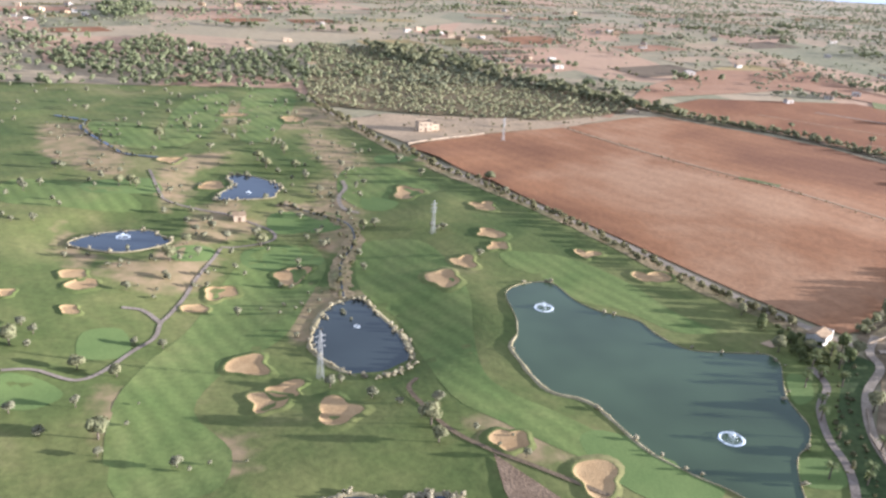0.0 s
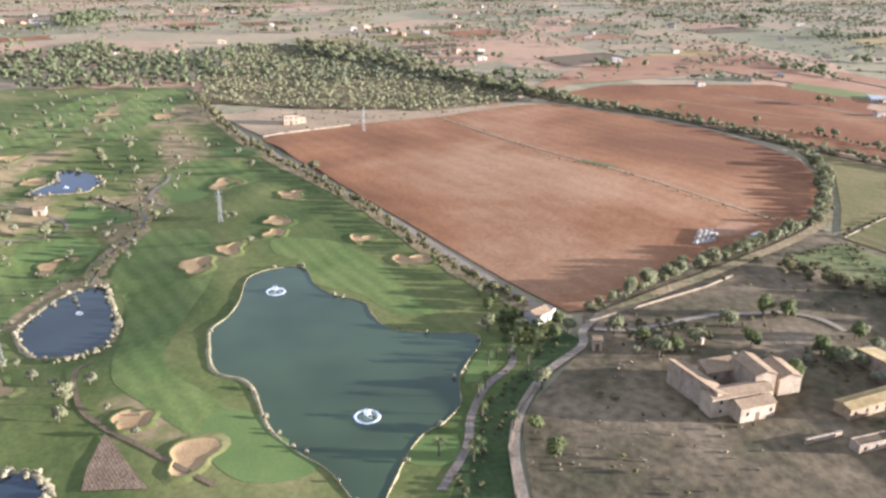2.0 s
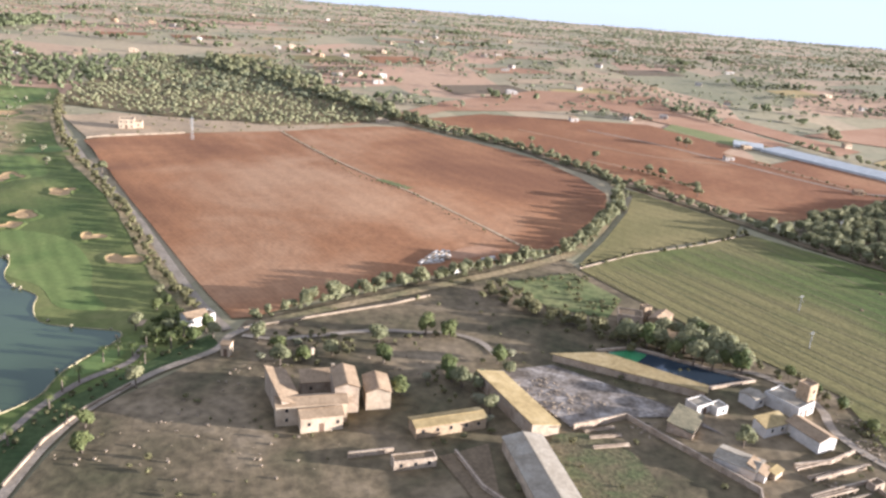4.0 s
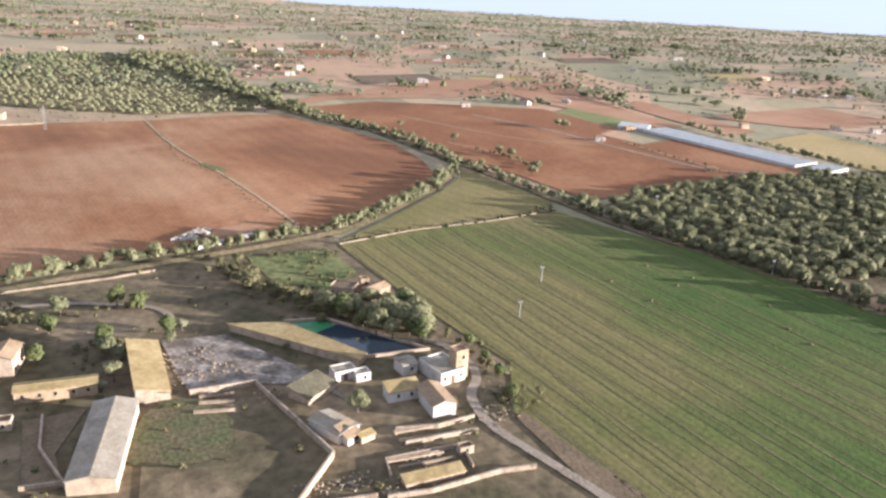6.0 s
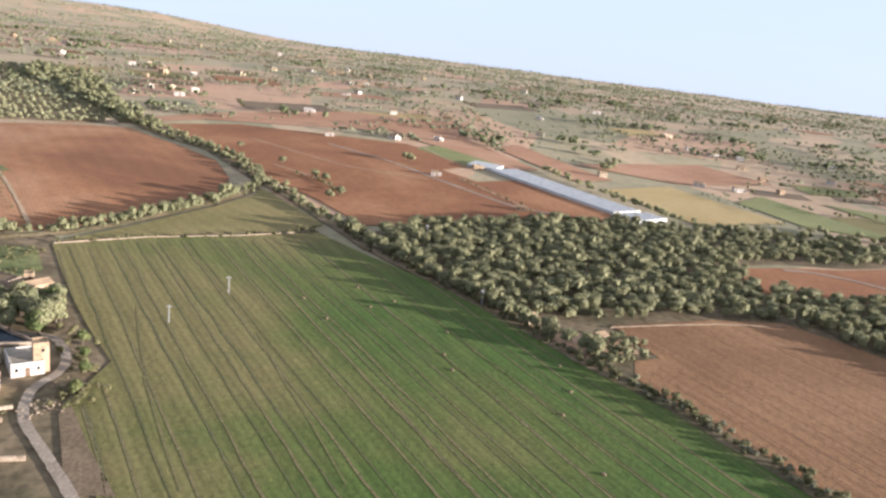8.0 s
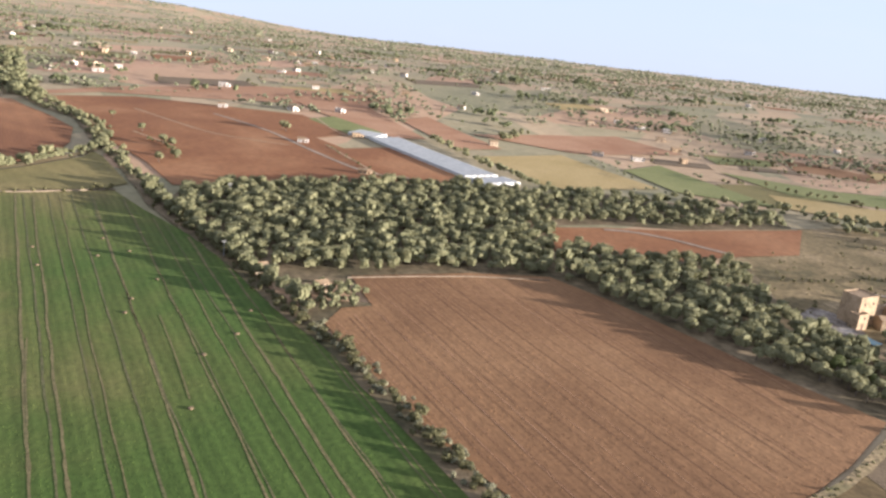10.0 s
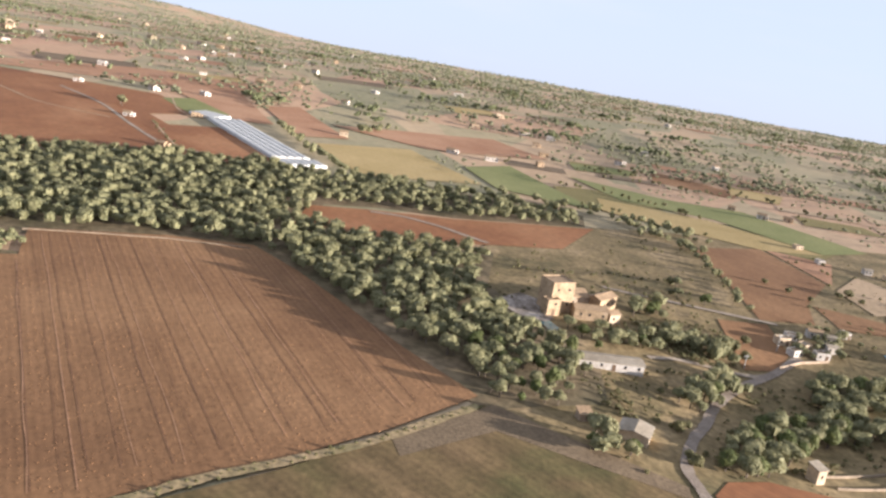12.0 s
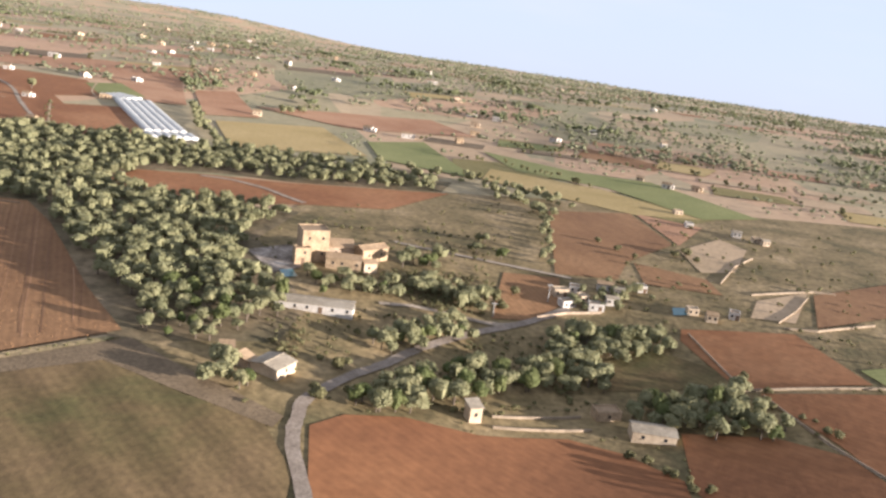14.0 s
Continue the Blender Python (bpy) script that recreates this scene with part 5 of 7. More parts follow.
thicket("lane_groves", grove, M["oak"], "groves of evergreen oaks beside the lane", "wood", 3.8, 4.0, 8, 40, leaf=0.06, masters=8, rough=True)
for x, y in [(468.1, 160.0), (485.7, 157.9), (486.7, 142.2), (490.8, 158.6), (485.6, 129.4), (511.4, 187.7), (556.3, 249.2), (544.3, 239.6), (540.3, 246.0), (500.8, 223.4), (502.2, 232.6), (535.0, 252.4), (559.8, 251.2), (562.2, 246.6), (510.1, 191.8), (513.5, 196.9)]:
    plant("bush", x, y, random.uniform(0.8, 1.5))
for x, y in [(471.8, 178.4), (468.9, 182.1), (476.6, 184.3), (474.9, 173.1), (479.0, 182.2), (488.7, 204.0), (493.5, 205.6), (502.4, 222.8), (503.8, 231.9), (509.0, 219.7), (467.9, 166.9), (486.8, 200.4), (491.2, 203.3), (475.3, 180.5)]:
    plant(random.choice(("oak", "oak", "fresh")), x, y, random.uniform(0.55, 0.95))
thicket("farmhouse_scrub", spread([(121.1, 155.1), (135.6, 156.5), (144.5, 152.1), (141.9, 145.6), (128.9, 140.7), (123.4, 144.9)], 2.2, lo=0.25, hi=0.75, keep=0.75) + spread([(155.7, 141.4), (165.9, 143.0), (165.9, 131.1), (161.4, 127.3), (156.1, 134.9)], 2.0, lo=0.25, hi=0.65, keep=0.7) + along([(146.8, 151.5), (158.6, 157.0), (164.9, 154.4)], 2.0, 1.0, 0.3, 0.7) + along([(125.4, 118.4), (134.7, 115.2), (143.5, 118.2)], 2.2, 1.2, 0.15, 0.4), M["bush"], "olive-green scrub and weeds round the farmhouse", "scrub", 2.0, 2.5, 6, 24, leaf=0.085, rough=True, masters=8)
thicket("garden_scrub", spread([(485.2, 195.8), (495.5, 202.5), (508.8, 204.1), (510.1, 187.6), (501.1, 179.4), (490.1, 180.4)], 1.7, lo=0.25, hi=0.65, keep=0.8) + spread([(467.3, 160.3), (483.8, 162.7), (484.8, 148.7), (474.2, 142.9)], 2.0, lo=0.15, hi=0.4, keep=0.7) + along([(478.2, 166.9), (491.5, 171.0), (501.2, 171.5)], 1.6, 1.0, 0.2, 0.5) + along([(456.1, 221.4), (473.2, 226.3), (490.6, 233.2), (505.9, 234.9)], 1.8, 0.8, 0.25, 0.6) + spread([(469.7, 214.7), (491.1, 228.7), (506.5, 226.8), (507.7, 208.7), (485.1, 211.2)], 3.4, lo=0.2, hi=0.55), M["bush"], "scrub and garden bushes round the country house", "scrub", 2.0, 2.5, 6, 24, leaf=0.085, rough=True, masters=8)
for x, y in [(260.5, 284.8), (250.9, 315.6), (255.3, 312.1), (263.3, 294.9), (211.5, 363.2), (285.6, 373.9), (283.1, 378.4), (234.6, 337.0)]:
    plant("oak", x, y, random.uniform(0.7, 1.0))
for x, y, s in along([(535.2, 136.0), (543.2, 129.0), (550.2, 123.4)], 2.5, 0.8, 0.5, 0.8) + along([(559.0, 174.5), (563.0, 163.0), (572.5, 145.3)], 3.5, 0.8, 0.4, 0.7):
    plant("bush", x, y, s * 1.3)

thicket("golf_trees", [p for p in spread([(-330.0, 200.0), (-72.5, 182.1), (-15.7, 192.5), (23.3, 222.2), (33.8, 279.8), (5.5, 342.8), (-13.0, 414.0), (-147.8, 415.0), (-288.4, 406.6)], 9.0, 0.5, 0.45, 0.85, 0.55) if noise.noise((p[0] / 40, p[1] / 40, 6)) > -0.12], M["olive"], "many small trees among the far fairways", "trees", 3.0, 2.8, 5, 12)
thicket("tall_hedge_trees", along([(273.4, 245.5), (281.5, 230.6), (297.5, 212.1), (311.4, 194.5), (322.1, 179.8), (335.8, 162.9)], 2.2, 1.0, 0.8, 1.2), M["oak"], "taller oaks along the crop field's hedge", "trees", 4.1, 3.8, 8, 34, leaf=0.065, rough=True, masters=8)
thicket("hut_garden", spread([(333.1, 173.1), (342.9, 180.2), (348.1, 174.3), (346.5, 166.0), (338.0, 159.8), (332.9, 165.0)], 2.2, lo=0.5, hi=0.95), M["oak"], "bushy garden round the field hut", "shrubs", 2.8, 2.8, 5, 22)
thicket("field_edge_trees", along([(129.9, 168.5), (149.0, 181.9), (164.6, 190.4), (187.0, 205.2)], 2.6, 1.2, 0.7, 1.1) + along([(196.3, 212.3), (211.4, 235.6), (222.9, 256.0), (228.9, 280.9)], 3.0, 0.8, 0.7, 1.0), M["oak"], "row of oaks at the red field's edge", "trees", 4.1, 3.8, 8, 34, leaf=0.065, rough=True, masters=8)
thicket("hedge_outgrowth", along([(335.9, 160.0), (345.4, 146.2), (360.3, 124.0), (376.7, 95.9), (395.0, 62.3)], 1.0, 1.0, 0.4, 0.75), M["olive"], "pale shrubs along the field hedge", "shrubs", 2.1, 2.5, 6, 22, leaf=0.09, rough=True, masters=8)
thicket("lane_shrubs", spread([(101.0, 148.9), (107.9, 155.5), (112.1, 148.5), (106.0, 139.9), (99.0, 129.2), (94.1, 117.4), (90.0, 105.5), (87.0, 94.5), (82.0, 94.6), (89.1, 121.5), (95.1, 132.4), (100.0, 141.1)], 2.3, lo=0.2, hi=0.6, keep=0.7), M["bush"], "shrubs between the cart path and the lane", "shrubs", 1.7, 2.6, 5, 16)
for x, y in [(98.8, 166.8), (100.4, 169.6), (102.3, 159.8), (104.3, 155.9), (101.0, 153.5), (110.3, 150.4), (111.8, 155.4), (97.3, 155.9), (113.7, 152.7), (97.5, 174.0)]:
    plant(random.choice(("oak", "fresh")), x, y, random.uniform(0.5, 0.85))


thicket("lodge_garden", spread([(99.8, 161.3), (103.6, 168.8), (108.8, 158.2), (110.8, 151.6), (104.7, 147.9), (100.2, 149.8)], 1.6, lo=0.3, hi=0.75), M["fresh"], "dense green shrubs round the lodge", "shrubs", 2.1, 2.5, 6, 24, leaf=0.085, rough=True, masters=8)


def palm(x, y, size):
    e = tagged(new("palm_tree"), "slender palm tree with drooping fronds", "tree", "palm trees")
    e.matrix_world = pose(x, y, ground_z(x, y), 0, 0, random.uniform(0, 360)) @ Matrix.Scale(size, 4)
    bm = bmesh.new()
    bmesh.ops.create_cone(bm, cap_ends=True, segments=7, radius1=0.17, radius2=0.11, depth=3.2, matrix=Matrix.Translation((0, 0, 1.4)))
    part("trunk", bm, M["bark"], e)
    bm = bmesh.new()
    for i in range(22):
        a, el = math.tau * i / 22 * 2.3, 0.9 - 1.3 * (i / 22)
        side, last = Vector((-math.sin(a), math.cos(a), 0)), None
        for j in range(5):
            r = 1.3 * j / 4
            p = Vector((math.cos(a) * r * math.cos(el * 0.5), math.sin(a) * r * math.cos(el * 0.5), 3.0 + r * math.sin(el) - 0.42 * r * r))
            w = 0.16 * (1 - abs(j - 1.5) / 3)
            row = (bm.verts.new(p - side * w), bm.verts.new(p + side * w))
            if last:
                bm.faces.new((last[0], last[1], row[1], row[0]))
            last = row
    part("fronds", bm, M["fresh"], e)


for x, y in [(95.3, 141.2), (97.4, 143.9), (93.7, 132.8), (91.9, 129.3), (91.9, 123.2), (83.4, 112.0), (90.0, 111.1), (103.2, 141.0), (96.7, 118.2), (106.5, 147.7), (101.3, 149.0), (100.1, 143.9), (88.8, 109.7), (102.9, 150.9), (107.8, 153.1)]:
    palm(x, y, random.uniform(0.8, 1.1))

# the far country: woods, groves and scattered scrub
thicket("pine_wood", spread([(-150.5, 493.4), (-102.2, 583.5), (-53.7, 518.6), (-3.9, 562.4), (-8.4, 434.7), (-72.2, 426.4), (-120.8, 448.3)], 4.8, 0.5, 0.5, 0.95, 0.8) + spread([(-8.3, 442.0), (24.1, 455.1), (61.6, 497.6), (33.2, 531.0), (-13.0, 561.0)], 8, 0.5, 0.4, 0.9, 0.5) + spread([(-224.9, 421.4), (-121.1, 435.1), (-136.9, 578.4), (-236.9, 580.5)], 9, 0.5, 0.4, 1.0, 0.5) + along([(-289.1, 419.8), (-147.5, 424.6), (-71.4, 425.6), (-14.8, 429.4)], 3.2, 5.0, 0.45, 1.0), M["pine"], "pine wood beyond the golf course", "wood", 4.4, 4.8, 6, 14, leaf=0.10, rough=True, masters=8)
thicket("olive_grove", spread([(-5.7, 390.0), (-8.4, 445.7), (-6.6, 582.1), (33.2, 559.7), (83.5, 498.8), (129.5, 429.8), (153.6, 396.2), (102.8, 366.8), (61.9, 370.6), (26.3, 380.0)], 4.1, 0.2, 0.55, 0.95, 0.9), M["grove"], "rows of grey-green olive trees", "olive grove", 2.3, 3.3, 4, 9, rough=True, masters=8)
thicket("dark_belt", spread([(27.0, 576.9), (65.3, 563.0), (129.1, 448.1), (173.6, 383.1), (158.4, 383.5), (130.1, 417.5), (84.8, 477.8), (38.2, 522.6)], 5.0, keep=0.8), M["oak"], "dark belt of trees", "wood", 4.2, 5.0, 5, 14)
thicket("distant_belt", along([(349.7, 402.0), (378.8, 343.2), (406.1, 303.3), (423.2, 279.6)], 3.0, 1.0, 0.6, 1.0) + along([(451.1, 328.0), (465.9, 319.9), (493.8, 318.1), (519.0, 303.5), (528.5, 290.7)], 3.2, 2.0, 0.6, 1.1) + along([(496.7, 308.3), (509.4, 296.3), (519.3, 271.4)], 2.6, 3.0, 0.6, 1.1) + along([(383.2, 426.7), (397.2, 462.0)], 3.0, 3.0) + along([(519.1, 284.2), (521.3, 220.2)], 3.0, 0.8, 0.4, 0.8), M["oak"], "tree belts between far fields", "wood", 3.4, 4.0, 5, 12)
copses = spread([(-178.9, 726.6), (-173.0, 760.2), (-142.7, 778.6), (-125.2, 705.4), (-137.5, 661.4), (-159.6, 670.5)], 7.0, lo=0.8, hi=1.5)
cr_ = random.Random(5)
while len(copses) < 1500:
    y = 450 + 800 * cr_.random()
    x = 250 + (y * 0.75 + 150) * cr_.uniform(-1, 1)
    if any(inside(x, y, q) for q in KNOWN + far_plots):
        continue
    w, d = cr_.uniform(6, 26), cr_.uniform(3, 8)
    for k in range(int(w * 0.8)):
        px, py = x + cr_.gauss(0, w * 0.5), y + cr_.gauss(0, d * 0.5)
        if not any(inside(px, py, q) for q in KNOWN):
            copses.append((px, py, cr_.uniform(0.5, 1.0) * (1 + y / 3000)))
thicket("plain_copses", copses, M["pine"], "dark green copses scattered over the plain", "wood", 3.8, 4.2, 4, 12, rough=True)
scrub = []
for x, y, s in spread([(429.6, 283.3), (469.3, 252.6), (517.2, 304.4), (636.9, 343.4), (904.1, 357.5), (987.6, 531.3), (552.3, 468.6), (417.3, 408.3)], 6.5, 0.5, 0.35, 1.0):
    if noise.noise((x / 40, y / 40, 3.3)) > random.uniform(-0.3, 0.5) and not any(inside(x, y, q) for q in KNOWN[2:] + far_plots):
        scrub.append((x, y, s))
while len(scrub) < 13500:
    y = 440 + 1500 * random.random() ** 1.5
    x = 250 + (y * 0.75 + 250) * random.uniform(-1, 1)
    k = noise.noise((x / 70, y / 110, 1.7)) + 0.6 * noise.noise((x / 22, y / 30, 5.1))
    if k > random.uniform(-0.35, 0.45) and not (x < 20 and y < 470) and not inside(x, y, red_main) and not any(inside(x, y, p) for p in ([(263.4, 482.6), (305.2, 488.5), (347.9, 399.1), (333.2, 390.7), (289.5, 440.2)], [(329.9, 450.7), (343.3, 473.7), (383.8, 398.9), (363.7, 381.3)], [(368.9, 433.4), (408.7, 464.8), (452.4, 489.8), (482.2, 450.5), (421.0, 416.2)], [(373.5, 369.8), (412.6, 404.3), (447.7, 341.6), (401.6, 314.4)], [(439.1, 381.6), (460.7, 408.2), (493.1, 324.3), (453.6, 338.5)], [(489.0, 404.8), (530.2, 377.2), (563.1, 373.6), (596.7, 323.4), (573.9, 308.0), (542.9, 345.0), (507.0, 357.8)], [(163.3, 399.8), (197.0, 428.4), (238.1, 417.4), (283.4, 425.7), (315.4, 381.8), (336.3, 346.0), (368.2, 315.6), (328.1, 282.3), (293.5, 261.9), (275.7, 255.4), (256.3, 284.0), (234.0, 309.6), (199.0, 355.6)])):
        if any(inside(x, y, q) for q in far_plots) and random.random() < 0.85:
            continue
        scrub.append((x, y, random.uniform(0.45, 1.25) * (1 + y / 2500)))
hedges = []
for q in far_plots:
    for a, b in zip(q, q[1:] + q[:1]):
        if random.random() < 0.45:
            hedges += along([a, b], 4.0, 0.8, 0.5, 1.0, 0.7)
thicket("far_hedges", hedges, M["bush"], "hedges and trees between far plots", "hedge", 2.6, 3.4, 3, 7, rough=True)
# scrub and horizon woods share leaves with haze in their colour
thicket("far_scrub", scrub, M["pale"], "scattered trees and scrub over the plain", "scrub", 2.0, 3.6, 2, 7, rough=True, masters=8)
rim = []
while len(rim) < 6000:
    y = 1500 + 3200 * random.random()
    x = 250 + (y * 0.8 + 300) * random.uniform(-1, 1)
    if noise.noise((x / 160, y / 260, 8.3)) > random.uniform(-0.1, 0.35):
        rim.append((x, y, random.uniform(0.9, 2.2)))
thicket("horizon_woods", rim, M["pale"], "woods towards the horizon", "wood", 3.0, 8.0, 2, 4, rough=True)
dry = []
LANES = track([(492.4, 99.7), (486.4, 114.0), (485.1, 120.7), (484.5, 128.3), (488.7, 140.5), (492.9, 148.6), (497.5, 159.2), (506.4, 172.3), (517.0, 183.4), (526.3, 194.7)], 8) + track([(215.9, 144.1), (224.8, 144.7), (230.7, 137.1), (232.4, 130.3), (231.1, 122.8), (233.9, 113.4), (240.7, 104.7), (246.7, 97.3), (251.2, 91.6)], 6) + track([(119.5, 153.8), (127.4, 152.5), (138.2, 155.4), (147.9, 157.8), (156.1, 157.5), (162.9, 157.6), (168.8, 154.3), (171.6, 148.2)], 6)
PLOTS = [[(487.2, 120.0), (491.0, 126.3), (499.7, 131.3), (511.8, 132.4), (526.2, 138.7), (535.1, 136.5), (543.6, 129.1), (543.8, 123.3), (492.4, 100.7)], [(520.6, 285.3), (548.0, 300.1), (557.9, 262.8), (542.4, 235.7), (538.7, 219.1), (522.9, 216.0)], [(510.3, 210.4), (524.0, 213.1), (524.3, 195.6), (519.0, 185.6), (509.7, 182.0)], [(551.1, 192.0), (576.4, 196.7), (585.3, 172.9), (559.0, 164.6), (550.2, 186.0)], [(531.8, 171.1), (544.4, 179.6), (555.6, 173.9), (556.9, 166.4), (534.2, 160.0)], [(562.1, 164.0), (600.8, 171.3), (602.5, 128.6), (576.9, 127.2), (571.0, 145.5)], [(545.5, 146.3), (560.8, 146.8), (571.2, 141.6), (582.6, 112.4), (552.4, 106.5), (544.7, 126.3)], [(171.1, 141.3), (183.1, 144.8), (204.5, 128.2), (203.2, 125.6), (192.6, 125.0), (182.0, 120.9)]]
for poly, n in (([(97.9, 59.3), (102.0, 127.2), (119.9, 158.5), (164.5, 189.5), (200.1, 199.2), (229.2, 150.6), (238.1, 118.1), (260.3, 69.7)], 430), ([(452.3, 132.8), (481.6, 118.6), (502.3, 68.1), (642.9, 70.8), (617.3, 312.6), (498.0, 283.5), (450.1, 237.0)], 1500), ([(471.0, 185.4), (487.4, 196.6), (508.8, 194.4), (513.9, 184.5), (497.3, 179.5), (480.3, 180.2)], 170), ([(485.6, 129.4), (492.5, 149.0), (513.2, 175.7), (531.2, 170.8), (531.8, 152.6), (515.4, 141.8), (499.2, 133.2)], 300), ([(472.4, 145.8), (476.9, 156.4), (485.2, 154.6), (487.4, 140.2), (478.0, 139.1)], 150), ([(230.5, 142.8), (238.6, 131.4), (240.5, 120.7), (237.3, 116.6), (233.4, 128.5)], 140), ([(9.3, 362.1), (27.3, 373.6), (61.9, 370.6), (102.8, 369.7), (141.7, 384.2), (103.8, 354.7), (66.6, 342.6), (33.6, 321.2)], 120), ([(178.6, 189.1), (197.4, 198.1), (206.6, 181.7), (200.2, 169.7), (187.5, 174.0)], 160)):
    x0, x1, y0, y1 = min(p[0] for p in poly), max(p[0] for p in poly), min(p[1] for p in poly), max(p[1] for p in poly)
    while n:
        x, y = random.uniform(x0, x1), random.uniform(y0, y1)
        if inside(x, y, poly):
            n -= 1
            if noise.noise((x / 9, y / 9, 2)) > -0.1 and not any(inside(x, y, p) for p in PLOTS) and min(math.hypot(x - q.x, y - q.y) for q in LANES) > 2.4:
                dry.append((x, y, random.uniform(0.15, 0.85) ** 1.5))
thicket("pasture_scrub", dry, M["bush"], "small shrubs and weeds on dry pasture", "scrub", 1.5, 2.4, 4, 12, leaf=0.11, rough=True, masters=9)
thicket("stream_scrub", along([(5.0, 191.3), (4.6, 200.5), (4.9, 212.2), (8.8, 226.7), (7.0, 239.2), (0.3, 246.9), (-12.6, 256.5)], 1.1, 1.3, 0.25, 0.7) + along([(-105.0, 355.8), (-90.7, 347.9), (-90.1, 336.3), (-77.8, 316.6), (-68.1, 302.2), (-55.6, 298.5)], 2.5, 1.5, 0.3, 0.7), M["bush"], "dry scrub along the stream", "scrub", 1.8, 2.4, 4, 14)
dots = []
for p in DRY:
    dots += [q for q in spread(p, 4.5, 0.5, 0.25, 0.7, 0.4)]
thicket("rough_scrub", dots, M["olive"], "grey-green shrubs on the dry rough", "scrub", 2.0, 2.4, 4, 14)
reeds = []
for o, n in ((small_pond, 110), (lake, 30), (near_pond, 130), (round_pond, 40), (far_pond, 40)):
    for k in range(n):
        p = o[random.randrange(len(o))]
        reeds.append((p.x + random.gauss(0, 0.5), p.y + random.gauss(0, 0.5), random.uniform(0.25, 0.75)))
thicket("shore_reeds", reeds, M["reeds"], "straw-coloured reeds along the water", "reeds", 1.7, 1.9, 4, 14)



def tufts(name, pts, degrees, row, step, high, wide, mat, label, keep=1.0):
    """Plants or clods of a field in drilled rows: small leaning pyramids in one mesh."""
    d = Vector((math.cos(radians(degrees)), math.sin(radians(degrees))))
    s = Vector((-d.y, d.x))
    u0, u1 = min(d.dot(Vector(p)) for p in pts), max(d.dot(Vector(p)) for p in pts)
    v0, v1 = min(s.dot(Vector(p)) for p in pts), max(s.dot(Vector(p)) for p in pts)
    rng = np.random.default_rng(3)
    vs, fs, n = [], [], 0
    for v in np.arange(v0, v1, row):
        for u in np.arange(u0, u1, step):
            p = s * float(v + rng.normal(0, row * 0.12)) + d * float(u + rng.uniform(-0.5, 0.5) * step)
            if rng.random() > keep or not inside(p.x, p.y, pts) or noise.noise((p.x / 6, p.y / 6, 9)) < -0.35:
                continue
            z, k, a = ground_z(p.x, p.y), rng.uniform(0.5, 1.2), rng.uniform(0, 2)
            vs += [(p.x + wide * k * math.cos(a + b), p.y + wide * k * math.sin(a + b), z) for b in (0, 2.1, 4.2)]
            vs.append((p.x + rng.normal(0, wide * 0.5), p.y + rng.normal(0, wide * 0.5), z + 0.05 + high * k))
            fs += [(n, n + 1, n + 3), (n + 1, n + 2, n + 3), (n + 2, n, n + 3)]
            n += 4
    return tagged(new(name, mesh_of(name, vs, fs, mat)), label, "crop" if "crop" in name else "clods", kind="stuff")


tufts("crop_tufts", green_field, -60.5, 0.85, 0.8, 0.07, 0.22, M["crop"], "rows of young green crop plants")
tufts("plough_clods", brown_field, -60.5, 1.1, 1.1, 0.09, 0.26, M["brown_soil"], "clods along the plough lines", 0.8)


# ---- buildings ----
def box(bm, x0, x1, y0, y1, z0, z1):
    r = bmesh.ops.create_cube(bm, size=1, matrix=Matrix.Translation(((x0 + x1) / 2, (y0 + y1) / 2, (z0 + z1) / 2)) @ Matrix.Diagonal((x1 - x0, y1 - y0, z1 - z0, 1)))
    return r["verts"]


def slab(bm, a, b, c, d, t):
    """A plate of thickness t under four corners."""
    top = [bm.verts.new(p) for p in (a, b, c, d)]
    low = [bm.verts.new(Vector(p) - Vector((0, 0, t))) for p in (a, b, c, d)]
    bm.faces.new(top)
    bm.faces.new(low[::-1])
    for i in range(4):
        bm.faces.new((top[i], low[i], low[(i + 1) % 4], top[(i + 1) % 4]))


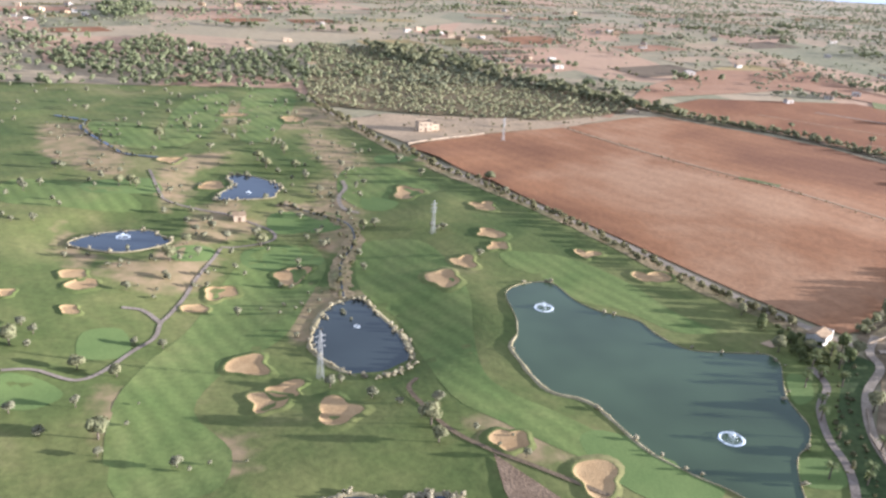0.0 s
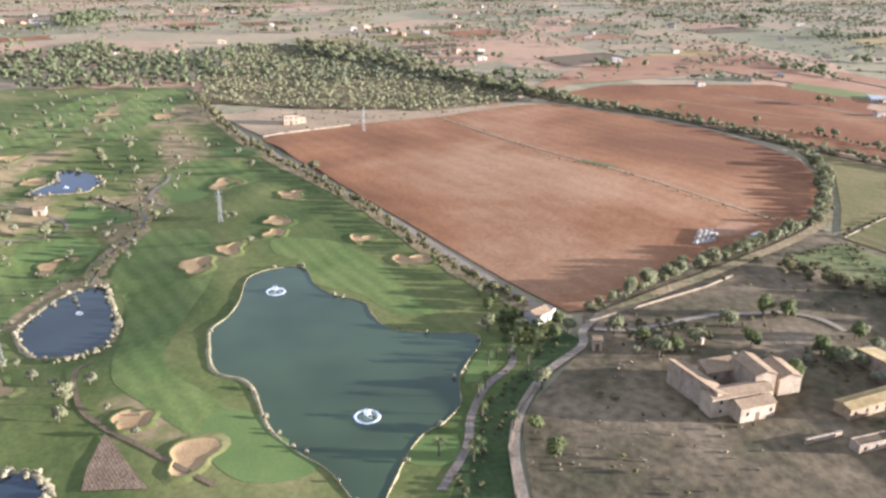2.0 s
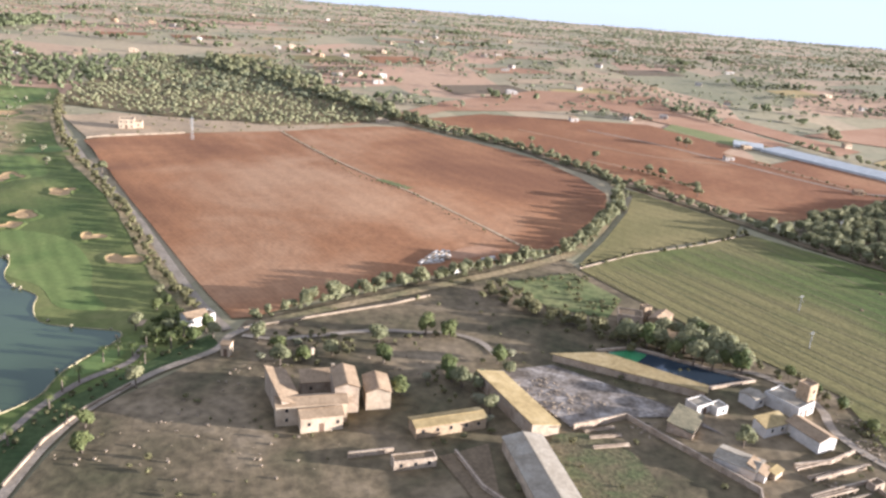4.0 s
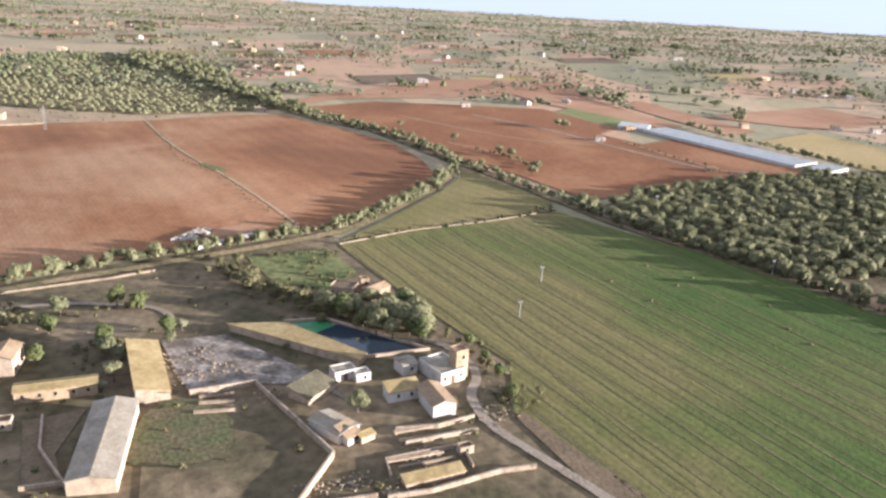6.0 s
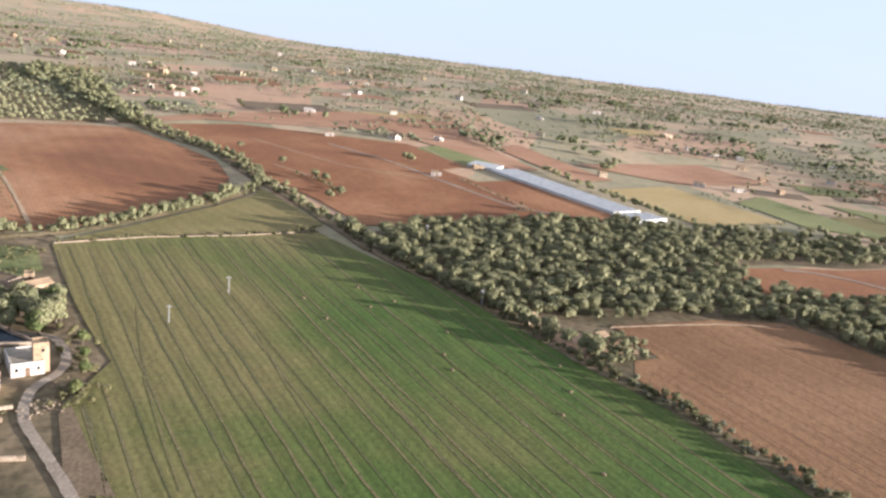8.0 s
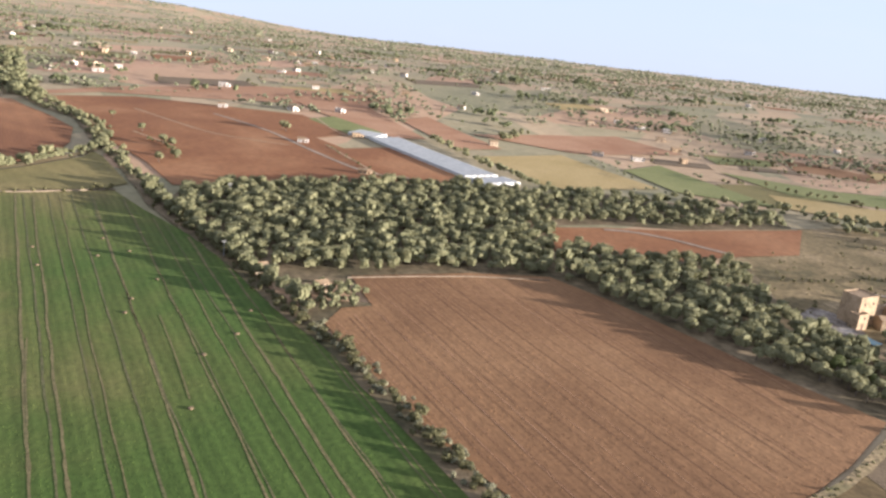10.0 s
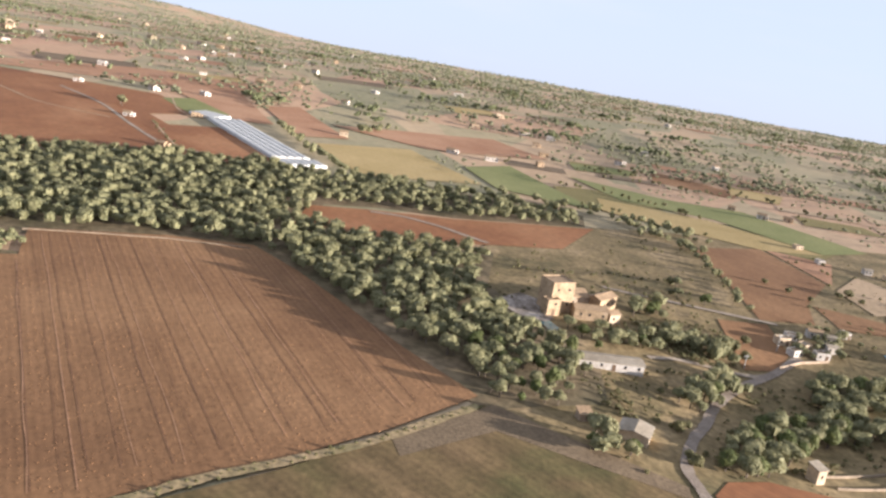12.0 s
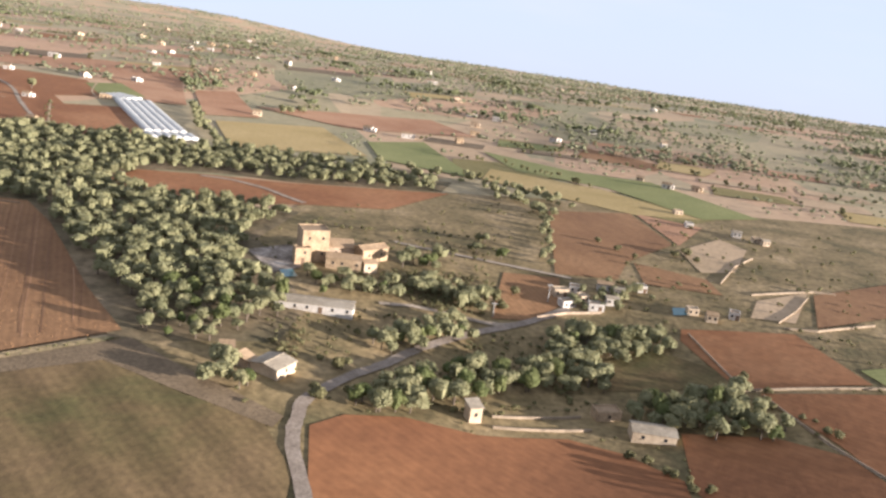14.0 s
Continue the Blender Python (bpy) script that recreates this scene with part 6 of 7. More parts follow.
def block(parent, m, w, d, h, roof, wall, cover, windows=2, door=False, rise=0.28, seed=0):
    """One wing of a house under parent: body, roof planes, windows and door. m: its pose in the parent's space; w along x, d along y."""
    bm = bmesh.new()
    x, y, up = w / 2, d / 2, rise * d / 2 if roof == "gable" else rise * d if roof == "shed" else 0
    low = [bm.verts.new(p) for p in ((-x, -y, -1), (x, -y, -1), (x, y, -1), (-x, y, -1))]
    hi = [bm.verts.new(p) for p in ((-x, -y, h), (x, -y, h), (x, y, h + (up if roof == "shed" else 0)), (-x, y, h + (up if roof == "shed" else 0)))]
    for i in range(4):
        bm.faces.new((low[i], low[(i + 1) % 4], hi[(i + 1) % 4], hi[i]))
    if roof == "gable":
        g = [bm.verts.new((-x, 0, h + up)), bm.verts.new((x, 0, h + up))]
        bm.faces.new((hi[3], hi[0], g[0])), bm.faces.new((hi[1], hi[2], g[1]))
        bm.faces.new((hi[0], hi[1], g[1], g[0])), bm.faces.new((hi[2], hi[3], g[0], g[1]))
    else:
        bm.faces.new(hi)
    bmesh.ops.recalc_face_normals(bm, faces=bm.faces)
    bm.transform(m)
    part("wall", bm, M[wall], parent)
    o, t = 0.18, 0.14
    if roof == "gable":
        e = h - rise * o
        for s in (-1, 1):
            bm = bmesh.new()
            slab(bm, (-x - o, s * (y + o), e + t), (x + o, s * (y + o), e + t), (x + o, 0, h + up + t), (-x - o, 0, h + up + t), t)
            bmesh.ops.recalc_face_normals(bm, faces=bm.faces)
            bm.transform(m)
            part("roof_slope", bm, M[cover], parent)
        bm = bmesh.new()
        box(bm, -x - o, x + o, -0.12, 0.12, h + up + t - 0.06, h + up + t + 0.07)
        bm.transform(m)
        part("ridge", bm, M[cover], parent)
    elif roof == "shed":
        bm = bmesh.new()
        slab(bm, (-x - o, -y - o, h - rise * o + t), (x + o, -y - o, h - rise * o + t), (x + o, y + o, h + up + rise * o + t), (-x - o, y + o, h + up + rise * o + t), t)
        bmesh.ops.recalc_face_normals(bm, faces=bm.faces)
        bm.transform(m)
        part("roof", bm, M[cover], parent)
    else:
        bm = bmesh.new()
        box(bm, -x + 0.15, x - 0.15, -y + 0.15, y - 0.15, h, h + 0.06)
        bm.transform(m)
        part("roof", bm, M[cover], parent)
        for a in ((-x, x, -y, -y + 0.15), (-x, x, y - 0.15, y), (-x, -x + 0.15, -y + 0.15, y - 0.15), (x - 0.15, x, -y + 0.15, y - 0.15)):
            bm = bmesh.new()
            box(bm, *a, h, h + 0.28)
            bm.transform(m)
            part("parapet", bm, M[wall], parent)
    storeys = 2 if h > 3.2 else 1
    for s in range(storeys):
        zc = h * (s + 0.55) / storeys
        for i in range(windows):
            wx = -x + w * (i + 0.5 + 0.12 * math.sin(3 * i + seed)) / windows
            if door and s == 0 and i == windows // 2:
                continue
            bm = bmesh.new()
            box(bm, wx - 0.24, wx + 0.24, -y - 0.03, -y + 0.05, zc - 0.3, zc + 0.3)
            bm.transform(m)
            win = part("window", bm, M["glassdark"], parent)
            bm = bmesh.new()
            box(bm, wx - 0.32, wx + 0.32, -y - 0.1, -y + 0.02, zc - 0.38, zc - 0.3)
            bm.transform(m)
            part("sill", bm, M["stone"], win)
        if windows and d > 3:
            bm = bmesh.new()
            box(bm, x - 0.05, x + 0.03, -0.24, 0.24, zc - 0.3, zc + 0.3)
            bm.transform(m)
            part("window", bm, M["glassdark"], parent)
    if door:
        bm = bmesh.new()
        dx = -x + w * (windows // 2 + 0.5) / max(1, windows)
        box(bm, dx - 0.4, dx + 0.4, -y - 0.04, -y + 0.05, -0.2, min(1.5, h * 0.75))
        bm.transform(m)
        part("door", bm, M["wood"], parent, "weathered wooden door")


def house(name, label, blocks, category="house", group="", chimney=None):
    """A building of one or more wings: rows of x, y, degrees, width, depth, height, roof, wall, cover, windows, door."""
    x, y, a = blocks[0][:3]
    z = ground_z(x, y)
    e = tagged(new(name), label, category, group)
    base = pose(x, y, z, 0, 0, a)
    e.matrix_world = base
    for k, (bx, by, ba, w, d, h, roof, wall, cover, windows, door) in enumerate(blocks):
        block(e, base.inverted() @ pose(bx, by, ground_z(bx, by), 0, 0, ba), w, d, h, roof, wall, cover, windows, door, 0.34 if cover in ("tile",) else 0.2, k)
    for cx, cy, top in chimney or ():
        bm = bmesh.new()
        box(bm, cx - 0.25, cx + 0.25, cy - 0.25, cy + 0.25, top - 1.2, top)
        box(bm, cx - 0.33, cx + 0.33, cy - 0.33, cy + 0.33, top - 0.12, top + 0.03)
        part("chimney", bm, M["cream"], e)
    return e


def wall_line(name, pts, high, thick, mat, label, category="wall"):
    """A free-standing wall with a coping, following the ground."""
    vs, fs, line = [], [], [Vector(p) for p in pts]
    dense = []
    for p, q in zip(line, line[1:]):
        n = max(1, int((q - p).length / 4))
        dense += [p + (q - p) * i / n for i in range(n)]
    dense.append(line[-1])
    for i, p in enumerate(dense):
        d = (dense[min(i + 1, len(dense) - 1)] - dense[max(i - 1, 0)]).normalized()
        s, z = Vector((-d.y, d.x)) * thick / 2, ground_z(p.x, p.y)
        hh = high * (1 + 0.12 * noise.noise((p.x * 0.4, p.y * 0.4, 1)))
        for k, up in ((-1, -0.5), (-1, hh - 0.12), (-1.25, hh - 0.12), (-1.25, hh), (1.25, hh), (1.25, hh - 0.12), (1, hh - 0.12), (1, -0.5)):
            q = p + s * k
            vs.append((q.x, q.y, z + up))
    for i in range(len(dense) - 1):
        for k in range(7):
            a = 8 * i + k
            fs.append((a, a + 8, a + 9, a + 1))
    n = 8 * (len(dense) - 1)
    for a in (0, n):
        fs += [(a, a + 1, a + 6, a + 7), (a + 2, a + 3, a + 4, a + 5)]
    return tagged(new(name, mesh_of(name, vs, fs, M[mat])), label, category)


# the farmhouse round a courtyard beside the lane
house("farmhouse", "sand-coloured farmhouse with wings round a courtyard", [
    (131.3, 125.3, 110, 13.0, 3.6, 3.5, "shed", "stone", "tile", 0, False),
    (136.5, 121.1, 11, 12.0, 3.6, 3.6, "gable", "cream", "tile", 4, False),
    (138.3, 118.8, 15, 7.2, 3.6, 2.7, "gable", "cream", "tile", 3, True),
    (141.9, 127.0, 100, 7.5, 4.2, 5.0, "gable", "stone", "tile", 2, False),
    (147.6, 128.0, 98, 6.5, 4.4, 3.4, "gable", "cream", "tile", 2, False),
    (138.2, 131.1, 12, 9.0, 3.0, 2.6, "shed", "stone", "tile", 2, False)], chimney=[(8.5, -7.5, 6.2), (2.0, -9.5, 5.9)])
house("stone_barn", "ochre stone barn with a mossy tiled roof", [(160.1, 119.3, 19, 13.0, 3.5, 2.0, "gable", "ochre", "lichen", 5, False)], "barn")
house("ruined_stable", "low roofless stable with arched openings", [(154.0, 107.8, 14, 7.0, 2.2, 1.4, "flat", "stone", "bare", 3, False)], "ruin")
house("long_barn", "long barn with a lichen-yellow roof", [(173.0, 127.2, 112, 20.5, 5.6, 1.7, "shed", "stone", "lichen", 0, False), (176.1, 123.9, 114, 12.0, 2.0, 1.2, "shed", "stone", "mossroof", 0, False)], "barn")
house("cattle_shed", "long cream cattle shed with a weathered grey roof", [(174.1, 102.6, 100, 22.5, 6.8, 2.3, "gable", "cream", "greyroof", 0, False)], "barn")


def lean_shed(name, label, roof, high):
    """A shed of uneven plan under one flat roof plate."""
    e = tagged(new(name), label, "shed")
    z = ground_z(*roof[0])
    e.location = (roof[0][0], roof[0][1], z)
    q = [Vector((x - roof[0][0], y - roof[0][1], 0)) for x, y in roof]
    mid = sum(q, Vector()) / len(q)
    for nm, k, lo, hi, mat in (("wall", 0.96, -0.8, high, "stone"), ("roof", 1.0, high, high + 0.16, "lichen")):
        bm = bmesh.new()
        f = bm.faces.new([bm.verts.new(mid + (p - mid) * k + Vector((0, 0, lo))) for p in q])
        up = bmesh.ops.extrude_face_region(bm, geom=[f])
        for v in up["geom"]:
            if isinstance(v, bmesh.types.BMVert):
                v.co.z = hi
        bmesh.ops.recalc_face_normals(bm, faces=bm.faces)
        part(nm, bm, M[mat], e)


lean_shed("yard_shed", "long low wedge-shaped shed with a broad tan roof", [(182.6, 147.0), (194.4, 148.7), (211.9, 135.5), (210.7, 132.7)], 1.4)
house("flat_white_house", "small white flat-roofed outbuilding", [(207.8, 129.0, 27, 4.2, 3.0, 1.6, "flat", "white", "greyroof", 1, True), (211.2, 128.5, 27, 2.8, 2.4, 1.3, "flat", "white", "greyroof", 1, False)], "outbuilding")
house("low_shed", "low shed with a mossy flat roof", [(203.1, 122.6, 57, 7.6, 4.6, 1.1, "shed", "stone", "mossroof", 0, False)], "shed")
house("gabled_house", "whitewashed gabled house with a grey roof", [(208.1, 110.1, 140, 7.0, 4.6, 1.6, "gable", "white", "greyroof", 2, False), (210.6, 107.8, 50, 3.0, 3.0, 1.2, "shed", "white", "tile", 1, False)])
house("tower_house", "white farmhouse with a tan square tower", [(225.9, 130.9, 34, 5.4, 7.4, 2.2, "flat", "white", "greyroof", 3, True), (228.9, 130.8, 31, 2.6, 2.6, 5.4, "flat", "ochre", "tile", 1, False), (219.2, 132.1, 30, 3.0, 3.6, 2.0, "gable", "white", "greyroof", 1, False)])
house("white_house", "whitewashed gabled farmhouse with a dark roof", [(224.7, 119.3, 113, 7.6, 4.2, 2.2, "gable", "white", "tile", 2, False), (218.8, 122.2, 23, 6.0, 3.0, 1.9, "shed", "white", "lichen", 2, False)])
house("front_shed", "low shed with a tan roof in a walled pen", [(224.2, 97.6, 24, 9.6, 1.9, 0.7, "shed", "stone", "lichen", 0, False)], "shed")
house("pen_shelter", "small roofless shelter of pale blocks", [(229.2, 105.2, 24, 2.4, 1.6, 1.0, "flat", "stone", "bare", 1, False)], "ruin")
house("garden_hut", "small round-roofed stone garden hut", [(213.1, 108.2, 40, 2.6, 2.4, 1.0, "gable", "stone", "lichen", 0, False)], "hut")
house("ruined_house", "roofless stone house among trees", [(204.6, 167.3, -15, 5.5, 4.0, 2.6, "flat", "stone", "bare", 3, False), (211.6, 166.9, 53, 6.0, 3.6, 2.4, "gable", "ochre", "tile", 2, False), (208.8, 169.8, 20, 2.0, 2.0, 3.4, "flat", "ochre", "tile", 1, False)], "ruin")
house("country_house", "fortified stone country house with a square tower", [
    (466.4, 194.1, 30, 6.2, 5.5, 7.2, "flat", "ochre", "tile", 2, False),
    (465.2, 189.8, 30, 3.6, 2.6, 3.6, "flat", "ochre", "tile", 1, True),
    (474.6, 191.9, 8, 8.0, 3.6, 2.6, "gable", "ochre", "tile", 3, False),
    (478.7, 201.3, 50, 7.5, 3.8, 3.0, "gable", "ochre", "tile", 2, False),
    (471.3, 199.3, 20, 7.0, 3.2, 2.6, "shed", "stone", "tile", 1, False),
    (480.1, 192.9, 30, 3.0, 3.0, 2.2, "gable", "cream", "tile", 1, False)])
house("white_barn", "long whitewashed barn with a pale roof", [(475.4, 165.3, 7, 15.2, 4.4, 1.5, "gable", "white", "greyroof", 6, True)], "barn")
house("farm_barn", "cream barn with a grey roof beside trees", [(476.7, 134.9, 71, 5.2, 5.4, 1.5, "gable", "cream", "greyroof", 1, False), (472.3, 134.5, 71, 2.4, 2.4, 1.2, "shed", "stone", "tile", 0, False), (467.9, 137.2, 20, 2.4, 1.8, 1.2, "shed", "stone", "tile", 1, False)], "barn")
house("lane_shed", "tall narrow cream shed with a pale roof", [(510.1, 137.7, 30, 2.2, 2.4, 2.6, "shed", "cream", "greyroof", 1, False)], "shed")
house("brick_shed", "small brown shed with a flat roof", [(532.9, 149.6, 21, 4.6, 3.0, 1.5, "flat", "ochre", "tile", 1, False)], "shed")
house("pale_barn", "pale barn with a grey metal roof", [(540.3, 143.6, 3, 7.4, 4.0, 1.7, "gable", "cream", "greyroof", 2, False)], "barn")
house("gate_lodge", "cream lodge with a red-brown roof by the lake", [(108.5, 159.6, 38, 4.6, 3.8, 2.2, "gable", "white", "tile", 2, True), (111.1, 161.2, 38, 2.0, 2.6, 1.8, "flat", "white", "tile", 1, False)])
house("gate_hut", "small pink gatehouse at the lane", [(117.9, 145.4, -8, 1.8, 2.0, 2.3, "gable", "cream", "tile", 1, True)], "hut")
house("villa", "sand-coloured villa with a flat roof", [(41.3, 345.4, 11, 6.0, 5.0, 3.6, "flat", "cream", "tile", 3, True), (45.1, 347.0, 11, 4.0, 4.0, 2.4, "flat", "cream", "tile", 1, False)])
house("golf_hut", "small cream golf hut", [(-23.9, 244.0, 10, 3.4, 3.0, 1.8, "gable", "cream", "tile", 1, True)], "hut")
for x, y in ([(322.1, 181.7), (337.8, 174.0)]):
    house("field_hut", "small stone hut in the hedge", [(x, y + 1, 35, 3.0, 2.6, 1.7, "gable", "cream", "tile", 1, True)], "hut", "field huts")

# houses of the far plain and of the hamlet
far = [(-187.1, 1169.0), (-105.6, 1289.4), (-33, 1726), (95.3, 585.9), (107.9, 583.6), (116.5, 498.3), (140.1, 510.3), (146.3, 764.1), (194.9, 943.7), (222.7, 695.4), (229.2, 609.9), (268.4, 536.6), (302.1, 544.5), (274.4, 438.8), (297.4, 449.8), (242.1, 423.0), (388.1, 925.0), (330.3, 302.5), (379.8, 406.5), (388.6, 397.0), (297.2, 352.2), (431.5, 418.8), (450.9, 415.7), (475.9, 423.2), (480.0, 459.8), (423.6, 688.0), (361.1, 522.4), (460.1, 540.9), (470.9, 525.9), (521.8, 468.6), (284.2, 676.6), (197.6, 693.0), (612.6, 457.3), (582.9, 500.9), (236.3, 627.5), (92.7, 633.7), (-2.1, 676.2), (114.6, 530.9), (127.3, 536.0), (143.2, 535.7), (235.8, 705.6), (-19, 1534), (144.7, 388.7), (316.4, 380.8), (-5.6, 488.4), (-79.7, 497.3)]
far += [(568.2, 364.1), (580.7, 368.4), (592.1, 371.9), (481.8, 455.9), (522.2, 467.5), (543.9, 518.5), (438.0, 410.2), (444.9, 405.7), (476.9, 489.7), (690.8, 3054.6), (528.3, 1022.7), (603.5, 747.9), (487.0, 521.4), (365.4, 531.8), (368.3, 600.2), (609.2, 1076.7), (554.0, 443.3), (586.9, 454.8), (440.5, 523.9), (456.2, 585.6), (558.6, 376.4)] + [(188.9, 1653), (52.7, 1319.5), (71.7, 1381.5), (-49.6, 1248.9), (-48.9, 798.1), (96.5, 618.6), (115.0, 631.8), (195.0, 806.1), (227.3, 831.8), (278.6, 961.7), (278.8, 544.4), (246.0, 634.0), (219.8, 501.4), (152.1, 535.2), (120.3, 529.6), (-43.2, 538.5), (-79.1, 536.9), (-204.0, 756.9), (-232.0, 726.2), (323.0, 557.7), (278.0, 445.3)] + [(172.8, 819.4), (201.9, 828.3), (249.7, 936.5), (-29.2, 1553.4), (97.9, 1852.6), (234.1, 711.9), (287.9, 773.5), (271.8, 538.9), (211.2, 498.0), (307.5, 548.3), (426.1, 677.9), (85.6, 615.4), (-106.6, 818.0), (-76.6, 833.2)]
far += [(-194.4, 656.9), (-190.7, 667.2), (-182.2, 657.2), (-188.3, 687.5), (-199.5, 638.6), (-213.8, 658.1), (-210.0, 699.1), (-203.0, 702.4), (-184.0, 700.2), (-170.8, 675.2), (62.4, 652.7), (72.0, 666.4), (87.6, 648.7), (3.0, 686.9), (-23.1, 582.0), (139.5, 670.7), (233.5, 684.7), (312.2, 672.2)]
far = [p for k, p in enumerate(far) if all(math.hypot(p[0] - q[0], p[1] - q[1]) > 13 for q in far[:k]) and not any(inside(p[0], p[1], f) for f in (golf, red_main))]
far = [p for p in far if 280 < p[1] < 2600]
for k, (x, y) in enumerate(far):
    r = random.Random(k)
    s = 0.62 + y / 2000
    w, d, h = r.uniform(3.6, 6.0) * s, r.uniform(3.0, 3.8) * s, r.uniform(1.7, 2.6) * s
    wall, roof = r.choice(("white", "white", "cream", "ochre")), r.choice(("gable", "gable", "flat"))
    bl = [(x, y, r.uniform(-25, 25), w, d, h, roof, wall, "tile" if roof == "gable" else wall, 2, r.random() < 0.5)]
    if r.random() < 0.6:
        bl.append((x + w * 0.55, y + 0.6, bl[0][2], w * 0.6, d * 0.9, h * 0.7, "flat", wall, wall, 1, False))
    house("country_cottage", {"white": "whitewashed country cottage", "cream": "cream country cottage", "ochre": "ochre country cottage"}[wall] + (" with a tiled roof" if roof == "gable" else " with a flat roof"), bl, "house", "cottages of the plain")
hamlet = [(524.2, 201.9), (525.8, 196.6), (529.4, 200.7), (532.4, 197.0), (536.2, 201.5), (535.0, 209.9), (544.0, 213.0), (527.8, 206.2), (538.2, 207.5), (564.3, 202.6), (554.7, 202.2), (558.6, 199.0), (566.7, 292.3), (565.7, 312.0), (588.9, 281.7), (586.8, 284.0), (581.4, 288.2)]
for k, (x, y) in enumerate(hamlet):
    r = random.Random(50 + k)
    wall = r.choice(("white", "cream", "white"))
    w, d, h = r.uniform(2.2, 3.8), r.uniform(2.0, 2.7), r.uniform(1.1, 1.7)
    house("village_house", ("white" if wall == "white" else "cream") + " village house on the lane", [(x, y, r.uniform(-15, 35), w, d, h, r.choice(("gable", "flat")), wall, "tile" if k % 2 else "greyroof", 2, k % 3 == 0)], "house", "hamlet houses")

# walls
wall_line("field_wall", [(200.3, 201.9), (219.6, 216.3), (242.5, 228.1), (263.0, 241.9)], 0.35, 0.16, "drystone", "pale dry-stone wall along the crop field")
wall_line("pasture_wall", [(118.2, 156.8), (128.5, 161.5), (138.3, 166.1), (150.5, 172.0), (159.3, 177.9)], 0.4, 0.2, "drystone", "pale stone wall below the red field")
wall_line("yard_wall", [(182.3, 120.1), (192.8, 124.4), (208.8, 102.5), (205.3, 90.0)], 1.2, 0.3, "stone", "pale wall of the farm's walled yard")
wall_line("pen_back_wall", [(217.9, 97.4), (216.9, 102.0), (222.6, 104.3), (228.6, 106.6)], 0.55, 0.25, "stone", "broken pale wall of the animal pen")
wall_line("pen_cross_wall", [(228.6, 106.6), (229.6, 103.4), (230.3, 100.7)], 0.6, 0.25, "stone", "pale cross wall of the animal pen")
wall_line("pen_inner_wall", [(218.9, 100.0), (223.6, 101.8), (227.6, 103.3)], 0.3, 0.3, "drystone", "tumbled low wall inside the pen")
wall_line("front_wall", [(217.6, 92.2), (224.0, 94.1), (234.2, 99.5), (240.0, 101.1)], 0.7, 0.3, "stone", "pale wall before the farm sheds")
wall_line("lower_wall", [(200.0, 87.4), (208.9, 90.2), (216.2, 92.4)], 0.8, 0.3, "stone", "low stone wall below the farm")
wall_line("pen_wall", [(218.1, 110.7), (225.1, 112.1), (231.2, 115.7)], 0.7, 0.3, "stone", "long pale pen wall")
wall_line("pen_wall_low", [(219.8, 106.5), (225.3, 108.8), (231.6, 111.3)], 0.7, 0.3, "stone", "pale pen wall with piers")
wall_line("tank_wall", [(193.4, 151.8), (201.8, 154.2), (223.6, 141.1), (211.4, 136.8)], 0.5, 0.4, "stone", "pale rim of the farm's water tank")
wall_line("west_yard_wall", [(160.9, 111.5), (164.5, 101.8), (172.3, 92.2)], 0.8, 0.3, "stone", "pale wall of the west yard")
wall_line("west_yard_front", [(165.8, 91.7), (171.4, 93.5)], 0.8, 0.3, "stone", "pale front wall of the west yard")
wall_line("ruin_wall", [(143.5, 109.3), (150.8, 111.3)], 0.9, 0.3, "stone", "low pale wall of a ruin")
wall_line("lodge_wall", [(32.6, 322.1), (49.2, 331.4), (65.6, 340.8)], 0.5, 0.3, "drystone", "pale wall at the red field's end")
wall_line("lane_wall", [(103.0, 132.1), (98.0, 123.3), (95.0, 112.5), (94.0, 99.5)], 0.6, 0.3, "drystone", "low pale wall along the lane")
wall_line("wood_wall", [(342.5, 184.6), (357.6, 190.5), (372.1, 195.5), (391.6, 199.1)], 0.28, 0.16, "drystone", "low dry-stone wall under the wood")
wall_line("plot_wall", [(519.4, 187.1), (525.8, 192.0), (533.7, 195.2)], 0.5, 0.2, "stone", "pale wall of the hamlet")
for pts in ([(565.6, 227.6), (573.0, 247.0), (580.6, 260.1)], [(572.1, 221.5), (590.4, 232.8), (596.3, 233.4)], [(574.4, 202.7), (580.8, 212.8), (587.3, 226.5)], [(574.8, 199.3), (582.5, 200.4), (598.5, 210.9)], [(552.3, 189.5), (559.4, 164.8), (562.5, 165.3)], [(559.4, 164.8), (587.8, 171.5)], [(562.5, 162.9), (569.6, 144.7), (574.7, 134.6)], [(513.3, 140.4), (528.5, 147.7)], [(513.7, 136.3), (530.2, 143.2)]):
    wall_line("terrace_wall", pts, 0.42, 0.18, "drystone", "low pale dry-stone terrace wall")
drape("tank_water", [(194.0, 151.0), (201.9, 153.4), (222.6, 140.9), (211.5, 137.8)], M["pond"], 0.14, "dark water in the farm's tank", "water")
drape("tank_algae", [(194.3, 150.8), (201.6, 153.1), (204.2, 151.0), (199.6, 145.6)], M["algae"], 0.17, "green algae on the tank", "water")
drape("swimming_pool", [(462.5, 182.4), (465.0, 184.2), (467.3, 180.1), (464.6, 178.1)], M["pool"], 0.16, "small turquoise swimming pool", "pool")
drape("swimming_pool_hamlet", [(550.4, 203.9), (554.8, 205.3), (554.0, 200.6), (550.2, 199.3)], M["pool"], 0.16, "small turquoise swimming pool", "pool")


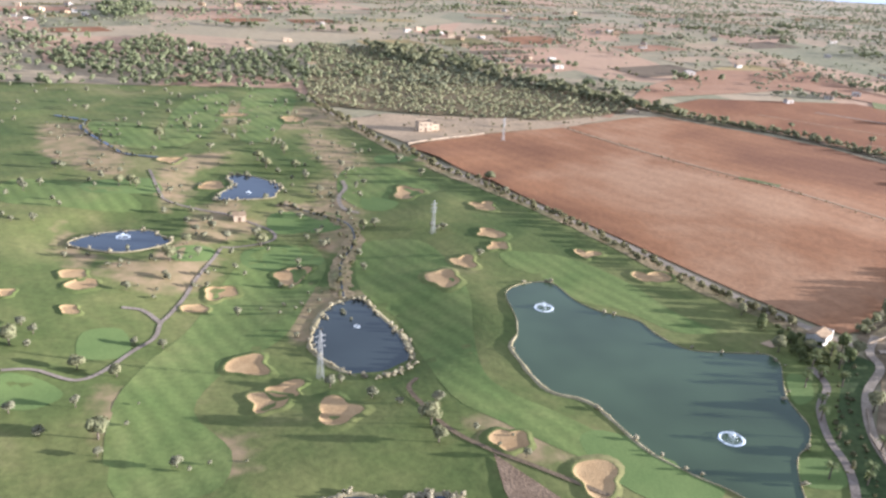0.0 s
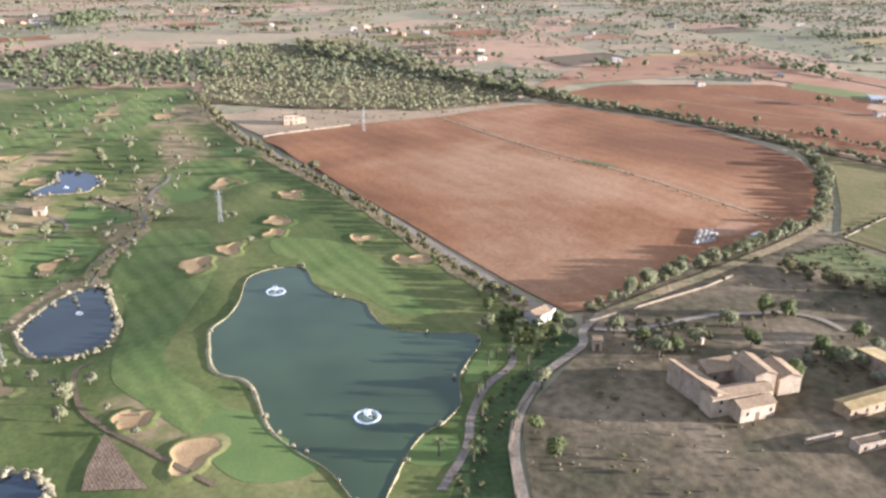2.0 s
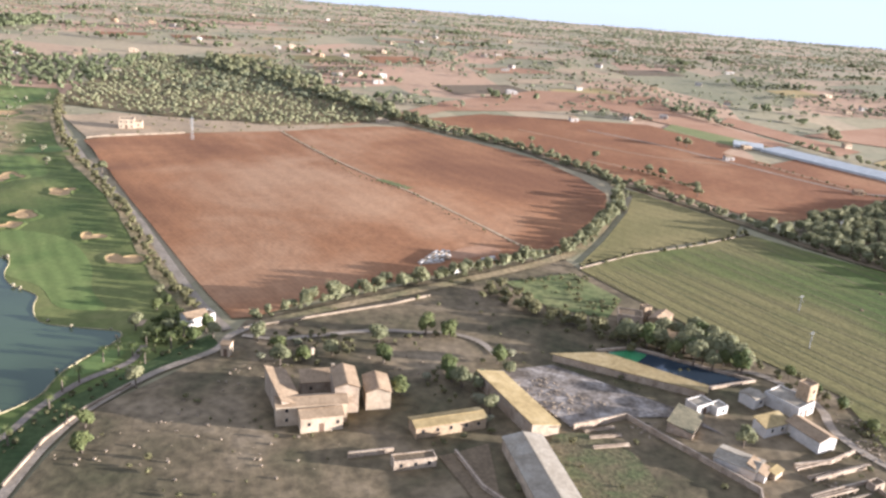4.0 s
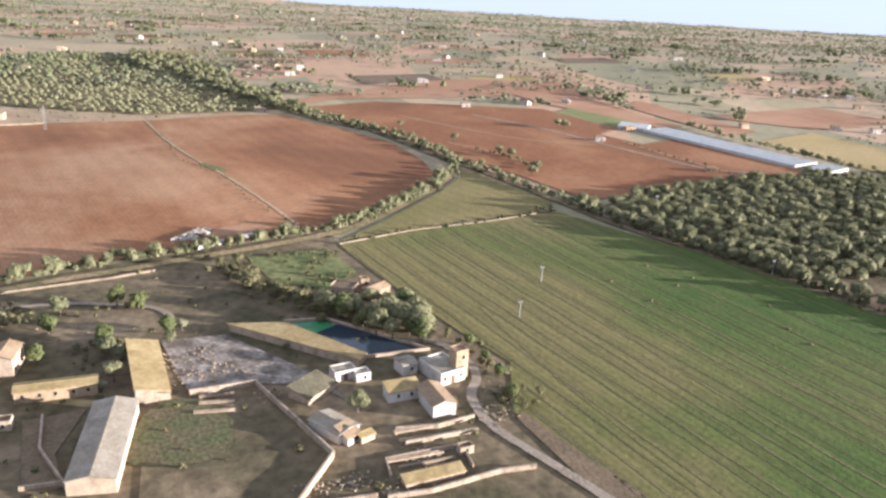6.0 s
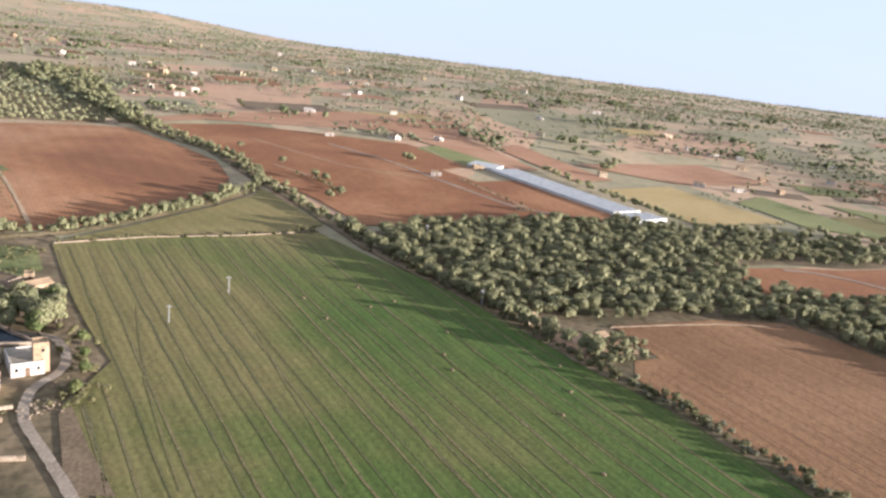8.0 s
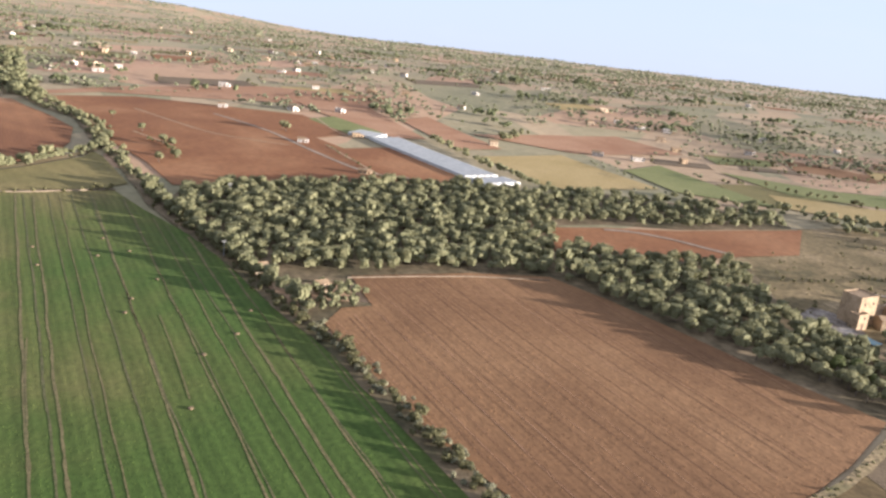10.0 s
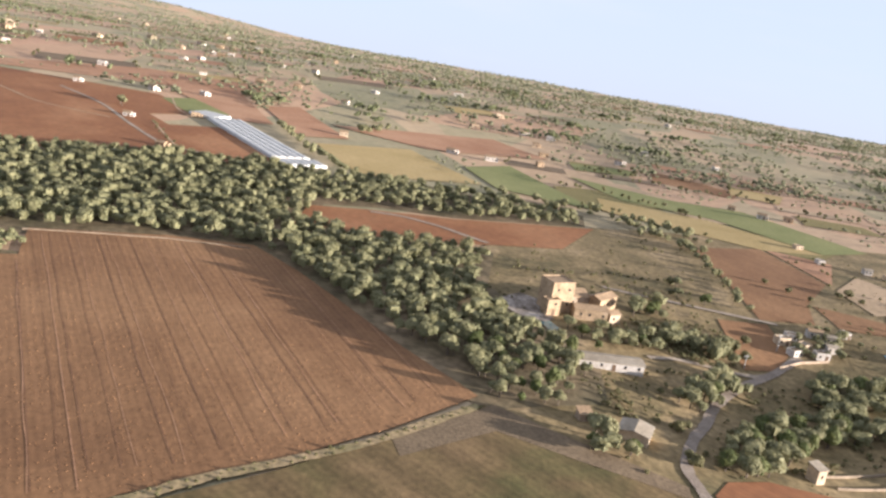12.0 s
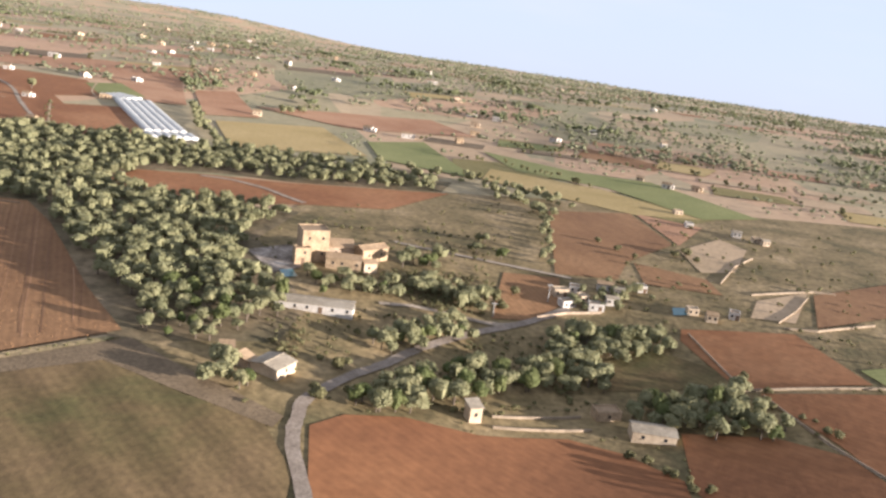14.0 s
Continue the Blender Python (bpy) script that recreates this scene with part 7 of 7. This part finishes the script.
# ---- greenhouses, pylons, fountains, farm clutter ----
def greenhouse(a, b, spans, width, label):
    """Plastic tunnels side by side from a to b."""
    a, b = Vector(a), Vector(b)
    d = (b - a).normalized()
    s = Vector((-d.y, d.x))
    e = tagged(new("greenhouse"), label, "greenhouse", "greenhouses")
    for k in range(spans):
        bm = bmesh.new()
        rows = []
        for q in [a + (b - a) * i / 12 for i in range(13)]:
            row = []
            for j in range(9):
                t = math.pi * j / 8
                p = q + s * (width * (k - spans / 2 + 0.5) + math.cos(t) * width * 0.5)
                row.append(bm.verts.new((p.x, p.y, ground_z(p.x, p.y) + 0.9 * (0 < j < 8) + 0.45 * math.sin(t))))
            rows.append(row)
        for p, q in zip(rows, rows[1:]):
            for j in range(8):
                bm.faces.new((p[j], q[j], q[j + 1], p[j + 1]))
        bm.faces.new(rows[0])
        bm.faces.new(rows[-1][::-1])
        bmesh.ops.recalc_face_normals(bm, faces=bm.faces)
        part("tunnel", bm, M["plastic"], e)


greenhouse((329.3, 382.5), (374.1, 319.3), 5, 3.2, "long white plastic greenhouse tunnels")
greenhouse((376.1, 316.5), (382.1, 309.1), 6, 3.0, "short white plastic greenhouse tunnels")
greenhouse((314.4, 390.4), (327.3, 385.5), 4, 3.2, "white plastic greenhouse at the green field")


def bar(bm, p, q, r):
    p, q = Vector(p), Vector(q)
    m = Matrix.Translation((p + q) / 2) @ (q - p).to_track_quat("Z", "Y").to_matrix().to_4x4()
    bmesh.ops.create_cone(bm, cap_ends=True, segments=5, radius1=r, radius2=r, depth=(q - p).length, matrix=m)


def pylon(x, y, high):
    """A slender lattice pylon with three crossarms."""
    e = tagged(new("power_pylon"), "pale steel lattice power pylon", "pylon", "power pylons")
    e.matrix_world = pose(x, y, ground_z(x, y), 0, 0, 25)
    s = high / 10.4
    for sx, sy in ((-1, -1), (1, -1), (1, 1), (-1, 1)):
        bm = bmesh.new()
        bar(bm, (sx * 0.55 * s, sy * 0.55 * s, -0.4), (sx * 0.1 * s, sy * 0.1 * s, high), 0.045)
        part("leg", bm, M["steel"], e)
    bm = bmesh.new()
    for i in range(12):
        z0, z1 = high * i / 12, high * (i + 1) / 12
        r0, r1 = (0.55 - 0.45 * z0 / high) * s, (0.55 - 0.45 * z1 / high) * s
        for (ax, ay), (bx, by) in (((-1, -1), (1, -1)), ((1, -1), (1, 1)), ((1, 1), (-1, 1)), ((-1, 1), (-1, -1))):
            bar(bm, (ax * r0, ay * r0, z0), (bx * r1, by * r1, z1), 0.02)
            bar(bm, (ax * r0, ay * r0, z0), (bx * r0, by * r0, z0), 0.018)
    part("bracing", bm, M["steel"], e)
    for k, z in enumerate((0.66, 0.77, 0.88)):
        bm = bmesh.new()
        bar(bm, (-1.1 * s, 0, high * z), (1.1 * s, 0, high * z), 0.05)
        bar(bm, (-1.1 * s, 0, high * z), (0, 0, high * (z + 0.05)), 0.035)
        bar(bm, (1.1 * s, 0, high * z), (0, 0, high * (z + 0.05)), 0.035)
        part("crossarm", bm, M["steel"], e)


for x, y, hh in ((-0.5, 152.4, 10.6), (30.9, 228.5, 9.8), (71.0, 329.5, 9.5)):
    pylon(x, y, hh)


def pole(x, y, high):
    e = tagged(new("utility_pole"), "thin pale utility pole with a crossarm", "utility pole", "utility poles")
    e.matrix_world = pose(x, y, ground_z(x, y), 0, 0, 20)
    bm = bmesh.new()
    bmesh.ops.create_cone(bm, cap_ends=True, segments=8, radius1=0.13, radius2=0.08, depth=high + 0.4, matrix=Matrix.Translation((0, 0, high / 2 - 0.2)))
    part("post", bm, M["steel"], e)
    bm = bmesh.new()
    box(bm, -0.6, 0.6, -0.05, 0.05, high - 0.5, high - 0.38)
    part("crossarm", bm, M["steel"], e)
    for dx in (-0.5, 0, 0.5):
        bm = bmesh.new()
        bmesh.ops.create_cone(bm, cap_ends=True, segments=6, radius1=0.06, radius2=0.03, depth=0.22, matrix=Matrix.Translation((dx, 0, high - 0.27)))
        part("insulator", bm, M["white"], e)


for x, y, hh in ((250.6, 179.9, 4.3), (243.2, 158.5, 4.0), (311.0, 190.8, 4.2), (295.9, 248.9, 4.2), (521.5, 196.6, 4.5), (509.9, 183.1, 3.4)):
    pole(x, y, hh)


def fountain(x, y, z, r):
    """A floating fountain: a churned foam ring, a falling curtain of spray and a bright jet."""
    e = tagged(new("lake_fountain"), "white floating fountain with a foam ring", "fountain", "lake fountains")
    e.matrix_world = pose(x, y, z)
    rng = np.random.default_rng(int(x) + 999)
    n, bm, rows = 48, bmesh.new(), []
    for rr, up in ((1.03, 0.0), (0.99, 0.06), (0.93, 0.08), (0.86, 0.04), (0.82, 0.0)):
        rows.append([bm.verts.new((r * rr * (1 + 0.09 * noise.noise((math.cos(a) * 4, math.sin(a) * 4, rr * 5))) * math.cos(a), r * rr * (1 + 0.09 * noise.noise((math.cos(a) * 4, math.sin(a) * 4, rr * 5 + 9))) * math.sin(a), up * rng.uniform(0.6, 1.4))) for a in (math.tau * k / n for k in range(n))])
    for p, q in zip(rows, rows[1:]):
        for a in range(n):
            bm.faces.new((p[a], p[(a + 1) % n], q[(a + 1) % n], q[a]))
    part("foam_ring", bm, M["foam"], e)
    for nm, k, lo, hi, top, size, lab in (("spray", 230, 0.15, 0.96, 0.42, 0.022, "falling white spray"), ("jet", 130, 0.0, 0.24, 0.62, 0.030, "bright central jet")):
        t = lo + (hi - lo) * np.sqrt(rng.uniform(0, 1, k))
        a = rng.uniform(0, math.tau, k)
        zz = r * top * np.clip(1 - (t * 0.98) ** 2, 0.02, 1) * rng.uniform(0.35, 1, k)
        c = np.stack([r * t * np.cos(a), r * t * np.sin(a), zz], 1)
        u, w = rng.standard_normal((2, k, 3)) * size * r
        v = np.stack([c - u, c - w, c + u, c + w], 1).reshape(-1, 3)
        ob = new(nm, mesh_of(nm, v, np.arange(4 * k).reshape(-1, 4), M["foam"]))
        ob.parent = e
        tagged(ob, lab)


for (x, y), z, r in zip([(71.9, 124.3), (51.0, 178.9), (7.6, 175.4)], (-0.5, -0.5, -3.1), (2.3, 2.2, 0.7)):
    fountain(x, y, z, r)
for (x, y), z, r in zip([(-53.0, 227.5), (-22.9, 265.3)], (-1.75, -0.95), (1.8, 0.8)):
    fountain(x, y, z, r)


def crate_stack(x, y, a, nx, ny, nz, mat, label):
    e = tagged(new("pallet_stack"), label, "pallets", "stacked pallets")
    e.matrix_world = pose(x, y, ground_z(x, y), 0, 0, a)
    for i in range(nx):
        for j in range(ny):
            bm = bmesh.new()
            for k in range(nz - (i + j) % 2):
                box(bm, i * 1.0, i * 1.0 + 0.85, j * 0.9, j * 0.9 + 0.75, k * 0.45 - 0.1 * (k == 0), k * 0.45 + 0.38)
            part("pallet", bm, M[mat], e)


def trailer(x, y, a, label):
    e = tagged(new("farm_trailer"), label, "trailer")
    e.matrix_world = pose(x, y, ground_z(x, y), 0, 0, a)
    bm = bmesh.new()
    bmesh.ops.bevel(bm, geom=[g for g in box(bm, -2.2, 2.2, -0.6, 0.6, 0.35, 1.35)] + bm.edges[:], offset=0.06, segments=1, affect="EDGES")
    part("body", bm, M["white"], e)
    for wx in (-1.4, 1.4):
        for wy in (-0.55, 0.55):
            bm = bmesh.new()
            bmesh.ops.create_cone(bm, cap_ends=True, segments=12, radius1=0.3, radius2=0.3, depth=0.2, matrix=pose(wx, wy, 0.3, 90, 0, 0))
            part("wheel", bm, M["glassdark"], e)
    bm = bmesh.new()
    bar(bm, (2.1, 0, 0.4), (3.1, 0, 0.3), 0.06)
    part("drawbar", bm, M["steel"], e)


for x, y, a, n, mt in ((157.6, 197.6, 24, 7, "white"), (158.6, 199.4, 24, 8, "drystone"), (159.6, 201.3, 24, 7, "white"), (160.6, 203.2, 24, 6, "stone"), (161.4, 205.0, 24, 5, "white")):
    crate_stack(x, y, a, n, 2, 2, mt, "rows of pale pallets and crates beside the field")
for x, y, a in ((175.6, 202.4, 36), (167.2, 193.6, 42), (169.6, 196.2, 42)):
    trailer(x, y, a, "white farm trailer parked at the field's edge")


def bale(x, y, label="brown heap of stones in the crop"):
    bm = bmesh.new()
    bmesh.ops.create_icosphere(bm, subdivisions=2, radius=0.5)
    for v in bm.verts:
        v.co *= 1 + 0.35 * noise.noise(v.co * 2 + Vector((x, y, 0)))
        v.co.z *= 0.5
    me = from_bm("stone_heap", bm, M["bare"])
    tagged(new("stone_heap", me), label, "stone heap", "stone heaps").matrix_world = pose(x, y, ground_z(x, y) + 0.1)


for x, y in [(274.9, 170.5), (267.9, 182.1), (279.6, 194.1), (284.0, 180.9), (289.3, 186.6), (302.2, 169.8), (301.6, 157.0), (303.3, 149.3), (326.4, 157.5), (323.9, 134.1), (328.1, 114.0), (327.0, 145.0)]:
    bale(x, y)


def trough_row(a, b, label):
    """A long concrete feeding trough on feet."""
    a, b = Vector(a), Vector(b)
    mid, w = (a + b) / 2, (b - a).length / 2
    e = tagged(new("feeding_trough"), label, "trough", "feeding troughs")
    e.matrix_world = pose(mid.x, mid.y, ground_z(mid.x, mid.y), 0, 0, math.degrees(math.atan2(b.y - a.y, b.x - a.x)))
    for y0, y1, z0, z1 in ((-0.3, -0.22, 0.15, 0.5), (0.22, 0.3, 0.15, 0.5), (-0.22, 0.22, 0.15, 0.22)):
        bm = bmesh.new()
        box(bm, -w, w, y0, y1, z0, z1)
        part("trough_side" if z1 > 0.4 else "trough_floor", bm, M["stone"], e)
    for k in range(4):
        bm = bmesh.new()
        x = -w + 0.3 + (2 * w - 0.6) * k / 3
        box(bm, x - 0.1, x + 0.1, -0.25, 0.25, -0.2, 0.15)
        part("foot", bm, M["stone"], e)


for a, b in ([(183.3, 121.6), (189.2, 123.2)], [(184.1, 119.3), (189.8, 120.9)], [(184.6, 117.2), (190.4, 118.4)], [(184.5, 114.1), (191.1, 115.4)], [(217.9, 109.6), (226.9, 113.1)], [(218.9, 107.1), (231.2, 111.4)], [(217.0, 101.2), (225.8, 104.5)]):
    trough_row(a, b, "long pale concrete feeding trough in the yard")


def rubble(x, y, r, n, seed):
    rr = random.Random(seed)
    vs, fs = [], []
    for k in range(n):
        s = rr.uniform(0.08, 0.26)
        c = np.array([x + rr.gauss(0, r), y + rr.gauss(0, r), 0.0])
        c[2] = ground_z(c[0], c[1]) + s * 0.3
        v = CUBE * [s, s * rr.uniform(0.5, 1), s * 0.6] * np.array([[rr.uniform(0.7, 1.2)] for _ in range(8)])
        a = rr.uniform(0, 6)
        v[:, :2] = v[:, :2] @ np.array([[math.cos(a), -math.sin(a)], [math.sin(a), math.cos(a)]])
        vs.append(v + c)
        fs.append(CUBE_F + 8 * k)
    tagged(new("rubble", mesh_of("rubble", np.concatenate(vs), np.concatenate(fs), M["drystone"])), "scattered brown rubble and stones", "rubble", kind="stuff")


for k, (x, y) in enumerate([(179.9, 136.9), (182.8, 132.5), (179.7, 127.3), (188.6, 128.8), (175.1, 133.3), (195.6, 121.1), (202.7, 124.1), (236.7, 124.7), (235.2, 116.5), (213.1, 95.6), (206.8, 93.9), (218.3, 94.0), (223.2, 104.1)]):
    rubble(x, y, 1.6, 40, k)
for k, (x, y) in enumerate([(126.8, 142.6), (120.1, 136.0), (113.8, 120.6), (121.2, 113.3), (106.8, 110.7), (130.1, 111.2), (150.7, 141.2)]):
    rubble(x, y, 4.5, 14, 40 + k)
